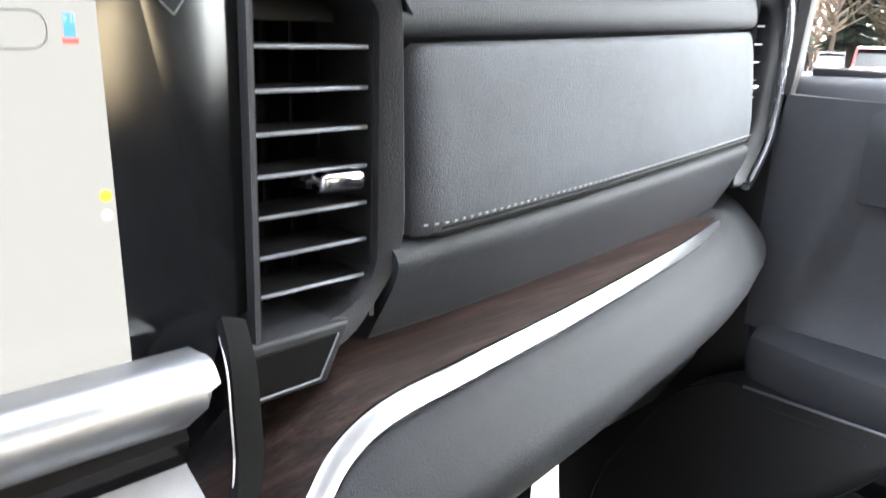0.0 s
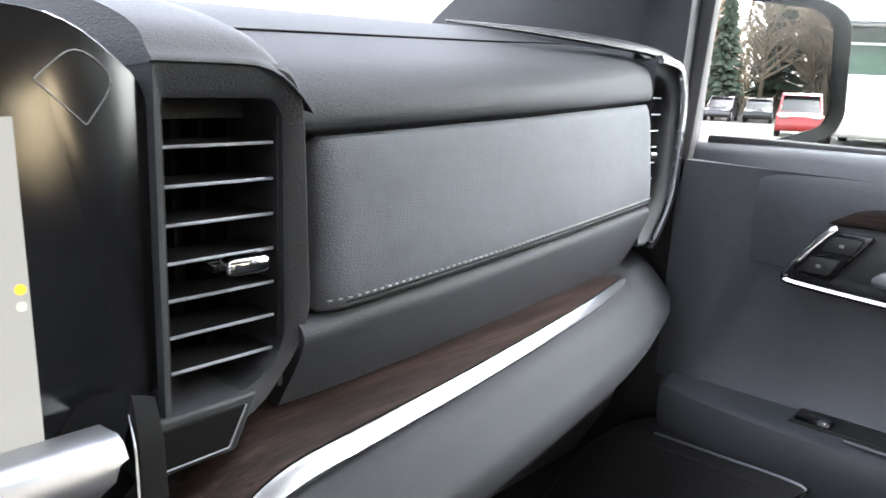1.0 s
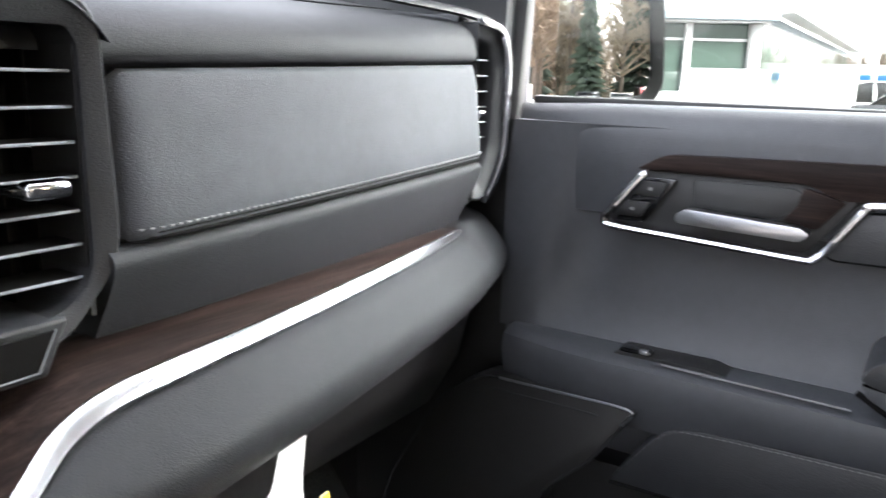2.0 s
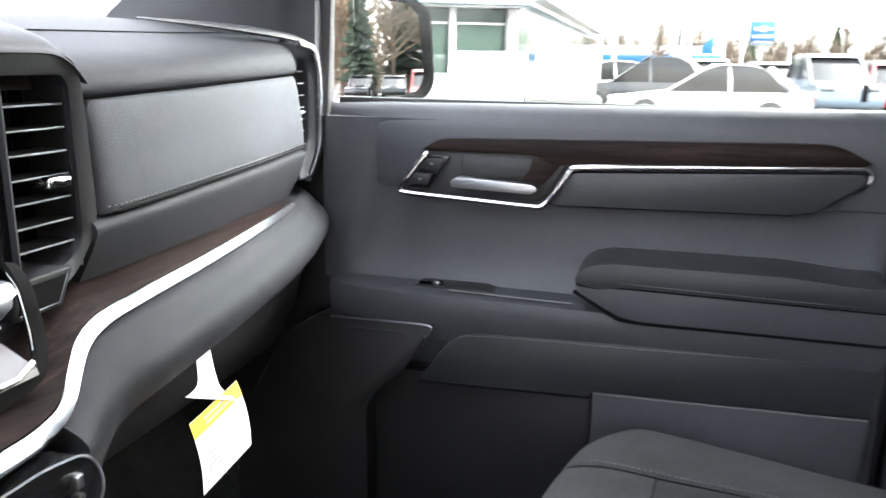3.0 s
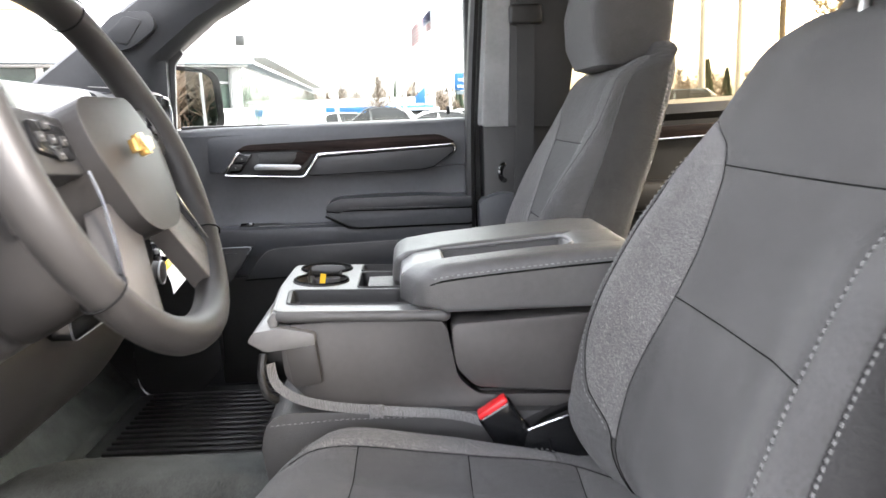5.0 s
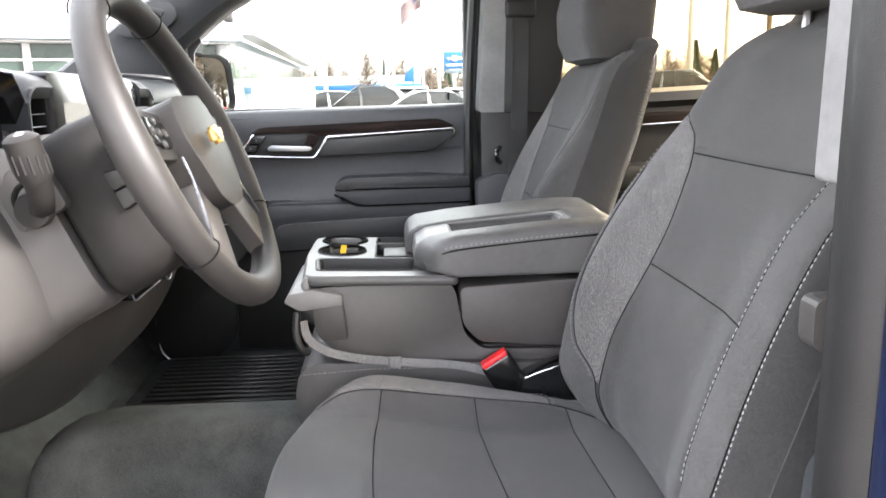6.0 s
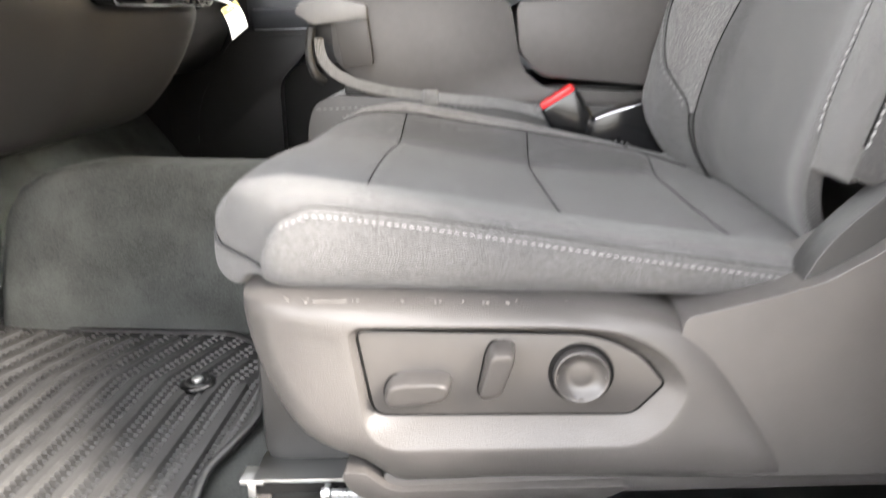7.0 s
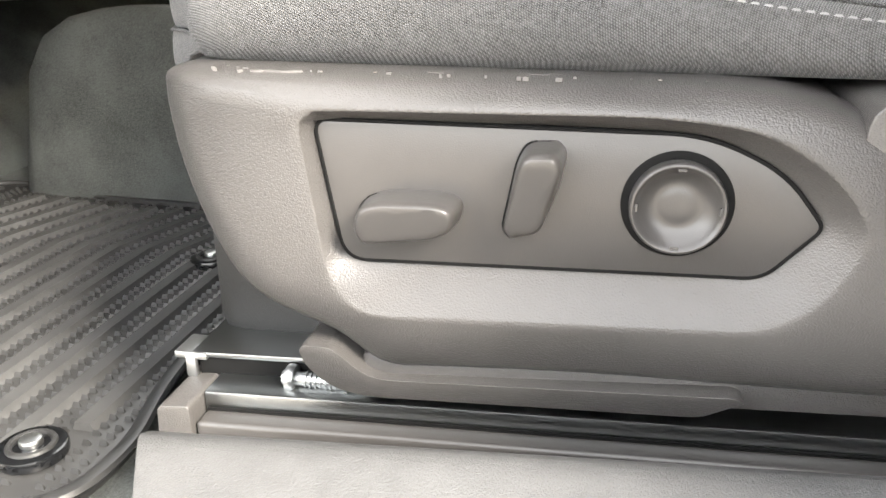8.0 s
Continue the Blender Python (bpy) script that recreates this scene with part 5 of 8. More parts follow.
# ---- seats ----
def seat(name, cx, dyy, label, mirror):
    """Front seat. mirror: 1 where the outer side is at smaller x (driver), -1 for the passenger."""
    st = thing(name, (cx, -0.62 + dyy, 0.0), label, "car seat", "front seats")

    def P(a, y, z):
        # a > 0 is the outer side
        return V((cx - mirror * a, y + dyy, z))

    # backrest: u across from inner -1 to outer 1, v from bottom 0 to top 1
    def back_c(v):
        y = curve1(v, [(0, -0.792), (0.25, -0.825), (0.5, -0.872), (0.75, -0.935), (1.0, -1.005)])
        z = lerp(0.205, 0.825, v)
        return y, z

    def half(v):
        wide = 0.0 if mirror > 0 else curve1(v, [(0, 0.006), (0.5, 0.007), (0.8, 0.012), (1, 0.016)])
        return wide + curve1(v, [(0, 0.240), (0.18, 0.272), (0.42, 0.284), (0.65, 0.270), (0.80, 0.232), (0.90, 0.202), (1.0, 0.172)])

    def back(u, v):
        y, z = back_c(min(max(v, 0), 1))
        h = half(v)
        a = abs(u)
        bol = curve1(v, [(0, 0.040), (0.15, 0.062), (0.32, 0.062), (0.55, 0.042), (0.70, 0.018), (0.80, 0.004), (1, 0.0)])
        f = curve1(a, [(0.0, 0.0), (0.40, 0.002), (0.60, bol * 0.42), (0.76, bol * 0.92), (0.86, bol), (0.94, bol * 0.72), (1.0, bol * 0.05)])
        if u > 0:
            f = curve1(a, [(0.0, 0.0), (0.40, bol * 0.10), (0.54, bol * 0.28), (0.68, bol * 0.46), (0.80, bol * 0.52), (0.88, bol * 0.44), (0.93, bol * 0.25), (1.0, -0.026)])
        elif a > 0.93:
            f -= 0.05 * ((a - 0.93) / 0.07) ** 2 * 0.6
        n = V((0, 0.9, 0.43))
        top = 0.0
        if v > 0.9:
            top = 0.05 * ((v - 0.9) / 0.1) ** 2
        # the foot curls back under above the cushion
        top += 0.075 * max(0.0, (0.17 - v) / 0.17) ** 2
        return P(u * h, y + f * 0.9 - top * 0.9, z + f * 0.35 - top * 0.1)

    # seam between middle and bolsters
    VT = 0.812 if mirror > 0 else 1.0
    OT = 0.762 if mirror > 0 else 0.865

    def si(v):
        if mirror < 0:
            return -curve1(v, [(0, 0.46), (0.2, 0.52), (0.44, 0.55), (0.7, 0.59), (1, 0.66)])
        return -curve1(v, [(0, 0.56), (0.16, 0.545), (0.25, 0.54), (0.36, 0.50), (0.46, 0.45), (0.55, 0.42), (0.67, 0.47), (0.74, 0.60), (0.815, 0.995), (1, 1.0)])

    def so(v):
        if mirror < 0:
            return curve1(v, [(0, 0.30), (0.2, 0.30), (0.44, 0.33), (0.70, 0.45), (0.76, 0.56), (0.84, 0.90), (0.868, 0.995), (1, 1.0)])
        return curve1(v, [(0, 0.76), (0.17, 0.74), (0.24, 0.695), (0.44, 0.685), (0.61, 0.71), (0.70, 0.80), (0.765, 0.995), (1, 1.0)])

    def ei(v):
        if mirror < 0:
            return -curve1(v, [(0, 0.46), (0.09, 0.47), (0.16, 0.70), (0.26, 0.82), (0.6, 0.86), (1, 0.92)])
        return -curve1(v, [(0, 0.57), (0.155, 0.57), (0.22, 0.72), (0.32, 0.82), (0.6, 0.84), (0.815, 0.997), (1, 1)])

    def eo(v):
        if mirror < 0:
            return curve1(v, [(0, 0.90), (0.3, 0.925), (0.7, 0.93), (0.868, 0.997), (1, 1)])
        return curve1(v, [(0, 0.905), (0.2, 0.905), (0.45, 0.895), (0.62, 0.915), (0.765, 0.997), (1, 1)])
    V1, V2 = (0.465 if mirror > 0 else 0.44), 0.712

    def piece(nm, fn, u0, u1, v0, v1, nu, nv, mat, lab="", puff=0.0026, fall=0.007):
        return part(nm, patch(fn, u0, u1, v0, v1, nu, nv, puff, fall, out=mirror), mat, st, lab, angle=50)
    piece("back_lower", back, si, so, 0.055, V1, 24, 26, M_INSERT, "charcoal cloth middle")
    piece("back_middle", back, si, so, V1, V2, 24, 22, M_INSERT)
    piece("back_upper", back, si, so, V2, 1.0, 30, 24, M_INSERT)
    piece("inner_bolster", back, ei, si, 0.158 if mirror > 0 else 0.09, VT, 18, 44, M_HEATHER if mirror > 0 else M_CLOTH, "cloth side bolster", 0.002)
    piece("outer_bolster", back, so, eo, 0.162 if mirror > 0 else 0.0, OT, 20, 40, M_CLOTH if mirror > 0 else M_HEATHER, "", 0.002)
    piece("inner_edge", back, -1.0, ei, 0.0, VT - 0.002, 12, 40, M_CLOTH, "", 0.002, 0.005)
    piece("outer_edge", back, eo, 1.0, 0.168 if mirror > 0 else 0.0, OT - 0.002, 12, 36, M_CLOTHD, "dark cloth side", 0.002, 0.005)
    up = (0, 1, 0.4)

    def off(u, v, k):
        # a point k above the backrest's skin
        p = back(u, v)
        n = (back(u + 0.01, v) - p).cross(back(u, v + 0.01) - p).normalized()
        return p + (n if n.y > 0 else -n) * k

    def seam(pts, r=0.0009):
        part("seam", sweep(pts, r, None, up, 6), M_SEAMSHADE, st)
    for vv in (V1, V2):
        seam([off(lerp(si(vv), so(vv), i / 24), vv, -0.0022) for i in range(25)])
    seam([off(si(v), v, -0.0018) for v in [0.02 + (VT - 0.022) * i / 40 for i in range(41)]], 0.0007)
    seam([off(so(v), v, -0.0018) for v in [0.19 + (OT - 0.192) * i / 40 for i in range(41)]], 0.0007)
    seam([off(ei(v), v, -0.0014) for v in [0.02 + (VT - 0.032) * i / 40 for i in range(41)]])
    seam([off(eo(v), v, -0.0014) for v in [0.20 + 0.55 * i / 40 for i in range(41)]])
    part("back_stitch", stitches([off(so(v) + 0.018, v, 0.0010) for v in [0.20 + 0.52 * i / 60 for i in range(61)]], 0.0050, 0.0022, 0.0008, up, 0.0005), M_STITCHW, st)
    part("back_stitch", stitches([off(eo(v) + 0.008, v, 0.0012) for v in [0.20 + 0.52 * i / 60 for i in range(61)]], 0.0046, 0.0022, 0.0007, (-mirror, 0.6, 0.2), 0.0004), M_STITCHW, st)
    part("back_stitch", stitches([off((ei(v) - 0.020) if mirror > 0 else (si(v) - 0.030), v, 0.0010) for v in [0.165 + (VT - 0.205) * i / 60 for i in range(61)]], 0.005, 0.003, 0.0009, up, 0.0005), M_STITCH if mirror > 0 else M_STITCHW, st)

    # sides and back of the backrest
    rings = []
    for i in range(19):
        v = i / 18
        y, z = back_c(v)
        h = half(v)
        th = curve1(v, [(0, 0.10), (0.4, 0.125), (0.8, 0.12), (0.95, 0.112), (1.0, 0.10)])
        e = back(1.0, v).y - dyy - (0.05 if v < 0.17 else 0.0)
        y -= 0.075 * max(0.0, (0.17 - v) / 0.17) ** 2
        r = [(-h, e + 0.004), (-h - 0.004, e - 0.03), (-h - 0.002, y - th + 0.02), (-h + 0.03, y - th - 0.004), (0, y - th - 0.012), (h - 0.03, y - th - 0.004), (h + 0.002, y - th + 0.02), (h + 0.004, e - 0.03), (h, e + 0.004), (0, y - 0.02)]
        rings.append([P(a, q, z) for a, q in r])
    top = rings[-1]
    mid = sum((V(p) for p in top), V((0, 0, 0))) / len(top)
    for k, dz in ((0.93, 0.012), (0.80, 0.020), (0.5, 0.024)):
        rings.append([mid + (V(p) - mid) * k + V((0, 0, dz)) for p in top])
    part("back_shell", loft(rings), M_CLOTHD, st, "dark cloth sides and back", angle=60)
    # piping on the outer side
    part("side_piping", sweep([P(half(v) + 0.0045, back(1.0, v).y - dyy - 0.030, back_c(v)[1]) for v in [0.02 + 0.74 * i / 24 for i in range(25)]], 0.0018), M_CLOTH, st)
    # headrest on two posts
    hz = 0.0 if mirror > 0 else -0.030

    def hring(z, w, d0, d1):
        z += hz
        o = rounded([(-w, d0), (w, d0), (w * 0.98, d1), (-w * 0.98, d1)], [0.035, 0.035, 0.045, 0.045], 5)
        return [P(a, b, z) for a, b in o]
    hrm = part("headrest", loft([hring(0.826, 0.11, -0.985, -1.08), hring(0.834, 0.135, -0.965, -1.10), hring(0.88, 0.150, -0.948, -1.115), hring(0.95, 0.155, -0.945, -1.12), hring(1.03, 0.150, -0.965, -1.125), hring(1.075, 0.135, -0.99, -1.125), hring(1.09, 0.10, -1.01, -1.105)]), M_CLOTH, st, "charcoal cloth headrest")
    for a in (-0.05, 0.05):
        part("headrest_post", sweep([P(a, -1.025, 0.80), P(a, -1.03, 0.86)], 0.006), M_STEEL, hrm)
    # plastic lumbar cover at the foot of the backrest, outer side
    part("hinge_cover", prism(rounded([(-0.75 + dyy, 0.215), (-0.765 + dyy, 0.275), (-0.83 + dyy, 0.34), (-0.93 + dyy, 0.36), (-0.93 + dyy, 0.16), (-0.76 + dyy, 0.16)], 0.03), "x", cx - mirror * 0.272, cx - mirror * 0.245, 0.008, 3), M_DARK, st)

    # cushion top: u across, v from the front seam (0) to the back (1)
    def prof(v):
        pts = [(0.0, -0.345, 0.240), (0.12, -0.347, 0.252), (0.25, -0.362, 0.265), (0.40, -0.405, 0.275), (0.52, -0.475, 0.270), (0.75, -0.63, 0.250), (1.0, -0.86, 0.234)]
        for (va, ya, za), (vb, yb, zb) in zip(pts, pts[1:]):
            if va <= v <= vb:
                t = (v - va) / (vb - va)
                return lerp(ya, yb, t), lerp(za, zb, t)
        return pts[-1][1:]

    def cush(u, v):
        y, z = prof(v)
        ya, za = prof(max(0, v - 0.045))
        yb, zb = prof(min(1, v + 0.045))
        y, z = (y * 2 + ya + yb) / 4, (z * 2 + za + zb) / 4
        a = abs(u)
        h = curve1(v, [(0, 0.236), (0.14, 0.245), (0.26, 0.251), (1.0, 0.254)])
        if u > 0:
            e = curve1(v, [(0, 0.004), (0.10, 0.022), (0.22, 0.029), (0.4, 0.026), (0.6, 0.025), (0.8, 0.022), (1, 0.014)])
            f = curve1(a, [(0, 0), (0.45, 0.001), (0.66, e * 0.62), (0.80, e + 0.003), (0.90, e + 0.005), (0.96, e + 0.004), (1.0, e + 0.000)])
        else:
            bol = curve1(v, [(0.0, 0.004), (0.15, 0.008), (0.30, 0.018), (0.5, 0.038), (0.7, 0.038), (0.85, 0.024), (1, 0.0)])
            f = curve1(a, [(0, 0), (0.5, 0.001), (0.72, bol), (0.84, bol * 1.05), (0.93, bol * 0.6 - 0.004), (1.0, bol * 0.2 - 0.020)])
        y -= (0.012 * a * a + 0.066 * (a ** 3.4)) * curve1(v, [(0, 1.0), (0.22, 1.0), (0.5, 0.42), (0.9, 0.0)])
        y += 0.014 * (1 - a * a) * curve1(v, [(0, 1.0), (0.2, 1.0), (0.6, 0.0)])
        y -= 0.020 * u * curve1(v, [(0.5, 0.0), (0.74, 1.0), (0.9, 0.5), (1.0, 0.5)])
        if mirror > 0:
            z += 0.016 * (1 - u * u) * curve1(v, [(0, 0.3), (0.2, 0.8), (0.35, 1.0), (0.5, 0.75), (0.75, 0.2), (1, 0)])
        return P(u * h, y, z + f)
    W0, W1, W2 = 0.51, 0.74, 0.895
    HV = 0.87

    def ci(v):
        return -curve1(v, [(0, 0.62), (0.36, 0.66), (0.75, 0.69), (0.87, 0.74), (1, 0.60)])

    def cou(v):
        return curve1(v, [(0, 0.66), (0.5, 0.64), (0.74, 0.68), (0.92, 0.60), (1, 0.55)])
    piece("cushion_front", cush, ci, cou, 0.0, W0, 24, 26, M_CLOTH, "charcoal cloth nose")
    piece("cushion_middle", cush, ci, cou, W0, W1, 24, 20, M_INSERT)
    piece("cushion_rear", cush, ci, cou, W1, W2, 20, 16, M_INSERT)
    piece("cushion_tail", cush, ci, cou, W2, 1.0, 16, 8, M_CLOTH)

    def hi(v):
        # curved front end of the heather leaf
        return -0.985 + 0.10 * max(0.0, (0.45 - v) / 0.12) ** 2 + 0.16 * max(0.0, (v - 0.72) / 0.15) ** 2
    piece("inner_cushion_bolster", cush, hi, ci, 0.34, HV, 20, 30, M_HEATHER, "speckled heather cloth bolster", 0.002)
    piece("outer_cushion_bolster", cush, cou, 0.998, 0.0, 1.0, 22, 46, M_CLOTH, "", 0.0018, 0.006)
    piece("inner_cushion_corner", cush, -0.99, ci, 0.0, 0.338, 16, 16, M_CLOTH, "", 0.0015)
    piece("inner_cushion_edge", cush, -0.998, lambda v: hi(v) - 0.004, 0.342, HV, 6, 24, M_CLOTH, "", 0.0012)
    piece("inner_cushion_tail", cush, -0.99, ci, HV + 0.003, 1.0, 12, 8, M_CLOTH, "", 0.0015)

    def coff(u, v, k):
        p = cush(u, v)
        n = (cush(u + 0.01, v) - p).cross(cush(u, min(v + 0.01, 1.0)) - p)
        n = n.normalized() if n.length > 1e-12 else V((0, 0, 1))
        return p + (n if n.z > 0 else -n) * k

    def cseam(pts):
        part("seam", sweep(pts, 0.0008, None, (0, 0, 1), 6), M_SEAMSHADE, st)
    for vv in (W0, W1, W2):
        cseam([coff(lerp(ci(vv), cou(vv), i / 24), vv, -0.0022) for i in range(25)])
    cseam([coff(ci(v), v, -0.0018) for v in [0.30 + 0.68 * i / 30 for i in range(31)]])
    cseam([coff(cou(v), v, -0.0016) for v in [0.22 + 0.74 * i / 30 for i in range(31)]])
    part("cushion_stitch", stitches([coff(cou(v) + 0.022, v, 0.0009) for v in [0.30 + 0.40 * i / 40 for i in range(41)]], 0.0045, 0.0026, 0.0008, lift=0.0005), M_STITCH, st)
    part("cushion_stitch", stitches([coff(hi(v) - 0.016, v, 0.0012) for v in [0.345 + 0.52 * i / 50 for i in range(51)]] + [coff(lerp(hi(HV), ci(HV), i / 8), HV + 0.006, 0.001) for i in range(9)], 0.005, 0.003, 0.0008, lift=0.0005), M_STITCHD, st)
    part("cushion_stitch", stitches([coff(lerp(hi(0.34), ci(0.34), i / 10), 0.345, 0.0008) for i in range(11)], 0.005, 0.003, 0.0008, lift=0.0005), M_STITCHD, st)
    # band round the cushion, hung from the seam: outer side, front, inner side
    rim = [(1.0, (1 - i / 34) ** 1.5) for i in range(34)] + [(1 - 2 * i / 40, 0.0) for i in range(41)] + [(-1.0, (i / 34) ** 1.5) for i in range(1, 35)]
    rings, seam_path = [], []
    flat = [cush(u, v) for u, v in rim]
    for i, (u, v) in enumerate(rim):
        e = flat[i]
        tan = flat[min(i + 2, len(flat) - 1)] - flat[max(i - 2, 0)]
        out = V((tan.y, -tan.x, 0))
        out = out.normalized() if out.length > 1e-9 else V((e.x - cx, 0, 0)).normalized()
        if out.dot(V((e.x - cx, e.y - dyy + 0.58, 0))) < 0:
            out = -out
        foot = curve1(u, [(-1.0, 0.195), (0.10, 0.195), (0.55, 0.218), (0.84, 0.226), (0.93, 0.2425), (1.0, 0.2425)])
        if u < -0.98:
            foot = 0.172
        foot = min(foot, e.z - 0.006)
        hgt = e.z - foot
        seam_path.append(e + out * 0.0012 + V((0, 0, 0.0002)))
        q = [(-0.004, -0.001), (0.001, 0.02), (0.0045, 0.09), (0.0085, 0.24), (0.0110, 0.46), (0.0105, 0.68), (0.0070, 0.88), (0.0015, 0.98), (-0.006, 1.0), (-0.03, 1.05)]
        k_ = min(1.0, hgt / 0.040)
        soft_ = 1.0 if u > 0.98 or u < -0.98 else 0.3
        rings.append([e + out * (a_ * k_ * soft_ if a_ > -0.02 else a_) - V((0, 0, hgt * b_)) for a_, b_ in q])
    part("cushion_side", loft(rings, False, False), M_CLOTH, st, "charcoal cloth band round the cushion", angle=60)
    part("cushion_piping", sweep([p - V((0, 0, 0.0008)) for p in seam_path], 0.0008, None, (0, 0, 1), 6), M_CLOTHD, st)
    part("cushion_stitch", stitches([V((p.x, p.y, p.z - 0.0058)) + V((p.x - cx, 0, 0)).normalized() * 0.0072 for p in seam_path[2:23]], 0.0036, 0.0012, 0.0005, (0.9 * -mirror, 0.1, 0.5), 0.0003), M_STITCH, st, "pale thread")
    part("seat_base", rbox((cx, -0.62 + dyy, 0.14), (0.46, 0.44, 0.11), 0.02, 2), M_DARK, st)
    for a in (-0.20, 0.225):
        part("seat_rail", rbox((cx - mirror * a, -0.64 + dyy, 0.05), (0.05, 0.44, 0.05), 0.006), M_STEEL, st)
        part("rail_foot", rbox((cx - mirror * a, -0.60 + dyy, 0.012), (0.07, 0.46, 0.03), 0.006), M_DARK, st)
    return st


drv = seat("driver_seat", -0.49, 0.0, "charcoal cloth driver's seat with grey power-adjust side panel", 1)
seat("passenger_seat", 0.476, 0.012, "charcoal cloth passenger seat with pale stitching", -1)

# driver's side shield: one skin from rim over the shoulder into the sunk switch field
PC = V((-0.585, 0.199))


def from_centre(poly, n=120):
    """The outline met by n rays out of the panel's centre."""
    out = []
    for k in range(n):
        d = V((math.cos(2 * math.pi * k / n), math.sin(2 * math.pi * k / n)))
        best = None
        for (ax, ay), (bx, by) in zip(poly, poly[1:] + poly[:1]):
            a, e = V((ax, ay)) - PC, V((bx - ax, by - ay))
            den = d.x * e.y - d.y * e.x
            if abs(den) < 1e-9:
                continue
            t = (a.x * e.y - a.y * e.x) / den
            q = (a.x * d.y - a.y * d.x) / den
            if t > 0 and -1e-6 <= q <= 1 + 1e-6 and (best is None or t > best):
                best = t
        out.append(PC + d * best)
    return out


sh_poly = rounded([(-0.400, 0.241), (-0.404, 0.21), (-0.420, 0.178), (-0.442, 0.148), (-0.468, 0.134), (-0.487, 0.127), (-0.505, 0.107), (-0.60, 0.113), (-0.775, 0.124), (-0.750, 0.165), (-0.727, 0.204), (-0.700, 0.232), (-0.66, 0.2435), (-0.43, 0.2435)], [0.01, 0.02, 0.03, 0.03, 0.03, 0.01, 0.01, 0.01, 0.002, 0.02, 0.03, 0.02, 0.02, 0.012], 4)
crease = rounded([(-0.482, 0.2300), (-0.492, 0.158), (-0.506, 0.1445), (-0.666, 0.1525), (-0.684, 0.165), (-0.697, 0.192), (-0.684, 0.211), (-0.658, 0.2285), (-0.62, 0.2325)], [0.01, 0.02, 0.01, 0.02, 0.02, 0.02, 0.02, 0.02, 0.02], 5)
pan = rounded([(-0.487, 0.2255), (-0.4975, 0.1665), (-0.663, 0.1715), (-0.6815, 0.193), (-0.666, 0.2125), (-0.638, 0.2255)], [0.007, 0.010, 0.007, 0.004, 0.018, 0.018], 6)
O, C, N = from_centre(sh_poly), from_centre(crease), from_centre(pan)


def skin(ring2, x):
    rows_ = []
    for y, z in ring2:
        front = max(0.0, (y + 0.465) / 0.060)
        low = max(0.0, (0.150 - z) / 0.045)
        rows_.append((x + 0.030 * front ** 2 + 0.012 * low ** 2, y, z))
    return rows_


def toward(k, f):
    return [p.lerp(c, min(k / max((p - c).length, 1e-6), f)) for p, c in zip(O, C)]


S_rows = [skin(O, -0.700), skin(O, -0.752), skin(toward(0.0012, 0.10), -0.760), skin(toward(0.004, 0.28), -0.7672), skin(toward(0.008, 0.46), -0.7720), skin(toward(0.013, 0.62), -0.7750), skin(toward(0.030, 0.78), -0.7775), skin(toward(1.0, 0.92), -0.7785)]
S_rows += [skin(toward(1.0, 0.985), -0.7784), skin(C, -0.7782), skin([c.lerp(n, 0.05) for c, n in zip(C, N)], -0.7777), skin([c.lerp(n, 0.35) for c, n in zip(C, N)], -0.7748), skin([c.lerp(n, 0.8) for c, n in zip(C, N)], -0.7708), skin([n + (n - PC).normalized() * 0.0012 for n in N], -0.7700), skin([n + (n - PC).normalized() * 0.0012 for n in N], -0.7660)]
part("side_shield", loft(S_rows, True, False), M_SHIELD, drv, "warm grey grained plastic side panel", angle=50)
# rear part that sweeps up to the backrest hinge, a step lower
rear_p = rounded([(-0.688, 0.222), (-0.692, 0.20), (-0.700, 0.160), (-0.712, 0.128), (-0.93, 0.138), (-0.93, 0.40), (-0.87, 0.352), (-0.83, 0.308), (-0.80, 0.281), (-0.77, 0.262), (-0.74, 0.2520), (-0.712, 0.2440), (-0.690, 0.2380)], 0.006, 3)
part("hinge_shield", prism(rear_p, "x", -0.7738, -0.70, 0.009, 5), M_SHIELD, drv, "grey cover sweeping up to the backrest hinge")
sp = part("switch_panel", prism(pan, "x", -0.7715, -0.764, 0.0008), M_SWITCH, drv, "smooth grey switch panel")
part("panel_gap", sweep([(-0.7712, y, z) for y, z in pan + pan[:1]], 0.0009, 0.0008, (1, 0, 0), 6), M_SEAMSHADE, sp)


def dome(poly, x0, x1):
    """A switch with softly crowned face, its face tilted down a little."""
    c = V((sum(p[0] for p in poly) / len(poly), sum(p[1] for p in poly) / len(poly)))
    rows_ = []
    for k, f in ((-0.0004, 0.0), (0.0, 0.45), (0.0005, 0.74), (0.0012, 0.91), (0.0020, 0.97), (0.0030, 0.995), (0.0060, 1.0)):
        ring_ = []
        for q in poly:
            q = V(q)
            d = (c - q)
            q = q + d.normalized() * min(k, d.length * 0.7)
            ring_.append((lerp(x0, x1, f) + (c.y - q.y) * 0.30 * f, q.x, q.y))
        rows_.append(ring_)
    return loft(rows_)


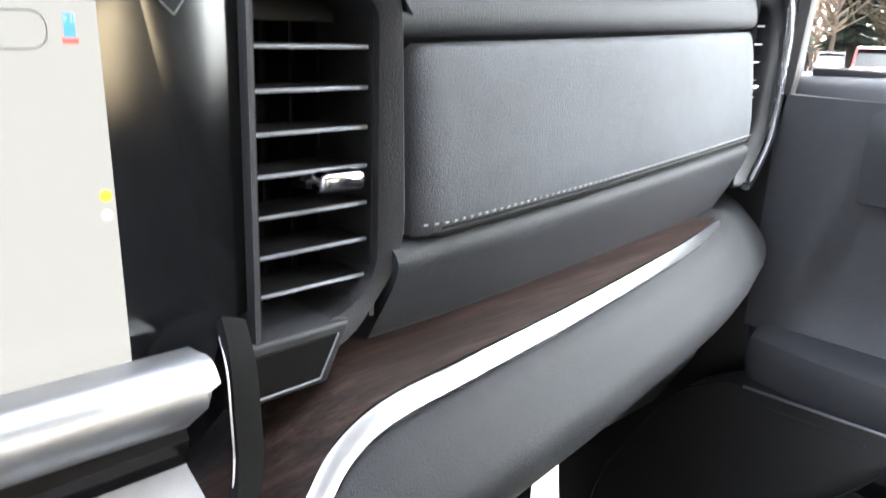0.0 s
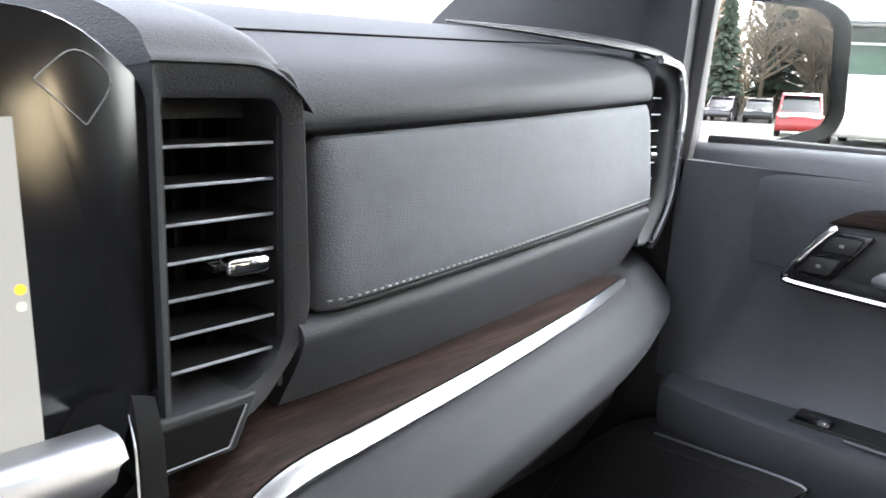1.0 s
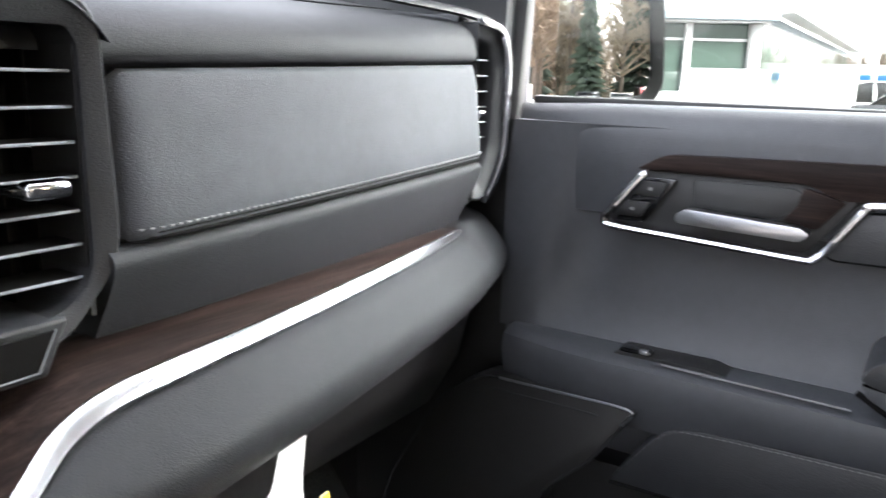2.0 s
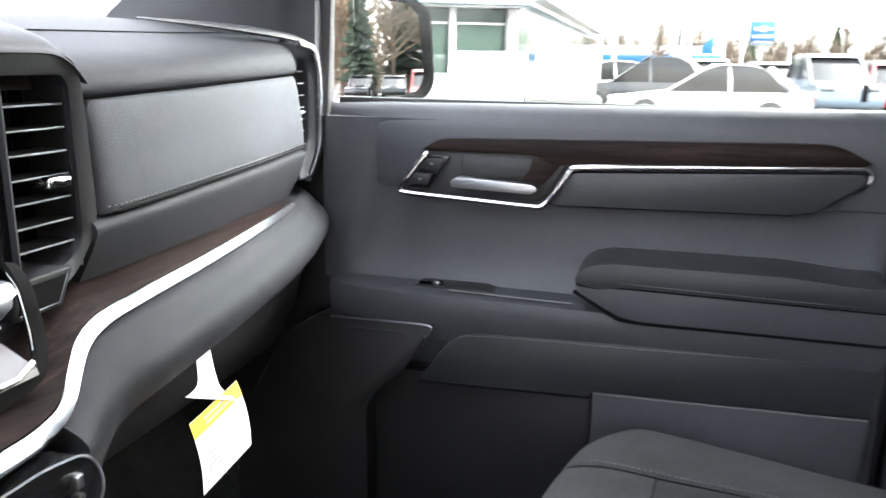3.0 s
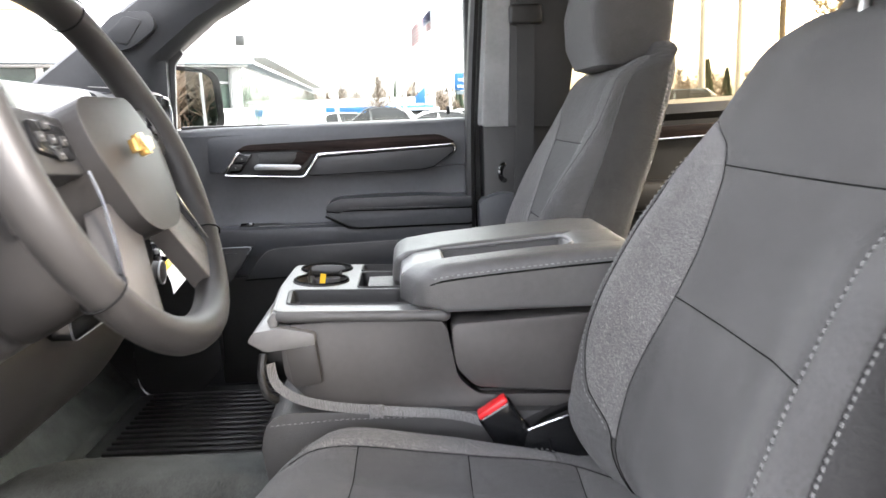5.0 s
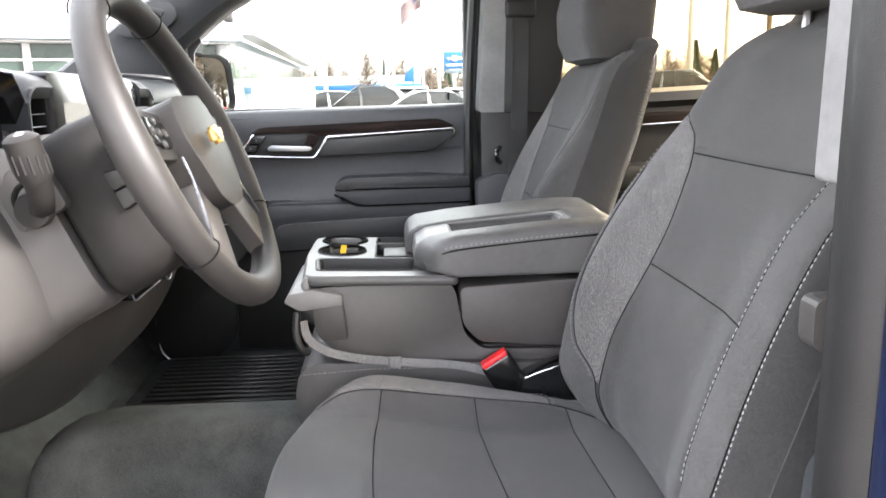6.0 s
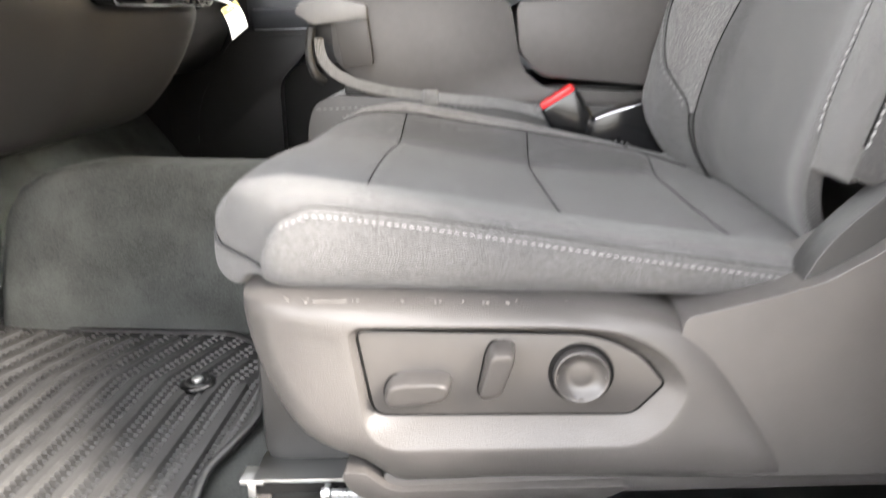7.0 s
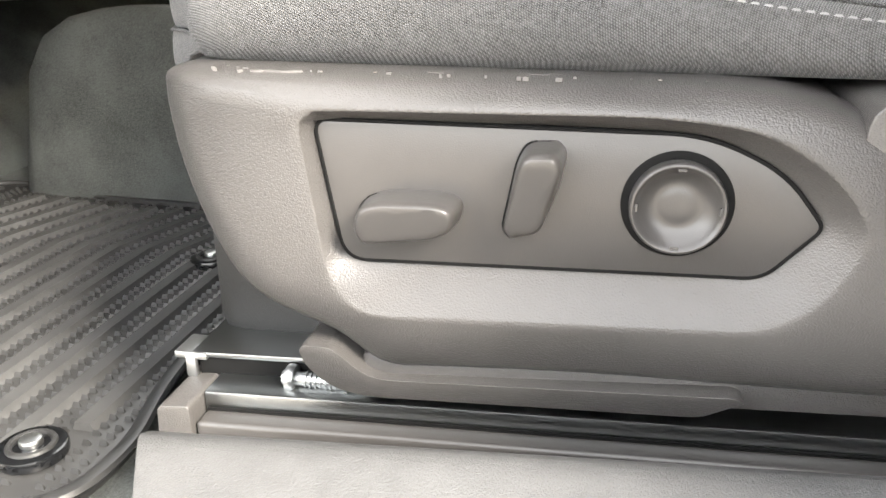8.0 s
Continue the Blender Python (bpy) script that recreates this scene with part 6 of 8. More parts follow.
b1 = rounded([(-0.5045, 0.1855), (-0.508, 0.1945), (-0.517, 0.1982), (-0.541, 0.1985), (-0.548, 0.1955), (-0.5465, 0.1865), (-0.538, 0.1815), (-0.5075, 0.1775)], 0.004, 4)
b2 = rounded([(-0.5645, 0.1875), (-0.5695, 0.2140), (-0.573, 0.2205), (-0.5845, 0.2212), (-0.5875, 0.2165), (-0.585, 0.204), (-0.579, 0.1865), (-0.567, 0.1835)], 0.004, 4)
# painted switch shadows: black plates a little larger, shifted forward and down
for nm_, sw_ in (("slide_shade", b1), ("recline_shade", b2)):
    my_, mz_ = sum(p[0] for p in sw_) / len(sw_), sum(p[1] for p in sw_) / len(sw_)
    part(nm_, prism([(lerp(my_, y, 1.035) + 0.0008, lerp(mz_, z, 1.05) - 0.0006) for y, z in sw_], "x", -0.7738, -0.768, 0.0004), M_SEAMSHADE, sp, "painted shadow round the switch")
part("slide_switch", dome(b1, -0.770, -0.7875), M_SWITCH, sp, "rounded grey seat slide switch")
part("recline_switch", dome(b2, -0.770, -0.7890), M_SWITCH, sp, "upright grey recline switch")
KY, KZ = -0.6290, 0.1990
# flat black disc paints the dark of the gap round the knob
part("knob_gap_shade", disc((-0.7712, KY, KZ), 0.0206, 0.0030, "x", 48, 0.0006), M_SEAMSHADE, sp, "black ring painted as the shaded gap")
kn = []
for r_, x_ in ((0.0176, -0.7700), (0.0177, -0.7765), (0.0174, -0.7783), (0.0168, -0.7791), (0.0161, -0.7789), (0.0150, -0.7773), (0.0125, -0.7747), (0.0098, -0.7731), (0.0078, -0.7727), (0.0064, -0.7732), (0.0040, -0.7736), (0.0005, -0.7737)):
    kn.append([(x_, KY + r_ * math.cos(2 * math.pi * k / 56), KZ + r_ * math.sin(2 * math.pi * k / 56)) for k in range(56)])
kb = part("lumbar_knob", loft(kn), M_SWITCH, sp, "round dished lumbar knob", angle=70)
for a_ in (0, 90, 180, 270):
    part("knob_mark", rbox((-0.7782, KY + 0.0150 * math.cos(radians(a_)), KZ + 0.0150 * math.sin(radians(a_))), (0.0012, 0.0008 + 0.0022 * abs(math.sin(radians(a_))), 0.0008 + 0.0022 * abs(math.cos(radians(a_)))), 0), M_CONSOLE, kb)
# lower skirt, rail and screw under the shield
skirt = prism(rounded([(-0.474, 0.124), (-0.476, 0.112), (-0.486, 0.1005), (-0.502, 0.0965), (-0.648, 0.1065), (-0.664, 0.1175), (-0.660, 0.1195), (-0.505, 0.108), (-0.490, 0.125)], [0.004, 0.008, 0.008, 0.008, 0.004, 0.001, 0.002, 0.01, 0.006], 4), "x", -0.7745, -0.735, 0.003, 3)
for v in skirt.verts:
    if v.co.x < -0.76:
        v.co.x += 0.3 * max(0.0, 0.122 - v.co.z)
part("lower_skirt", skirt, M_SHIELD, drv, "dark lower skirt leaning in")
part("inner_skirt", prism([(-0.50, 0.098), (-0.93, 0.124), (-0.93, 0.142), (-0.50, 0.118)], "x", -0.764, -0.735, 0.003), M_SHIELD, drv, "grey inner cover")
part("rail_cover", prism([(-0.4165, 0.0580), (-0.4165, 0.0745), (-0.93, 0.0995), (-0.93, 0.0820)], "x", -0.772, -0.732, 0.0025, 3), M_SWITCH, drv, "grey rail cover")
part("rail_cap", prism(rounded([(-0.397, 0.0560), (-0.3985, 0.0825), (-0.4155, 0.0845), (-0.4155, 0.0560)], 0.003), "x", -0.774, -0.728, 0.0025, 3), M_SHIELD, drv, "grey end cap")
part("rail_top", prism([(-0.416, 0.0730), (-0.416, 0.0845), (-0.93, 0.1095), (-0.93, 0.0980)], "x", -0.760, -0.722, 0.0015), M_RAIL, drv, "bright steel slide rail")
part("rail_groove", prism([(-0.418, 0.0732), (-0.418, 0.0762), (-0.93, 0.1012), (-0.93, 0.0982)], "x", -0.7612, -0.7590, 0), M_SEAMSHADE, drv)
part("rail_slot", prism([(-0.405, 0.0800), (-0.405, 0.0940), (-0.93, 0.1200), (-0.93, 0.1040)], "x", -0.742, -0.700, 0.001), M_SEAMSHADE, drv, "dark slot between the rails")
part("rail_lip", prism([(-0.402, 0.0935), (-0.402, 0.0965), (-0.93, 0.1220), (-0.93, 0.1190)], "x", -0.744, -0.695, 0.0008), M_RAIL, drv)
part("rail_bracket", merge(rbox((-0.735, -0.402, 0.0945), (0.020, 0.018, 0.004), 0.001), rbox((-0.744, -0.402, 0.0885), (0.003, 0.006, 0.012), 0.001)), M_STEEL, drv, "small bent steel bracket")
part("adjust_screw", disc((-0.747, -0.470, 0.0895), 0.0038, 0.034, "y", 14, 0.0008), M_STEEL, drv, "threaded steel adjusting screw")
for k in range(7):
    part("screw_thread", ring((-0.747, -0.466 - 0.0026 * k, 0.0895), 0.0040, 0.0006, "y", 14, 5), M_STEEL, drv)
part("screw_head", disc((-0.747, -0.458, 0.0895), 0.0072, 0.005, "y", 18, 0.0012), M_STEEL, drv)
# scuffs on the shoulder
rs = random.Random(5)
for i in range(30):
    o_y = -0.44 - 0.2 * rs.random() ** 1.5
    s_ = rs.uniform(0.0003, 0.0008)
    part("scuff", rbox((-0.7575 + rs.uniform(-0.006, 0.006), o_y, 0.2424), (s_, s_ * rs.uniform(1, 3.5), 0.0016), 0), M_SCUFF, drv)
for sy, sl, sw in ((-0.474, 0.013, 0.0020), (-0.470, 0.018, 0.0007), (-0.462, 0.006, 0.001), (-0.455, 0.003, 0.0012), (-0.488, 0.003, 0.001), (-0.535, 0.005, 0.0012), (-0.574, 0.009, 0.0012), (-0.584, 0.003, 0.001), (-0.51, 0.002, 0.0008), (-0.60, 0.002, 0.0008)):
    o = [(curve1(sy, [(-0.6, -0.753), (-0.505, -0.761), (-0.46, -0.766)]) + sw * math.cos(k * 0.7) * rs.uniform(0.5, 1.1), sy + sl * 0.5 * math.sin(k * 0.7) * rs.uniform(0.6, 1.1)) for k in range(9)]
    part("scuff", prism(o, "z", 0.2405, 0.2431, 0), M_SCUFF, drv)
# release handle on the outer shoulder of the backrest
part("release_handle", prism(rounded([(-0.855, 0.515), (-0.855, 0.56), (-0.895, 0.56), (-0.905, 0.52), (-0.895, 0.505)], 0.012), "x", -0.80, -0.775, 0.006, 3), M_CONSOLE, drv, "grey belt guide loop")

# ---- fold-down centre console ----
con = thing("centre_console", (-0.04, -0.58, 0.30), "grey fold-down centre console with cup holders and padded armrest", "console")
CX0, CX1 = -0.212, 0.125
# body
side = rounded([(-0.372, 0.362), (-0.368, 0.43), (-0.385, 0.438), (-0.585, 0.441), (-0.598, 0.425), (-0.612, 0.35), (-0.64, 0.325), (-0.80, 0.318), (-0.80, 0.30), (-0.43, 0.30)], 0.012)
part("side_wall", prism(side, "x", CX0 + 0.006, CX0 + 0.03, 0.006), M_CONSOLE, con, "ribbed grey side")
part("side_wall", prism(side, "x", CX1 - 0.04, CX1 - 0.016, 0.006), M_CONSOLE, con)
part("front_wall", rbox((-0.045, -0.378, 0.40), (0.30, 0.012, 0.085), 0.004), M_CONSOLE, con)
part("bottom", rbox((-0.04, -0.58, 0.318), (0.30, 0.40, 0.02), 0.004), M_DARK, con)
part("rear_box", prism(rounded([(-0.603, 0.432), (-0.608, 0.37), (-0.635, 0.34), (-0.80, 0.326), (-0.82, 0.44)], 0.014), "x", CX0 - 0.006, CX1 + 0.006, 0.010, 3), M_CONSOLE, con, "smooth grey storage box")


# tray plate with wells
def plate_z(y):
    return lerp(0.459, 0.452, (-y - 0.36) / 0.2)


def well(name, outline, depth, label, floor_mat=M_DARK):
    """A sunk pocket with sloped walls and a rounded rim."""
    cxm = sum(p[0] for p in outline) / len(outline)
    cym = sum(p[1] for p in outline) / len(outline)
    rows = []
    for k, dz in ((1.08, 0.0), (1.05, 0.0025), (1.0, 0.0015), (0.97, -0.006), (0.92, -depth), (0.5, -depth - 0.001)):
        rows.append([(cxm + (x - cxm) * k, cym + (y - cym) * k, plate_z(y) + dz) for x, y in outline])
    bm = loft(rows, True, False)
    bm.faces.new([v for v in bm.verts][-len(outline):])
    return part(name, bm, M_DARK, con, label)


def holed_plate(outline, holes, z, thick, name, mat):
    """A plate with real holes, by a filled mesh of its outlines."""
    bm = bmesh.new()
    edges = []
    for loop in [outline] + holes:
        vs = [bm.verts.new((x, y, z(y))) for x, y in loop]
        edges += [bm.edges.new((vs[i], vs[(i + 1) % len(vs)])) for i in range(len(vs))]
    bmesh.ops.triangle_fill(bm, use_beauty=True, edges=edges)

    def within(p, poly):
        c = False
        for (x1, y1), (x2, y2) in zip(poly, poly[1:] + poly[:1]):
            if (y1 > p[1]) != (y2 > p[1]) and p[0] < (x2 - x1) * (p[1] - y1) / (y2 - y1) + x1:
                c = not c
        return c
    gone = [f for f in bm.faces if any(within(f.calc_center_median(), h) for h in holes)]
    bmesh.ops.delete(bm, geom=gone, context="FACES")
    bmesh.ops.recalc_face_normals(bm, faces=bm.faces)
    geo = bmesh.ops.extrude_face_region(bm, geom=bm.faces[:])
    for e in geo["geom"]:
        if isinstance(e, bmesh.types.BMVert):
            e.co.z -= thick
    return part(name, bm, mat, con, angle=30)


# two round cup holders joined by a slot
cup = []
c1x, c2x, cy, cr = 0.082, -0.012, -0.408, 0.042
cup += [(c1x + cr * math.cos(radians(a)), cy + cr * math.sin(radians(a))) for a in range(-140, 141, 14)]
cup += [(c2x + cr * math.cos(radians(a)), cy + cr * math.sin(radians(a))) for a in range(40, 321, 14)]
tray = rounded([(-0.088, -0.372), (-0.092, -0.535), (-0.172, -0.552), (-0.172, -0.38)], 0.010, 4)
bin_ = rounded([(0.108, -0.470), (0.108, -0.540), (0.058, -0.540), (0.058, -0.470)], 0.008, 4)
bin2 = rounded([(0.046, -0.470), (0.046, -0.545), (-0.066, -0.545), (-0.066, -0.470)], 0.010, 4)
outer = rounded([(0.120, -0.352), (0.122, -0.56), (-0.21, -0.60), (-0.212, -0.362), (-0.05, -0.350)], [0.02, 0.004, 0.004, 0.02, 0.03], 5)
holed_plate(outer, [cup, tray, bin_, bin2], plate_z, 0.007, "tray_plate", M_SATINP)
part("plate_edge", sweep([(lerp(x, -0.04, 0.025), lerp(y, -0.46, 0.025), plate_z(y) - 0.0085) for x, y in outer], 0.0085, 0.0085, (0, 0, 1), 12, True), M_ARM, con, "rounded grey rim of the tray")
well("cup_holder", cup, 0.075, "pair of round cup holders")
well("long_tray", tray, 0.045, "long coin tray")
well("small_bin", bin_, 0.035, "small square bin")
well("small_bin", bin2, 0.055, "deep square bin")
part("bin_wedge", prism([(-0.482, 0.452), (-0.545, 0.452), (-0.545, 0.412), (-0.510, 0.412)], "x", -0.052, 0.030, 0.004), M_CONSOLE, con, "sloped grey divider")
part("tray_insert", rbox((-0.13, -0.500, 0.416), (0.05, 0.05, 0.012), 0.004), M_CONSOLE, con)
part("shifter_bump", disc((0.035, -0.425, 0.415), 0.012, 0.05, "z", 20, 0.006), M_CONSOLE, con)
part("cup_rim", sweep([(x, y, plate_z(y) + 0.002) for x, y in cup + cup[:1]], 0.0022), M_SEAMSHADE, con)
# sloped front edge and the pull flap
front = [(-0.36, 0.457), (-0.352, 0.445), (-0.358, 0.425), (-0.367, 0.425), (-0.367, 0.456)]
part("front_edge", prism(front, "x", CX0 + 0.002, CX1 - 0.008, 0.005), M_SATINP, con)
flap = rounded([(-0.326, 0.420), (-0.335, 0.433), (-0.372, 0.438), (-0.418, 0.428), (-0.418, 0.412), (-0.35, 0.405)], 0.005)
part("pull_flap", prism(flap, "x", -0.222, 0.0, 0.004), M_SATINP, con, "pale grey pull flap")
part("flap_block", prism(rounded([(-0.375, 0.412), (-0.418, 0.416), (-0.424, 0.356), (-0.385, 0.352)], 0.006), "x", -0.219, -0.16, 0.004), M_KNEE, con)
part("flap_under", prism(rounded([(-0.338, 0.408), (-0.385, 0.412), (-0.385, 0.375), (-0.352, 0.385)], 0.006), "x", -0.20, 0.0, 0.004), M_DARK, con)


# padded armrest with a long recess
A0, A1 = -0.218, 0.105


def rising(bm):
    """The armrest's top climbs towards the seat back."""
    for v in bm.verts:
        k = min(1.0, max(0.0, (v.co.z - 0.450) / 0.034))
        v.co.z += k * (0.006 + 0.075 * max(0.0, -v.co.y - 0.55))
    return bm



def pad_loft(x0, x1, ys, top, r0, r1):
    rows = []
    for y, dz, ins in ys:
        z0 = curve1(-y, [(0.53, 0.456), (0.60, 0.448), (0.87, 0.448)])
        o = rounded([(x0 + ins, z0), (x1 - ins * 0.2, z0), (x1 - ins * 0.2, top - dz), (x0 + ins, top - dz)], [0.006, 0.004, r1, r0], 6)
        rows.append([(x, y, z) for x, z in o])
    return loft(rows)


ys = ((-0.533, 0.036, 0.02), (-0.535, 0.022, 0.010), (-0.542, 0.012, 0.004), (-0.556, 0.004, 0.0), (-0.60, 0.0, 0.0), (-0.72, -0.001, 0.0), (-0.83, 0.001, 0.0), (-0.868, 0.006, 0.004), (-0.882, 0.018, 0.012))
near = pad_loft(A0, -0.150, ys, 0.504, 0.024, 0.010)
for v in near.verts:
    if v.co.y > -0.60:
        v.co.y -= 0.030 * max(0.0, (-0.150 - v.co.x) / 0.068)
far = pad_loft(-0.056, A1, ys, 0.504, 0.010, 0.024)
rear = pad_loft(-0.16, -0.046, ((-0.785, 0.012, 0.0), (-0.79, 0.004, 0.0), (-0.81, 0.0, 0.0), (-0.85, 0.003, 0.0), (-0.868, 0.008, 0.0), (-0.882, 0.02, 0.0)), 0.504, 0.002, 0.002)
for v in far.verts:
    if v.co.y > -0.60:
        v.co.y += 0.010
part("armrest", rising(merge(near, far, rear)), M_ARM, con, "grey padded vinyl armrest", angle=60)
part("armrest_seam", rising(sweep(smooth_path([(-0.165, -0.545, 0.462), (-0.205, -0.566, 0.474), (-0.2185, -0.60, 0.4835), (-0.2196, -0.72, 0.485), (-0.2196, -0.84, 0.484)]), 0.0012)), M_SEAMSHADE, con)
part("armrest_stitch", rising(stitches(smooth_path([(-0.165, -0.548, 0.469), (-0.203, -0.568, 0.480), (-0.2178, -0.60, 0.4885), (-0.2188, -0.72, 0.490), (-0.2185, -0.84, 0.489)]), 0.005, 0.003, 0.0008, (-1, 0, 0.6))), M_STITCHD, con)
part("recess_floor", rising(rbox((-0.103, -0.69, 0.474), (0.104, 0.21, 0.012), 0.002)), M_CONSOLE, con, "dark phone recess")
inl = [(-0.534, 0.462), (-0.538, 0.486), (-0.556, 0.497), (-0.598, 0.500), (-0.602, 0.494), (-0.604, 0.470), (-0.58, 0.455)]
part("inlay", rising(prism(rounded(inl, 0.004), "x", -0.152, -0.054, 0.002)), M_SATINP, con, "satin grey inlay")
part("recess_lip", rising(sweep(smooth_path([(-0.149, -0.60, 0.498), (-0.149, -0.76, 0.498), (-0.142, -0.782, 0.499), (-0.125, -0.790, 0.500), (-0.08, -0.790, 0.500), (-0.062, -0.782, 0.499), (-0.057, -0.76, 0.498), (-0.057, -0.60, 0.498)], 3), 0.003)), M_SATINP, con)

# middle seat cushion under the console
mc = thing("middle_cushion", (-0.04, -0.55, 0.18), "dark vinyl middle seat cushion under the console", "seat cushion")
ms = rounded([(-0.345, 0.20), (-0.335, 0.27), (-0.345, 0.305), (-0.37, 0.318), (-0.82, 0.300), (-0.82, 0.20)], 0.02, 4)
part("cushion", prism(ms, "x", -0.224, 0.145, 0.012, 3), M_SIDE, mc)
part("cushion_stitch", stitches([(-0.2245, -0.35, 0.300), (-0.2245, -0.45, 0.305), (-0.2245, -0.6, 0.302)], 0.005, 0.003, 0.0008, (1, 0, 0)), M_STITCHD, mc)
part("cushion_base", rbox((-0.04, -0.56, 0.17), (0.34, 0.40, 0.10), 0.01), M_DARK, mc)

# buckles and the lap strap
bk = thing("belt_buckle", (-0.21, -0.66, 0.27), "black seat belt buckle with a red button", "belt buckle")
tilt = Matrix.Translation((-0.234, -0.676, 0.285)) @ Euler((radians(-32), 0, 0)).to_matrix().to_4x4()
bm = rbox((0, 0, -0.006), (0.024, 0.052, 0.086), 0.006, 3)
bm.transform(tilt)
part("buckle_body", bm, M_PIANO, bk)
bm = rbox((0, 0, 0.0375), (0.0225, 0.046, 0.010), 0.003, 2)
bm.transform(tilt)
part("red_button", bm, M_RED, bk, "red release button")
bm = rbox((-0.0112, -0.002, 0.002), (0.0012, 0.016, 0.018), 0)
bm.transform(tilt)
part("buckle_mark", bm, M_DARK, bk)
bk2 = thing("belt_buckle", (-0.20, -0.73, 0.27), "black buckle housing with a bright edge beside the backrest", "belt buckle")
part("buckle_body", prism(rounded([(-0.690, 0.245), (-0.700, 0.292), (-0.722, 0.302), (-0.775, 0.318), (-0.790, 0.25), (-0.74, 0.236)], 0.008), "x", -0.262, -0.222, 0.005, 3), M_PIANO, bk2)
part("bright_edge", sweep(smooth_path([(-0.2635, -0.701, 0.293), (-0.2640, -0.722, 0.301), (-0.2635, -0.745, 0.308), (-0.2620, -0.762, 0.313)], 5), 0.0011), M_CHROME, bk2, "thin bright edge")
part("buckle_strap", rbox((-0.250, -0.755, 0.240), (0.05, 0.10, 0.022), 0.008, 2), M_SATINP, bk2, "pale grey bracket foot")
ls = thing("lap_strap", (-0.22, -0.5, 0.32), "grey lap strap lying along the console's foot", "seat belt")
pts = smooth_path([(-0.218, -0.355, 0.388), (-0.222, -0.362, 0.36), (-0.224, -0.39, 0.338), (-0.224, -0.44, 0.324), (-0.226, -0.52, 0.314), (-0.228, -0.60, 0.306), (-0.234, -0.660, 0.290)], 6)
part("webbing", sweep(pts, 0.0012, 0.0075, (0.25, 0, 1), 6), M_BELTG, ls)
part("slider", rbox((-0.2275, -0.497, 0.316), (0.006, 0.020, 0.019), 0.002), M_BELTG, ls, "grey plastic strap adjuster")
part("loop_end", sweep(smooth_path([(-0.21, -0.345, 0.40), (-0.222, -0.343, 0.37), (-0.224, -0.350, 0.345), (-0.216, -0.36, 0.335)]), 0.006), M_DARK, ls)

# yellow card in the cup holder
cc = thing("yellow_card", (0.0, -0.41, 0.40), "yellow and white folded card in the cup holder", "card")
part("card", rbox((-0.008, -0.405, 0.432), (0.034, 0.001, 0.07), 0, rot=(12, 8, 20)), M_YELLOW, cc)
part("white_part", rbox((-0.006, -0.4075, 0.424), (0.018, 0.001, 0.04), 0, rot=(12, 8, 20)), M_PAPER, cc)

# hang tag at the glovebox
tag = thing("hang_tag", (0.39, -0.04, 0.37), "white paper hang tag with a yellow band", "tag")


def tag_pt(u, v):
    # u across 0..1, v down 0..1
    a, b, c, d = V((0.366, -0.033, 0.418)), V((0.432, -0.043, 0.436)), V((0.405, -0.073, 0.385)), V((0.349, -0.056, 0.360))
    p = a.lerp(b, u).lerp(d.lerp(c, u), v)
    return p + V((-0.030, -0.014, 0.011)) + V((0, -0.004, 0)) * math.sin(math.pi * v)


def tag_quad(u0, u1, v0, v1, lift, n=8):
    bm = bmesh.new()
    rows = []
    for j in range(n + 1):
        v = lerp(v0, v1, j / n)
        rows.append([tag_pt(u0, v) + V((-lift, -lift, 0)), tag_pt(u1, v) + V((-lift, -lift, 0)), tag_pt(u1, v) + V((0.0004 - lift, 0.0006 - lift, 0)), tag_pt(u0, v) + V((0.0004 - lift, 0.0006 - lift, 0))])
    return loft(rows)


part("card", tag_quad(0, 1, 0, 1, 0), M_PAPER, tag)
part("yellow_band", tag_quad(0.0, 1.0, 0.0, 0.22, 0.0006), M_YELLOW, tag, "yellow printed band")
for i in range(7):
    part("print_line", tag_quad(0.12, 0.85 - 0.1 * (i % 3), 0.30 + i * 0.075, 0.312 + i * 0.075, 0.0007, 2), M_INK, tag)
for i in range(2):
    part("print_line", tag_quad(0.25, 0.75 + 0.1 * i, 0.06 + i * 0.07, 0.085 + i * 0.07, 0.0012, 2), M_INK, tag)
strip = smooth_path([(0.368, -0.050, 0.441), (0.390, -0.032, 0.455), (0.432, 0.002, 0.468), (0.437, 0.012, 0.476)], 5)
part("neck", sweep(strip, lambda t: curve1(t, [(0, 0.026), (0.25, 0.010), (1, 0.008)]), 0.0005, (-0.5, -0.7, 0.3), 6), M_PAPER, tag)

# ---- steering wheel and column ----
wh = thing("steering_wheel", (-0.50, -0.272, 0.68), "dark leather steering wheel with silver spokes and gold badge", "steering wheel")
TW = Matrix.Translation((-0.50, -0.2735, 0.6835)) @ Euler((radians(90 - 23.3), 0, 0)).to_matrix().to_4x4()
# local: x right, y up along the wheel, z out of the wheel to the driver


def wpart(name, bm, mat, parent=wh, label=""):
    bm.transform(TW)
    return part(name, bm, mat, parent, label)


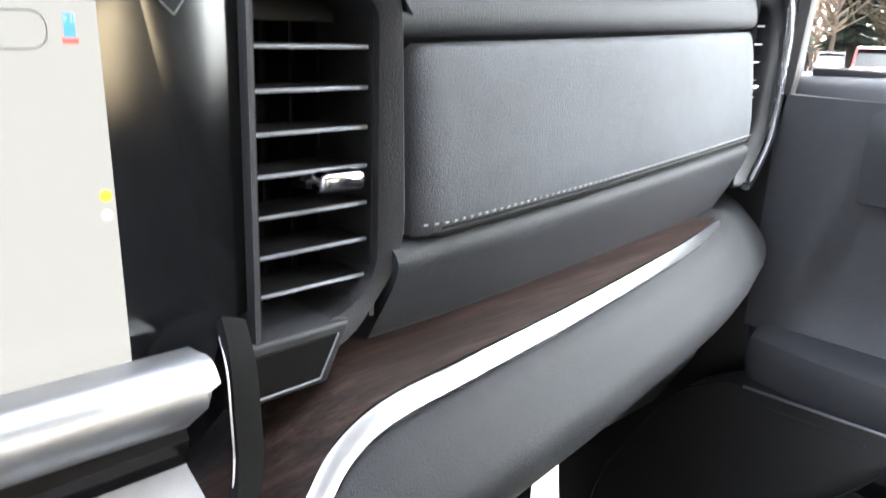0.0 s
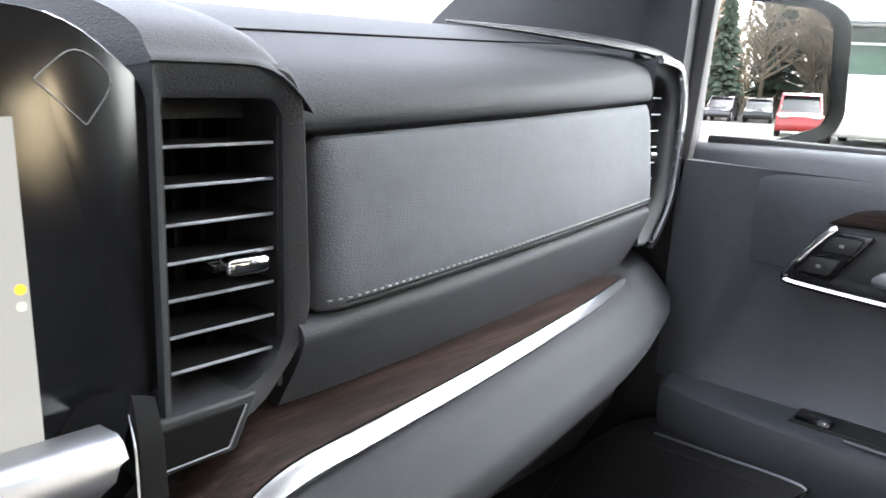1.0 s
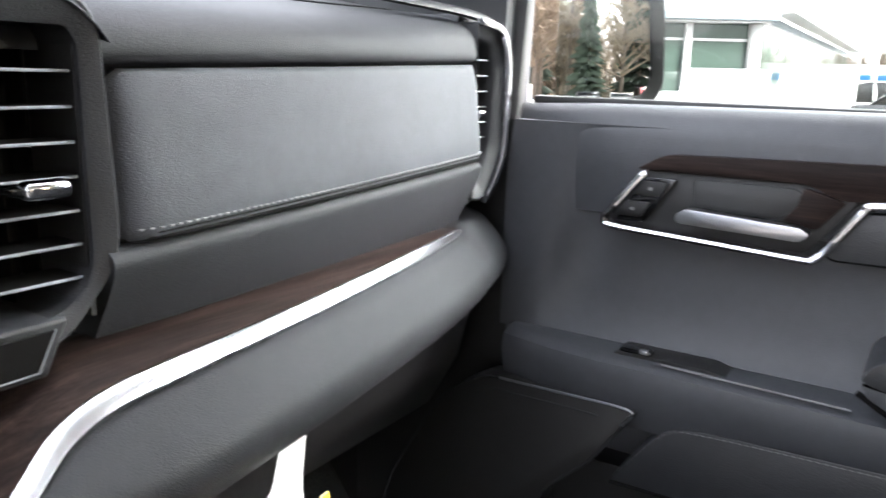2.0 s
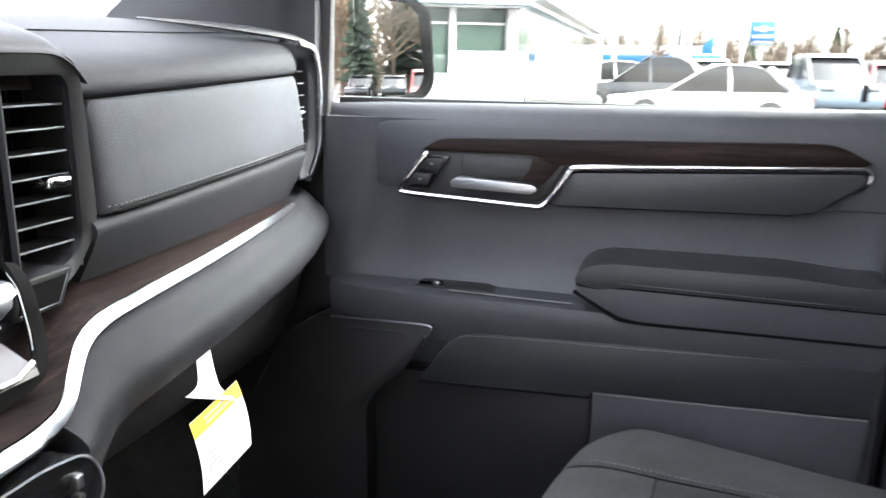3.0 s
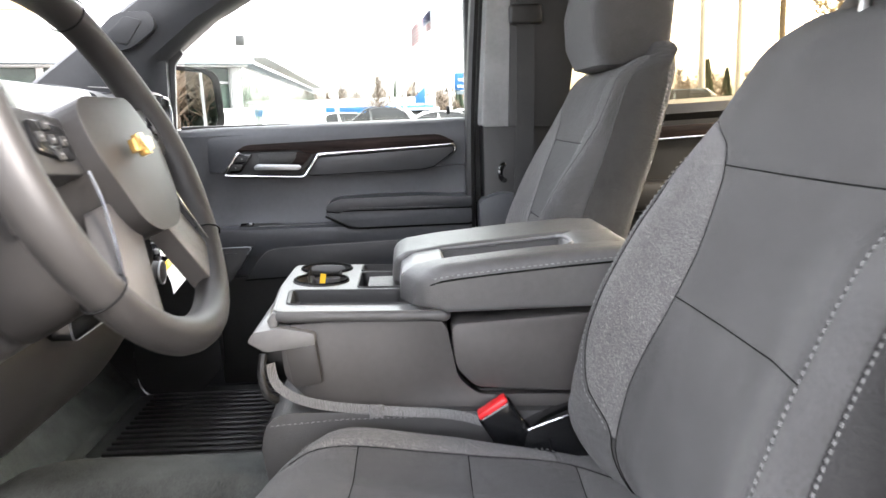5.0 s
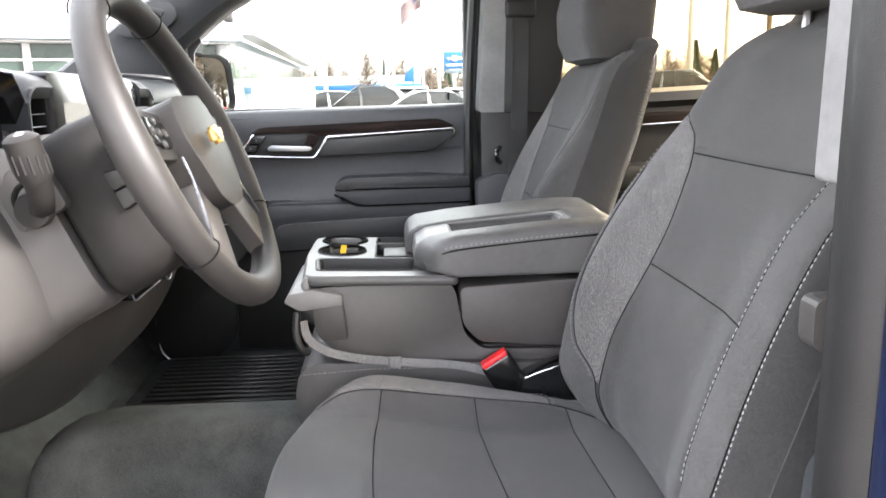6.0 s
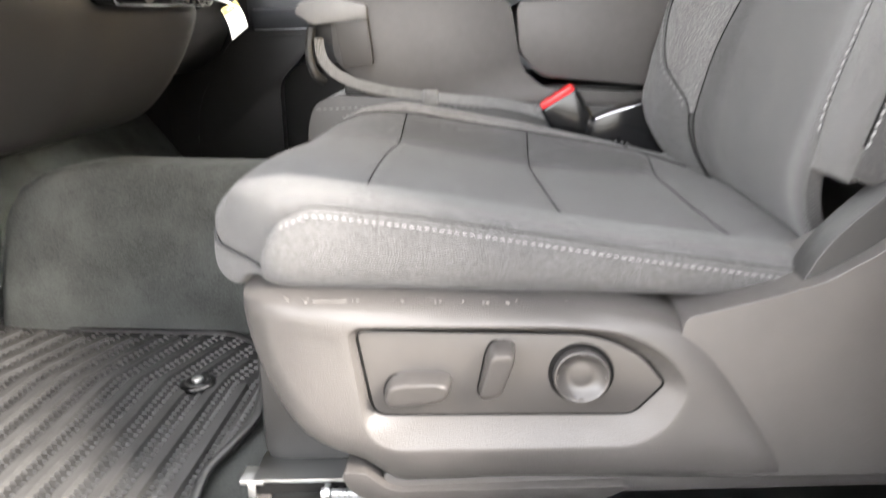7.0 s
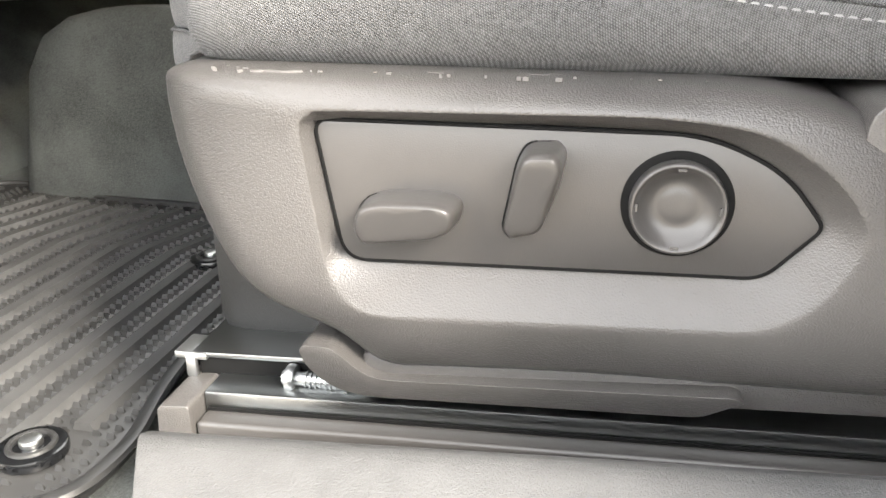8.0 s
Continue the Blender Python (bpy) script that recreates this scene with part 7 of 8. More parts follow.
R = 0.1823
rim_pts = [(R * math.cos(2 * math.pi * i / 72), R * 0.985 * math.sin(2 * math.pi * i / 72), 0) for i in range(72)]
rings = []
for i, p in enumerate(rim_pts):
    a = 2 * math.pi * i / 72
    o = V((math.cos(a), math.sin(a), 0))
    thick = 0.0172 + 0.0015 * math.cos(4 * a)
    rings.append([V(p) + o * thick * math.cos(t) + V((0, 0, 1)) * thick * 1.08 * math.sin(t) for t in [2 * math.pi * k / 14 for k in range(14)]])
wpart("rim", loft(rings + [rings[0]], True, False), M_WHEEL, label="grained leather rim")
for a in (60, 120, 215, 325):
    c = V((R * math.cos(radians(a)), R * 0.985 * math.sin(radians(a)), 0))
    d = V((-math.sin(radians(a)), math.cos(radians(a)), 0))
    o = V((math.cos(radians(a)), math.sin(radians(a)), 0))
    pts = [c + o * 0.0185 * math.cos(t) + V((0, 0, 0.0198 * math.sin(t))) for t in [2 * math.pi * k / 20 for k in range(20)]]
    wpart("rim_seam", sweep(pts, 0.0009, None, tuple(d), 6, True), M_SEAMSHADE)
hub = rounded([(-0.072, 0.052), (0.072, 0.052), (0.084, 0.0), (0.058, -0.062), (0.03, -0.080), (-0.03, -0.080), (-0.058, -0.062), (-0.084, 0.0)], 0.034, 6)
bm = prism(hub, "z", -0.030, 0.022, 0.020, 5)
for v in bm.verts:
    if v.co.z > 0.015:
        v.co.z += 0.012 * max(0, 1 - (v.co.x / 0.085) ** 2 - (v.co.y / 0.08) ** 2)
hb = wpart("airbag_cover", bm, M_WHEEL, label="soft grey airbag cover")
bow = rounded([(-0.021, 0.0065), (-0.007, 0.0065), (-0.007, 0.0105), (0.007, 0.0105), (0.007, 0.0065), (0.024, 0.0065), (0.020, -0.0065), (0.007, -0.0065), (0.007, -0.0105), (-0.007, -0.0105), (-0.007, -0.0065), (-0.025, -0.0065)], 0.001, 2)
bm = prism(bow, "z", 0.030, 0.0375, 0.0012)
wpart("badge", bm, M_GOLD, hb, "gold badge with a bright rim")
for sg in (-1, 1):
    sp_pad = rounded([(0.070 * sg, 0.040), (0.150 * sg, 0.052), (0.166 * sg, 0.022), (0.160 * sg, -0.004), (0.078 * sg, -0.012)], 0.01, 4)
    wpart("spoke", prism(sp_pad, "z", -0.020, 0.006, 0.005, 3), M_DARK)
    sw = wpart("button_pad", prism(rounded([(0.086 * sg, 0.030), (0.140 * sg, 0.040), (0.146 * sg, 0.012), (0.09 * sg, 0.0)], 0.008, 4), "z", 0.002, 0.010, 0.002), M_PIANO)
    for bx, by in ((0.10, 0.018), (0.117, 0.033), (0.117, 0.020), (0.117, 0.007), (0.134, 0.023)):
        wpart("wheel_button", rbox((bx * sg, by, 0.0105), (0.010, 0.009, 0.003), 0.002), M_DARK, sw)
        wpart("button_mark", rbox((bx * sg, by, 0.0123), (0.004, 0.001, 0.0006), 0), M_STITCH, sw)
    low_sp = rounded([(0.030 * sg, -0.070), (0.072 * sg, -0.035), (0.128 * sg, -0.112), (0.108 * sg, -0.148), (0.085 * sg, -0.155)], [0.01, 0.01, 0.01, 0.01, 0.01], 4)
    wpart("lower_spoke", prism(low_sp, "z", -0.016, 0.006, 0.005, 3), M_SHIELD, label="grey lower spoke")
    ln = [(0.086 * sg, -0.010, 0.011), (0.090 * sg, -0.035, 0.011), (0.108 * sg, -0.075, 0.010), (0.132 * sg, -0.112, 0.008)]
    wpart("silver_line", sweep(smooth_path(ln), 0.0013, 0.0018), M_BRIGHT, label="thin satin silver line")
wpart("wheel_boss", disc((0, 0, -0.05), 0.06, 0.06, "z", 32, 0.01), M_DARK)
# perforated grip stitching on the inner face, right side
for a0, a1 in ((-28, 28), (152, 208)):
    path = [((R - 0.0145) * math.cos(radians(a)), (R - 0.0145) * math.sin(radians(a)), 0.003) for a in range(a0, a1 + 1, 2)]
    bm = stitches(path, 0.004, 0.0045, 0.0012, (0, 0, 1))
    wpart("rim_stitch", bm, M_SEAMSHADE)

col = thing("steering_column", (-0.50, -0.15, 0.60), "warm grey steering column shroud", "steering column")
rows = []
for k, (w, h0, h1) in ((-0.026, (0.060, -0.075, 0.045)), (-0.029, (0.080, -0.098, 0.058)), (-0.036, (0.092, -0.108, 0.066)), (-0.055, (0.099, -0.114, 0.070)), (-0.085, (0.102, -0.118, 0.070)), (-0.112, (0.103, -0.120, 0.066)), (-0.118, (0.099, -0.117, 0.062))):
    o = rounded([(-w, h0), (w, h0), (w, h1), (-w, h1)], [0.045, 0.045, 0.035, 0.035], 6)
    rows.append([TW @ V((x, y, k)) for x, y in o])
part("shroud", loft(rows), M_COLUMN, col, "dark grey upper and lower column shroud", angle=60)
part("shroud_gap", sweep([TW @ V((-0.1034, y, -0.045 - 0.16 * (y + 0.01))) for y in (0.012, 0.006, 0.0, -0.006)] , 0.0008), M_SEAMSHADE, col)
part("column_neck", loft([[TW @ V((x, y, k)) for x, y in rounded([(-w, -0.105), (w, -0.105), (w, 0.055), (-w, 0.055)], 0.035, 5)] for k, w in ((-0.11, 0.086), (-0.23, 0.10))]), M_SEAMSHADE, col)
part("column_collar", loft([[TW @ V((x, y, k)) for x, y in rounded([(-w, h0), (w, h0), (w, 0.075), (-w, 0.075)], 0.05, 6)] for k, w, h0 in ((-0.124, 0.096, -0.110), (-0.126, 0.103, -0.118), (-0.14, 0.106, -0.122), (-0.17, 0.108, -0.124), (-0.21, 0.110, -0.126))]), M_KNEE, col, "grey collar round the column shroud", angle=60)
sq = [(-0.212, 0.667), (-0.229, 0.671), (-0.247, 0.638), (-0.231, 0.627)]
part("switch_recess", prism(rounded(sq, 0.004, 4), "x", -0.6045, -0.596, 0.001), M_SEAMSHADE, col, "black switch surround")
mid_a, mid_b = (-0.2215, 0.647), (-0.238, 0.6545)
for quad in ([sq[0], sq[1], mid_b, mid_a], [mid_a, mid_b, sq[2], sq[3]]):
    cy_, cz_ = sum(p[0] for p in quad) / 4, sum(p[1] for p in quad) / 4
    part("rocker_switch", prism(rounded([(lerp(a, cy_, 0.13), lerp(b, cz_, 0.13)) for a, b in quad], 0.003, 4), "x", -0.6075, -0.598, 0.0015, 3), M_DARK, col)
# stalk in its square boot on the knee panel
st = thing("column_stalk", (-0.61, -0.15, 0.63), "dark column stalk with a grey tip", "stalk")
bp_ = [(-0.112, 0.650), (-0.127, 0.676), (-0.158, 0.679), (-0.180, 0.636), (-0.131, 0.609)]
part("boot_plate", prism(rounded(bp_, 0.008, 4), "x", -0.618, -0.57, 0.004, 3), M_KNEE, st, "raised grey plate")
part("boot_recess", ring((-0.6185, -0.147, 0.643), 0.0175, 0.003, "x", 28), M_SEAMSHADE, st)
part("boot", disc((-0.628, -0.152, 0.634), 0.018, 0.016, "x", 24, 0.004), M_COLUMN, st)
part("stalk_arm", sweep(smooth_path([(-0.622, -0.156, 0.634), (-0.645, -0.168, 0.646), (-0.660, -0.172, 0.668)]), lambda t: curve1(t, [(0, 0.012), (0.5, 0.0115), (1, 0.0125)]), None, (0, 1, 0), 16), M_COLUMN, st)
tip = part("stalk_tip", sweep([(-0.658, -0.171, 0.666), (-0.660, -0.171, 0.672), (-0.665, -0.168, 0.692), (-0.668, -0.166, 0.706), (-0.669, -0.1655, 0.710)], lambda t: curve1(t, [(0, 0.013), (0.25, 0.0158), (0.8, 0.0160), (0.93, 0.0145), (1, 0.010)]), None, (0, 1, 0), 24), M_COLUMN, st, "ribbed grey stalk end")
for k in range(14):
    a_ = 2 * math.pi * k / 14
    part("grip_rib", sweep([(-0.6605 + 0.0160 * math.cos(a_), -0.1705 + 0.0160 * math.sin(a_), 0.673), (-0.6645 + 0.0162 * math.cos(a_), -0.1685 + 0.0162 * math.sin(a_), 0.690)], 0.0012, None, (0, 1, 0), 6), M_DARK, tip)
part("tip_mark", rbox((-0.6715, -0.1665, 0.7095), (0.008, 0.007, 0.002), 0.0008, 2, (0, -30, 0)), M_STITCH, st)

# footwell things on the driver's side
mat1 = thing("floor_mat", (-0.5, -0.1, 0.0), "black rubber floor mat with raised diagonal ribs", "floor mat")
mo1 = rounded([(-0.79, 0.17), (-0.215, 0.185), (-0.208, 0.10), (-0.250, 0.0), (-0.254, -0.22), (-0.30, -0.288), (-0.42, -0.312), (-0.485, -0.323), (-0.54, -0.313), (-0.585, -0.302), (-0.64, -0.309), (-0.70, -0.325), (-0.755, -0.321), (-0.79, -0.26)], [0.03, 0.03, 0.04, 0.04, 0.02, 0.04, 0.03, 0.02, 0.02, 0.02, 0.02, 0.02, 0.03, 0.05], 5)
part("mat_sheet", prism(mo1, "z", -0.012, -0.003, 0.002), M_RUBBER, mat1)
part("mat_border", sweep([(x, y, -0.001) for x, y in mo1 + mo1[:1]], 0.006, 0.004), M_RUBBER, mat1)


def inside(p, poly):
    c = False
    for (x1, y1), (x2, y2) in zip(poly, poly[1:] + poly[:1]):
        if (y1 > p[1]) != (y2 > p[1]) and p[0] < (x2 - x1) * (p[1] - y1) / (y2 - y1) + x1:
            c = not c
    return c


shrink = [(lerp(x, -0.51, 0.10), lerp(y, -0.09, 0.10)) for x, y in mo1]


def rib_y(x, k):
    # ribs bend forward towards the tunnel
    return -0.285 + k * 0.0335 - 0.04 * curve1(x, [(-0.40, 0.0), (-0.27, 1.0)])


for k in range(13):
    pts = []
    for i in range(60):
        x = lerp(-0.78, -0.262, i / 59)
        y = rib_y(x, k)
        if inside((x, y), shrink) and all((x - cx_) ** 2 + (y - cy_) ** 2 > 0.03 ** 2 for cx_, cy_ in ((-0.414, -0.233), (-0.722, -0.272))):
            pts.append((x, y))
    if len(pts) > 8:
        part("rib", loft([[(x, y - 0.0085, -0.004), (x, y - 0.0055, 0.003), (x, y + 0.0055, 0.003), (x, y + 0.0085, -0.004)] for x, y in pts]), M_RIB, mat1)
bm = bmesh.new()
rnd = random.Random(4)
for k in range(-2, 15):
    for lane in (-0.0055, 0.0055):
        for i in range(62):
            x = lerp(-0.785, -0.235, i / 61) + rnd.uniform(-0.001, 0.001)
            y = rib_y(x, k + 0.5) + lane
            if not inside((x, y), mo1):
                continue
            q = [bm.verts.new((x + dx * 0.0011, y + dyk * 0.0030, z_)) for dx, dyk, z_ in ((-1, -1, -0.003), (1, -1, -0.003), (1, 1, -0.003), (-1, 1, -0.003), (0, -0.7, 0.0008), (0, 0.7, 0.0008))]
            for f_ in ((0, 1, 4), (1, 2, 5, 4), (2, 3, 5), (3, 0, 4, 5)):
                bm.faces.new([q[c_] for c_ in f_])
tagged(part("pimple", bm, M_RUBBER, mat1), kind="stuff")
for kx, ky in ((-0.414, -0.233), (-0.722, -0.272)):
    cl_ = part("mat_clip", disc((kx, ky, 0.002), 0.021, 0.008, "z", 28, 0.002), M_PIANO, mat1, "round black mat clip")
    part("clip_ring", ring((kx, ky, 0.006), 0.013, 0.0022, "z", 24), M_DARK, cl_)
    part("clip_pin", disc((kx, ky, 0.008), 0.007, 0.006, "z", 16, 0.002), M_STEEL, cl_)
mat2 = thing("floor_mat", (0.5, -0.05, 0.0), "black ribbed rubber mat in the passenger footwell", "floor mat")
part("mat_sheet", prism(rounded([(0.26, 0.18), (0.78, 0.18), (0.78, -0.33), (0.26, -0.33)], 0.04), "z", -0.012, -0.003, 0.002), M_RUBBER, mat2)
for i in range(16):
    part("rib", rbox((0.30 + i * 0.03, -0.08, 0.0), (0.010, 0.44, 0.008), 0.002, 1), M_RUBBER, mat2)
# pedals
ped = thing("pedal", (-0.36, 0.12, 0.10), "black brake pedal on its arm", "pedal")
part("pad", rbox((-0.40, 0.10, 0.14), (0.09, 0.02, 0.06), 0.006, 2, (-35, 0, 0)), M_RUBBER, ped)
part("arm", sweep([(-0.40, 0.12, 0.15), (-0.40, 0.22, 0.30), (-0.40, 0.24, 0.42)], 0.010), M_DARK, ped)

# ---- outside ----
GZ = -0.66
M_ASPHALT = speckled("wet_grey_asphalt", (0.105, 0.097, 0.086), 60, 0.003, 0.85, 0.25)
M_WHITEP = gloss("white_paint", grey(0.5), 0.25, 0.3, 0.03)
M_CARD = gloss("dark_car_paint", grey(0.02), 0.2, 0.5)
M_CARR = gloss("red_car_paint", (0.35, 0.02, 0.02), 0.2, 0.5)
M_CARB = gloss("blue_grey_car_paint", (0.10, 0.13, 0.17), 0.2, 0.5)
M_CARG = gloss("car_glass", grey(0.015), 0.2, 0.0)
M_TYRE = gloss("tyre_rubber", grey(0.015), 0.7)
M_WALL = gloss("white_render", grey(0.36), 0.8, 0, 0.05)
M_FASCIA = gloss("blue_grey_fascia", (0.10, 0.125, 0.145), 0.6)
M_SHOW = gloss("showroom_glass", (0.04, 0.06, 0.05), 0.06, 0.4, 0.2)
M_MULL = gloss("pale_mullion", grey(0.45), 0.5)
M_POLE = gloss("pale_pole", grey(0.4), 0.5)
M_SIGN = gloss("blue_sign", (0.01, 0.09, 0.26), 0.4)
M_FLAGRED = gloss("flag_red", (0.13, 0.022, 0.025), 0.8)
M_FLAGWHITE = gloss("flag_white", grey(0.17), 0.8)
M_FLAGBLUE = gloss("flag_blue", (0.012, 0.016, 0.04), 0.8)
M_BARK = speckled("grey_bark", (0.10, 0.08, 0.06), 40, 0.004)
M_TWIG = gloss("brown_twigs", (0.085, 0.062, 0.045), 0.9, 0, 0.3)
# twigs behind the lot, with distance haze put into a lighter tan
M_TWIGHAZE = gloss("hazed_brown_twigs", (0.20, 0.155, 0.105), 0.9, 0, 0.3)
M_FIR = gloss("fir_needles", (0.035, 0.05, 0.03), 0.9, 0, 0.35)
M_REDBAND = gloss("red_band", (0.16, 0.02, 0.022), 0.6)
M_BRICK = speckled("tan_brick", (0.16, 0.098, 0.05), 9, 0.004, 0.9, 0.2)
solid("ground", rbox((0, 0, GZ - 0.05), (900, 900, 0.1), 0), M_ASPHALT, "pale wet asphalt lot reaching the horizon", "ground", "structure")


# showroom: corner towards the lot, long glazed front running away
def showroom():
    b = thing("showroom", (27, 6, GZ), "white dealership building with glazed front and blue fascia", "building")
    A = V((27.3, 5.4, 0))
    long_, short_ = V((1, 0.035, 0)).normalized(), V((-0.46, 0.888, 0)).normalized()

    def face(d, length, bay, nm):
        n = V((d.y, -d.x, 0))
        if n.dot(V((0, 5, 0)) - A) < 0:
            n = -n
        turn = math.degrees(math.atan2(d.y, d.x))

        def box(name, s0, s1, out0, out1, z0, z1, mat, parent=b, bev=0.01, label=""):
            c = A + d * (s0 + s1) / 2 + n * (out0 + out1) / 2
            return part(name, rbox((c.x, c.y, (z0 + z1) / 2), (abs(s1 - s0), abs(out1 - out0), z1 - z0), bev, 1, (0, 0, turn)), mat, parent, label)
        box("base_wall", 0, length, -0.35, 0.0, GZ, GZ + 1.0, M_WALL)
        box("fascia", -0.6, length, -0.3, 0.7, 2.62, 2.88, M_FASCIA, bev=0.02, label="blue-grey fascia band")
        box("soffit", -0.4, length, -0.3, 0.55, 2.55, 2.618, M_WALL)
        box("parapet", 0.0, length, -1.2, -0.5, 2.88, 4.25, M_WALL, label="white parapet")
        k = int(length / bay)
        for i in range(k):
            w = box("window", i * bay + 0.06, (i + 1) * bay - 0.06, -0.30, -0.24, GZ + 1.0, 2.55, M_SHOW, bev=0)
            box("mullion", i * bay - 0.11, i * bay + 0.11, -0.26, 0.02, GZ + 1.0, 2.55, M_MULL, w)
            if nm == "short":
                box("transom", i * bay, (i + 1) * bay, -0.25, -0.18, 2.0, 2.08, M_MULL, w)
        return n
    face(long_, 34, 1.7, "long")
    face(short_, 8.2, 2.05, "short")
    part("core", prism([(27.6, 5.9), (61, 7.2), (61, 14), (24.3, 12.4)], "z", GZ, 2.8, 0), M_SHOW, b, "dark showroom inside")
    part("roof_block", prism([(27.9, 6.6), (61, 8.0), (61, 14), (24.8, 12.3)], "z", 2.82, 4.1, 0.05), M_WALL, b)
    part("vent_box", rbox((27.0, 5.0, 3.45), (0.3, 0.3, 0.36), 0.05), M_CARG, b)
    part("mast", sweep([(27.5, 6.6, 4.1), (27.5, 6.6, 7.4)], 0.04), M_STEEL, b)
    part("mast_stay", sweep([(27.5, 6.6, 5.6), (27.0, 7.6, 4.1)], 0.02), M_STEEL, b)
    return b


showroom()
# brick and red-banded building ahead, seen through the windscreen
bb = thing("service_building", (40, 27, GZ), "tan brick building with red and white bands", "building")
part("brick_wall", prism([(40, 21.0), (40, 25.0), (46, 26), (46, 20)], "z", GZ, 9.5, 0.02), M_BRICK, bb)
part("white_wall", prism([(40.2, 25.0), (40.2, 34), (46, 34), (46, 25)], "z", GZ, 4.9, 0.02), M_WALL, bb)
part("red_band", prism([(39.9, 25.0), (39.9, 34), (46, 34), (46, 25)], "z", 4.9, 5.9, 0.02), M_REDBAND, bb)
part("upper_band", prism([(40.0, 25.0), (40.0, 34), (46, 34), (46, 25)], "z", 5.9, 8.2, 0.02), M_WALL, bb)
part("entrance", prism([(40.0, 25.5), (40.0, 28.5), (40.3, 28.5), (40.3, 25.5)], "z", GZ, 2.6, 0.02), M_SHOW, bb)


def car(name, at, yaw, paint, label, tall=0.0, L=4.5, group="parked cars"):
    """A saloon or, with tall, a sport-utility."""
    c = thing(name, (at[0], at[1], GZ), label, "car", group)
    m = Matrix.Translation((at[0], at[1], GZ)) @ Euler((0, 0, radians(yaw))).to_matrix().to_4x4()

    def cp(nm, bm, mat, parent=None, lab=""):
        bm.transform(m)
        return part(nm, bm, mat, parent or c, lab)
    h = 0.80 + tall * 0.18
    body = rounded([(-L / 2, 0.35), (-L / 2 + 0.03, h - 0.05), (-L / 2 + 0.6, h + 0.05), (L / 2 - 1.2, h + 0.02), (L / 2 - 0.1, h - 0.12), (L / 2, 0.45), (L / 2 - 0.1, 0.25), (-L / 2 + 0.1, 0.25)], 0.12, 4)
    cp("body", prism(body, "y", -0.88, 0.88, 0.08, 3), paint)
    ch = 1.43 + tall * 0.35
    cab = rounded([(-L / 2 + 0.25 + 0.2 * (1 - tall), h), (-L / 2 + 0.75 + 0.35 * (1 - tall), ch - 0.04), (L / 2 - 2.4, ch), (L / 2 - 1.25, h)], [0.05, 0.25, 0.3, 0.05], 5)
    cp("cabin_glass", prism(cab, "y", -0.76, 0.76, 0.10, 3), M_CARG)
    top = rounded([(-L / 2 + 0.72 + 0.35 * (1 - tall), ch - 0.09), (-L / 2 + 0.9 + 0.35 * (1 - tall), ch + 0.005), (L / 2 - 2.35, ch + 0.015), (L / 2 - 2.05, ch - 0.10)], 0.06, 4)
    cp("roof", prism(top, "y", -0.72, 0.72, 0.05, 3), paint)
    for sx in (-L / 2 + 0.25, -L / 2 + 1.7 + 0.2 * tall, L / 2 - 1.3):
        for sy in (-1, 1):
            tgt = {0: (-L / 2 + 0.9, ch - 0.05), 1: (sx + 0.05, ch), 2: (L / 2 - 2.3, ch)}[0 if sx < -L / 2 + 0.5 else (2 if sx > L / 2 - 1.5 else 1)]
            cp("pillar", sweep([(sx, 0.80 * sy, h), (tgt[0], 0.72 * sy, tgt[1])], 0.05, 0.03), paint)
    for sx in (-L / 2 + 0.85, L / 2 - 0.9):
        for sy in (-0.80, 0.80):
            w = cp("wheel", disc((sx, sy, 0.33), 0.33, 0.22, "y", 24, 0.04), M_TYRE)
            cp("rim", disc((sx, sy + math.copysign(0.10, sy), 0.33), 0.21, 0.04, "y", 20, 0.01), M_STEEL, w)
    for sy in (-0.6, 0.6):
        cp("headlight", rbox((L / 2 - 0.08, sy, h - 0.16), (0.12, 0.36, 0.12), 0.03), M_CHROME)
        cp("tail_light", rbox((-L / 2 + 0.04, sy * 1.15, h - 0.08), (0.08, 0.26, 0.14), 0.02), M_CARR)
    return c


def van(at, yaw, label):
    """A windowless white panel van."""
    c = thing("white_van", (at[0], at[1], GZ), label, "van", "parked cars")
    m = Matrix.Translation((at[0], at[1], GZ)) @ Euler((0, 0, radians(yaw))).to_matrix().to_4x4()

    def cp(nm, bm, mat, parent=None):
        bm.transform(m)
        return part(nm, bm, mat, parent or c)
    prof = rounded([(-2.4, 0.35), (-2.4, 1.55), (-2.2, 1.68), (0.9, 1.68), (1.55, 1.15), (2.35, 0.98), (2.45, 0.5), (2.3, 0.3), (-2.3, 0.3)], 0.12, 4)
    cp("body", prism(prof, "y", -0.92, 0.92, 0.10, 3), M_WHITEP)
    cp("windscreen", prism([(0.98, 1.58), (1.48, 1.19), (1.50, 1.21), (1.0, 1.61)], "y", -0.72, 0.72, 0.005), M_MULL)
    for sx in (-1.5, 1.55):
        for sy in (-0.84, 0.84):
            w = cp("wheel", disc((sx, sy, 0.33), 0.33, 0.22, "y", 24, 0.04), M_TYRE)
            cp("rim", disc((sx, sy + math.copysign(0.10, sy), 0.33), 0.2, 0.04, "y", 20, 0.01), M_STEEL, w)
    return c


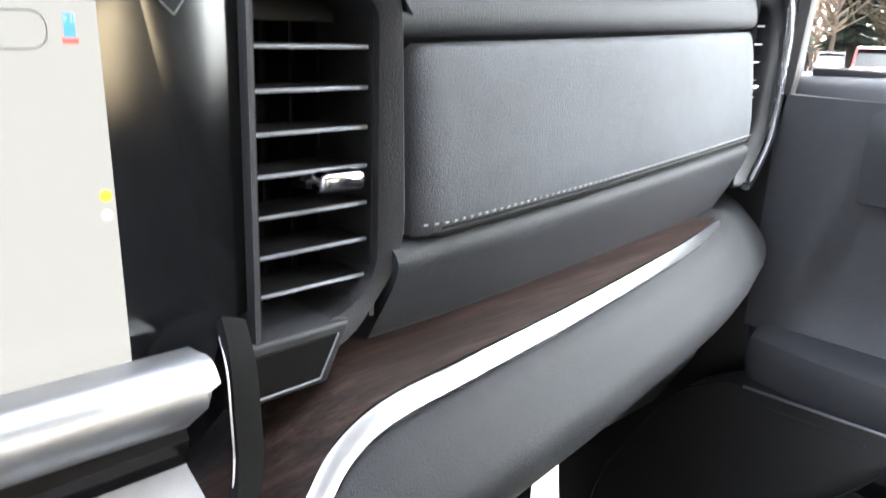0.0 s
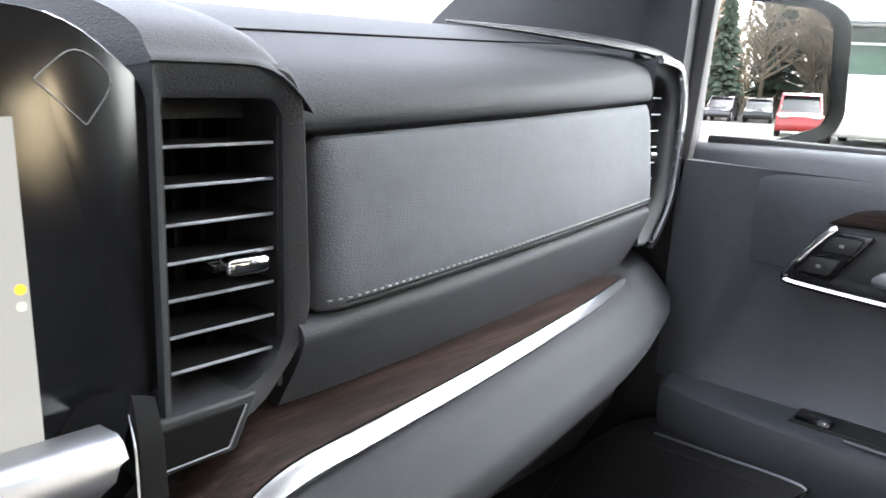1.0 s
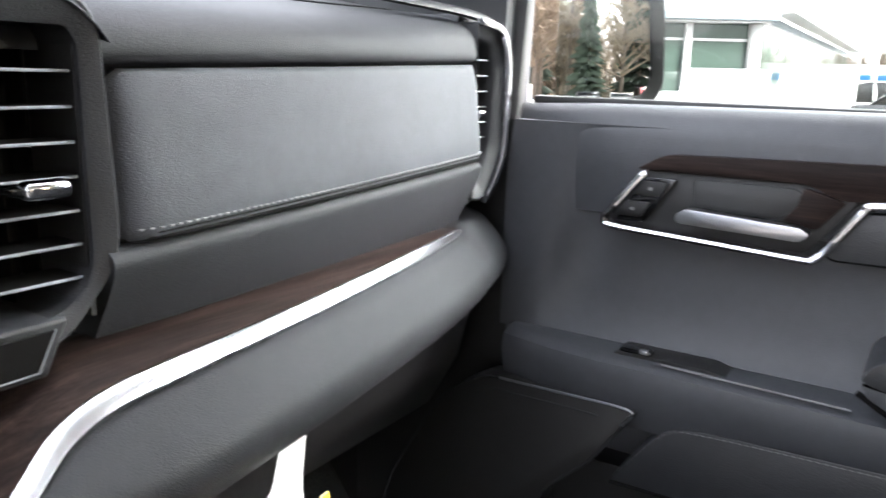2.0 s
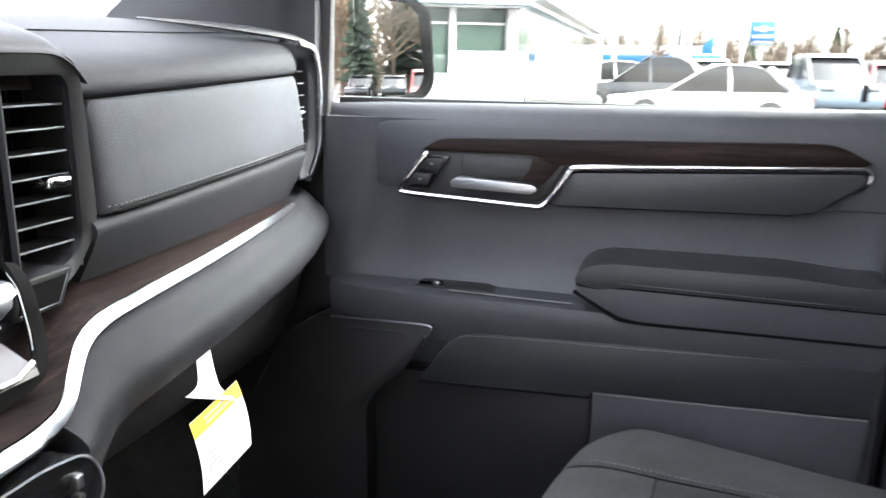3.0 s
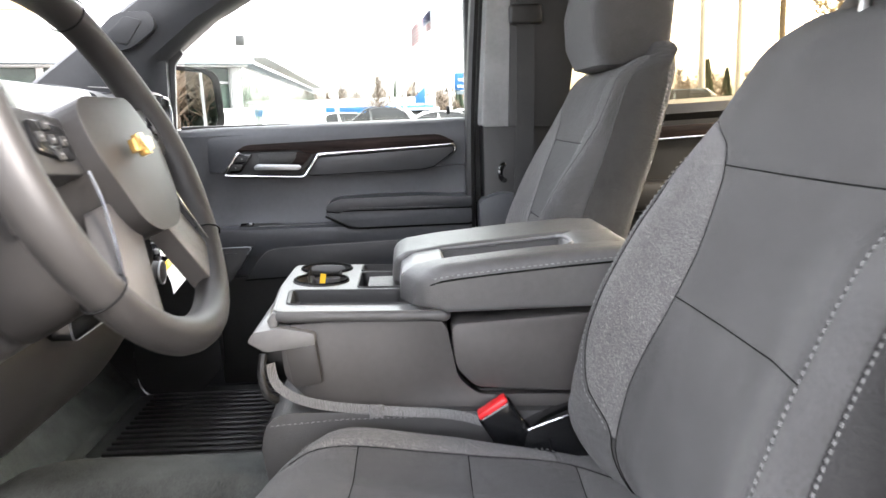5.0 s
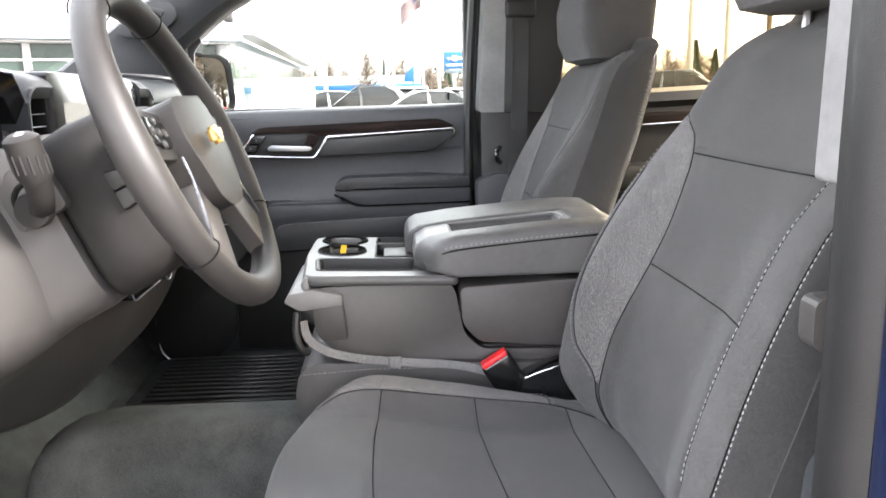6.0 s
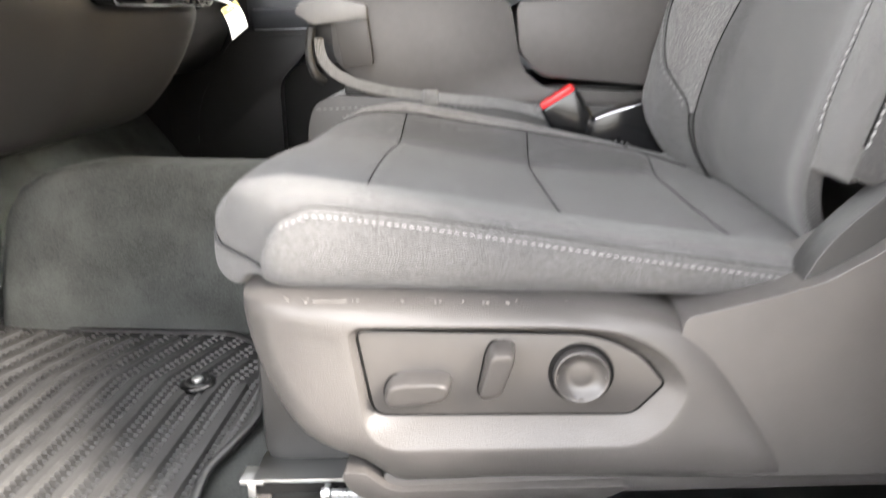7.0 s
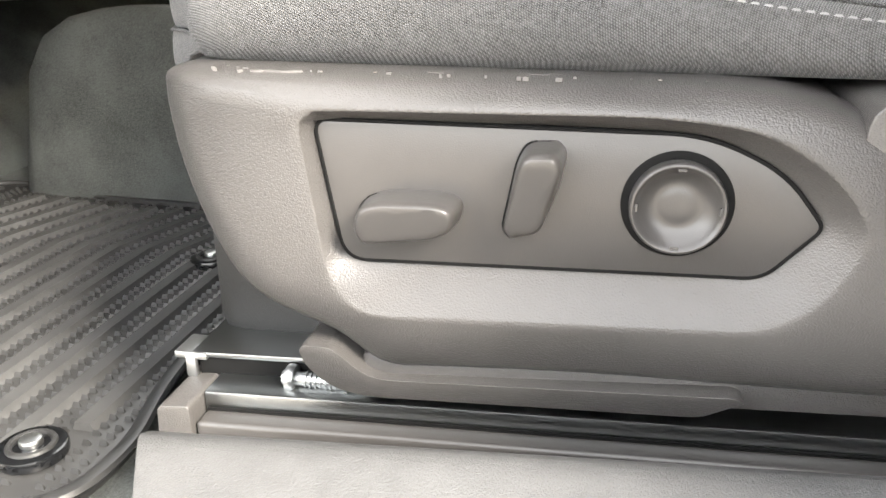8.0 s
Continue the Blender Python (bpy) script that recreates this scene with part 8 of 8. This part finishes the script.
van((21.0, 4.6), -172, "plain white panel van parked before the showroom")
van((24.5, 2.9), -176, "plain white panel van parked beside the showroom front")
car("white_car", (19.0, -1.07), 87, M_WHITEP, "white saloon parked side-on in the lot", 0.0, 4.4)
car("dark_car", (23.2, 0.55), 84, M_CARD, "black hatchback parked behind a white car", 0.5, 4.2)
car("grey_suv", (26.5, -4.85), 186, M_CARB, "blue-grey sport-utility parked in a row", 1.0, 4.7)
car("red_car", (27.5, -7.0), 172, M_CARR, "red car parked at the end of a row", 0.4)
car("white_car", (27.5, 2.2), 95, M_WHITEP, "white saloon further along the row", 0.2)
car("red_pickup", (4.6, -35.5), 95, M_CARR, "red pickup parked behind", 1.0, 5.0)
car("dark_car", (10.4, -56.5), 95, M_CARD, "dark car parked behind", 0.5)
car("dark_car", (1.6, -55.5), 100, M_CARD, "dark car parked behind", 0.6)
for i, (mx, paint) in enumerate(((-3.2, M_CARB), (4.0, M_CARD), (13.2, M_CARR), (16.0, M_CARD), (19.0, M_CARB))):
    car("row_car", (mx, -56.2 + (i % 2) * 0.6), 92 + 3 * i, paint, "car parked in the row before the woods", 0.5 * (i % 3))
car("grey_suv", (19.0, -8.3), 250, M_CARB, "grey sport-utility seen through the tinted glass", 1.0, 5.0)
for i in range(8):
    car("row_car", (31 + (i % 2) * 3, -12 + i * 2.1), 175 + (i * 37) % 20, (M_WHITEP, M_CARD, M_CARB)[i % 3], "car in the far row of the lot", 0.3 * (i % 3))


def pole(x, y, h, lamp=True):
    p = thing("light_pole", (x, y, GZ), "pale lamp post standing in the lot", "lamp post", "lamp posts")
    part("shaft", sweep([(x, y, GZ), (x, y, GZ + h)], lambda t: lerp(0.11, 0.07, t), None, (0, 1, 0), 10), M_POLE, p)
    part("base", disc((x, y, GZ + 0.3), 0.3, 0.6, "z", 16, 0.03), M_WALL, p)
    if lamp:
        part("lamp_head", rbox((x, y + 0.2, GZ + h), (0.25, 0.5, 0.1), 0.03), M_STEEL, p)
    return p


for x, y, h, lamp in ((42, -0.76, 4.6, True), (44, -0.05, 4.0, False), (43, -0.38, 3.9, False), (44, -3.4, 3.6, False), (44, -5.7, 3.6, False), (46, -7.6, 3.7, False), (48, -9.5, 3.8, False), (30, 2.0, 3.0, False), (22, -9.6, 6.5, False), (24, -11.6, 7.5, True), (9.4, -50, 12.5, False), (12.2, -52, 11.5, False)):
    pole(x, y, h, lamp)
wire = solid("overhead_wire", merge(sweep([(26, 14, 4.6), (26, 0, 4.15), (26, -20, 4.5)], 0.012), sweep([(28, -4, 4.5), (28, -14, 4.2), (28, -24, 4.6)], 0.014)), M_CARG, "thin overhead wires across the lot", "wire")
wp = thing("utility_pole", (24, -13.0, GZ), "thin wooden utility pole behind the lot", "utility pole")
part("shaft", sweep([(24, -13.0, GZ), (24, -13.0, 4.6)], 0.10), M_BARK, wp)
part("cross_arm", rbox((24, -13.0, 4.2), (0.1, 1.3, 0.1), 0.01), M_BARK, wp)
fl = thing("flag", (42, -2.4, GZ), "striped red, white and blue flag on a tall pole", "flag")
part("flag_pole", sweep([(42, -2.4, GZ), (42, -2.4, 6.5)], 0.06), M_POLE, fl)


def flag_pt(u, v):
    # droops away from the pole
    return V((42 + 0.15 * math.sin(u * 7), -2.4 + 1.15 * u, 6.25 - 1.05 * v - 1.05 * u ** 1.2 + 0.06 * math.sin(u * 9)))


def flag_piece(u0, u1, v0, v1):
    rows = []
    for i in range(9):
        u = lerp(u0, u1, i / 8)
        rows.append([flag_pt(u, v0), flag_pt(u, v1), flag_pt(u, v1) + V((0.01, 0, 0)), flag_pt(u, v0) + V((0.01, 0, 0))])
    return loft(rows)


for i in range(13):
    part("stripe", flag_piece(0.42 if i < 7 else 0.0, 1.0, i / 13, (i + 1) / 13), M_FLAGRED if i % 2 == 0 else M_FLAGWHITE, fl)
part("canton", flag_piece(0.0, 0.42, 0.0, 7 / 13), M_FLAGBLUE, fl, "blue canton")
sg = thing("dealer_sign", (42, -4.55, GZ), "blue roadside sign with white shapes on a post", "sign")
SY, SZ = -4.13, 2.40
part("post", rbox((42.1, SY, (GZ + 1.7) / 2), (0.2, 0.14, 1.7 - GZ), 0.02), M_STEEL, sg)
part("board", rbox((42, SY, SZ), (0.3, 1.18, 0.92), 0.04), M_SIGN, sg)
part("emblem", prism(rounded([(SY - 0.42, SZ + 0.16), (SY - 0.14, SZ + 0.16), (SY - 0.14, SZ + 0.24), (SY + 0.12, SZ + 0.24), (SY + 0.12, SZ + 0.16), (SY + 0.42, SZ + 0.16), (SY + 0.36, SZ + 0.02), (SY + 0.12, SZ + 0.02), (SY + 0.12, SZ - 0.05), (SY - 0.14, SZ - 0.05), (SY - 0.14, SZ + 0.02), (SY - 0.46, SZ + 0.02)], 0.01, 2), "x", 41.80, 41.84, 0.005), M_WHITEP, sg)
part("word_bar", rbox((41.83, SY, SZ - 0.26), (0.05, 0.9, 0.13), 0.01), M_WHITEP, sg)
part("lower_board", rbox((42, SY, SZ - 0.60), (0.25, 1.0, 0.18), 0.02), M_FASCIA, sg)
solid("far_shed", rbox((64, 3, 0.7), (8, 12, 2.7), 0.05), M_WALL, "long low white building across the road", "building")
solid("far_shed_band", rbox((59.9, 3, 1.15), (0.2, 12.1, 0.5), 0.02), M_SIGN, "blue band on the far white building", "building")
tent = thing("blue_awning", (42, -1.65, GZ), "blue canopy at the roadside", "canopy")
part("canopy", prism([(-1.35, 1.3), (-1.35, 1.65), (-1.9, 2.2), (-1.9, 1.3)], "x", 42, 42.3, 0.01), M_SIGN, tent)
part("post", rbox((42.1, -1.85, (GZ + 1.3) / 2), (0.1, 0.08, 1.3 - GZ), 0), M_SIGN, tent)


def bare_tree(x, y, h, seed, fir=False):
    r = random.Random(seed)
    t = thing("fir_tree" if fir else "bare_tree", (x, y, GZ), "dark green fir with drooping branches" if fir else "leafless brown tree with fine twigs", "tree", "trees")
    part("trunk", sweep(smooth_path([(x, y, GZ), (x + r.uniform(-.2, .2), y + r.uniform(-.2, .2), GZ + h * 0.5), (x, y, GZ + h)], 4), lambda s: lerp(0.03 * h * 0.6, 0.02, s), None, (0, 1, 0), 7), M_BARK, t)
    bm = bmesh.new()

    def stick(a, b, w):
        d = (b - a).normalized()
        s = d.cross(V((0.3, 0.2, 1))).normalized() * w
        q = s.cross(d)
        va = [bm.verts.new(a + s), bm.verts.new(a - s * 0.5 + q), bm.verts.new(a - s * 0.5 - q)]
        e = bm.verts.new(b)
        for i in range(3):
            bm.faces.new((va[i], va[(i + 1) % 3], e))
    if fir:
        for k in range(420):
            f = r.random() ** 0.8
            z = GZ + h * (0.12 + 0.88 * f)
            a = r.uniform(0, 6.283)
            rad = (1 - f) * h * 0.17 * r.uniform(0.55, 1.15) + 0.15
            base = V((x, y, z))
            tip = base + V((math.cos(a) * rad, math.sin(a) * rad, -0.25 * rad))
            d = tip - base
            s = V((-d.y, d.x, 0)).normalized() * rad * 0.22
            m_ = base.lerp(tip, 0.6)
            vs = [bm.verts.new(p) for p in (base + V((0, 0, 0.1)), m_ + s + V((0, 0, -0.15)), tip, m_ - s + V((0, 0, -0.15)), m_ + V((0, 0, 0.22)))]
            for a_, b_ in ((0, 1), (1, 2), (2, 3), (3, 0)):
                bm.faces.new((vs[a_], vs[b_], vs[4]))
    else:
        for k in range(70):
            f = r.uniform(0.25, 1.0)
            base = V((x, y, GZ + h * f * 0.9))
            a, el = r.uniform(0, 6.283), r.uniform(0.4, 1.1)
            ln = h * 0.32 * (1.15 - f) + 0.3
            tip = base + V((math.cos(a) * math.cos(el), math.sin(a) * math.cos(el), math.sin(el))) * ln
            stick(base, tip, 0.008 * h)
            for q in range(7):
                c = base.lerp(tip, r.uniform(0.3, 1.0))
                stick(c, c + V((r.uniform(-1, 1), r.uniform(-1, 1), r.uniform(0.0, 1))) * ln * 0.4, 0.0034 * h)
    part("crown", bm, M_FIR if fir else (M_TWIG if x > 30 else M_TWIGHAZE), t, weld=False)
    return t


rt = random.Random(11)
# woods reflected in the mirror, behind the truck
for i in range(62):
    bare_tree(rt.uniform(-9, 24), rt.uniform(-80, -60), rt.uniform(10, 16), i, fir=(i % 6 == 0))
# far belt of trees across the road
for i in range(44):
    bare_tree(rt.uniform(62, 74) + (8 if -4 < 24 - i * 1.5 < 10 else 0), 24 - i * 1.5 + rt.uniform(-1, 1), rt.uniform(3.4, 5.0), 100 + i, fir=(i % 4 == 0))
for i in range(22):
    bare_tree(rt.uniform(34, 44), -14 - i * 1.5 + rt.uniform(-1, 1), rt.uniform(2.6, 3.8), 200 + i, fir=(i % 2 == 0))
bare_tree(58, 1.2, 4.6, 77), bare_tree(20, -12.6, 5.2, 78)


# belts of leafless woods: low along the horizon, tall behind the lot
def far_woods(x0, x1, y0, y1, low, high, count, wide, seed, twig, label):
    r = random.Random(seed)
    verts, faces = [], []
    for k in range(count):
        x, y = r.uniform(x0, x1), r.uniform(y0, y1)
        h = r.uniform(low, high) * (0.82 + 0.18 * math.sin(y * 0.35 + x * 0.21))
        spread = 0.16 * h
        for j in range(30):
            f = r.uniform(0.0, 0.95)
            base = V((x + r.uniform(-0.5, 0.5) * spread, y + r.uniform(-0.5, 0.5) * spread, GZ + h * f * 0.8))
            tip = base + V((r.uniform(-1, 1) * spread, r.uniform(-1, 1) * spread, r.uniform(0.05, 0.25) * h))
            s_ = V((r.uniform(-1, 1), r.uniform(-1, 1), 0.1)).normalized() * wide
            q = V((-s_.y, s_.x, 0.02))
            n = len(verts)
            verts += [base + s_, base - s_ * 0.5 + q, base - s_ * 0.5 - q, tip]
            faces += [(n, n + 1, n + 3), (n + 1, n + 2, n + 3), (n + 2, n, n + 3)]
    me = bpy.data.meshes.new("far_woods")
    me.from_pydata(verts, [], faces)
    me.materials.append(twig)
    return tagged(new("far_woods", me), label, "woods", "", "stuff")


far_woods(66, 92, -40, 22, 2.6, 4.9, 330, 0.13, 31, M_TWIG, "low belt of leafless brown woods on the horizon")
far_woods(-16, 42, -96, -68, 9.0, 15.0, 260, 0.12, 32, M_TWIGHAZE, "tall belt of leafless brown woods behind the lot")
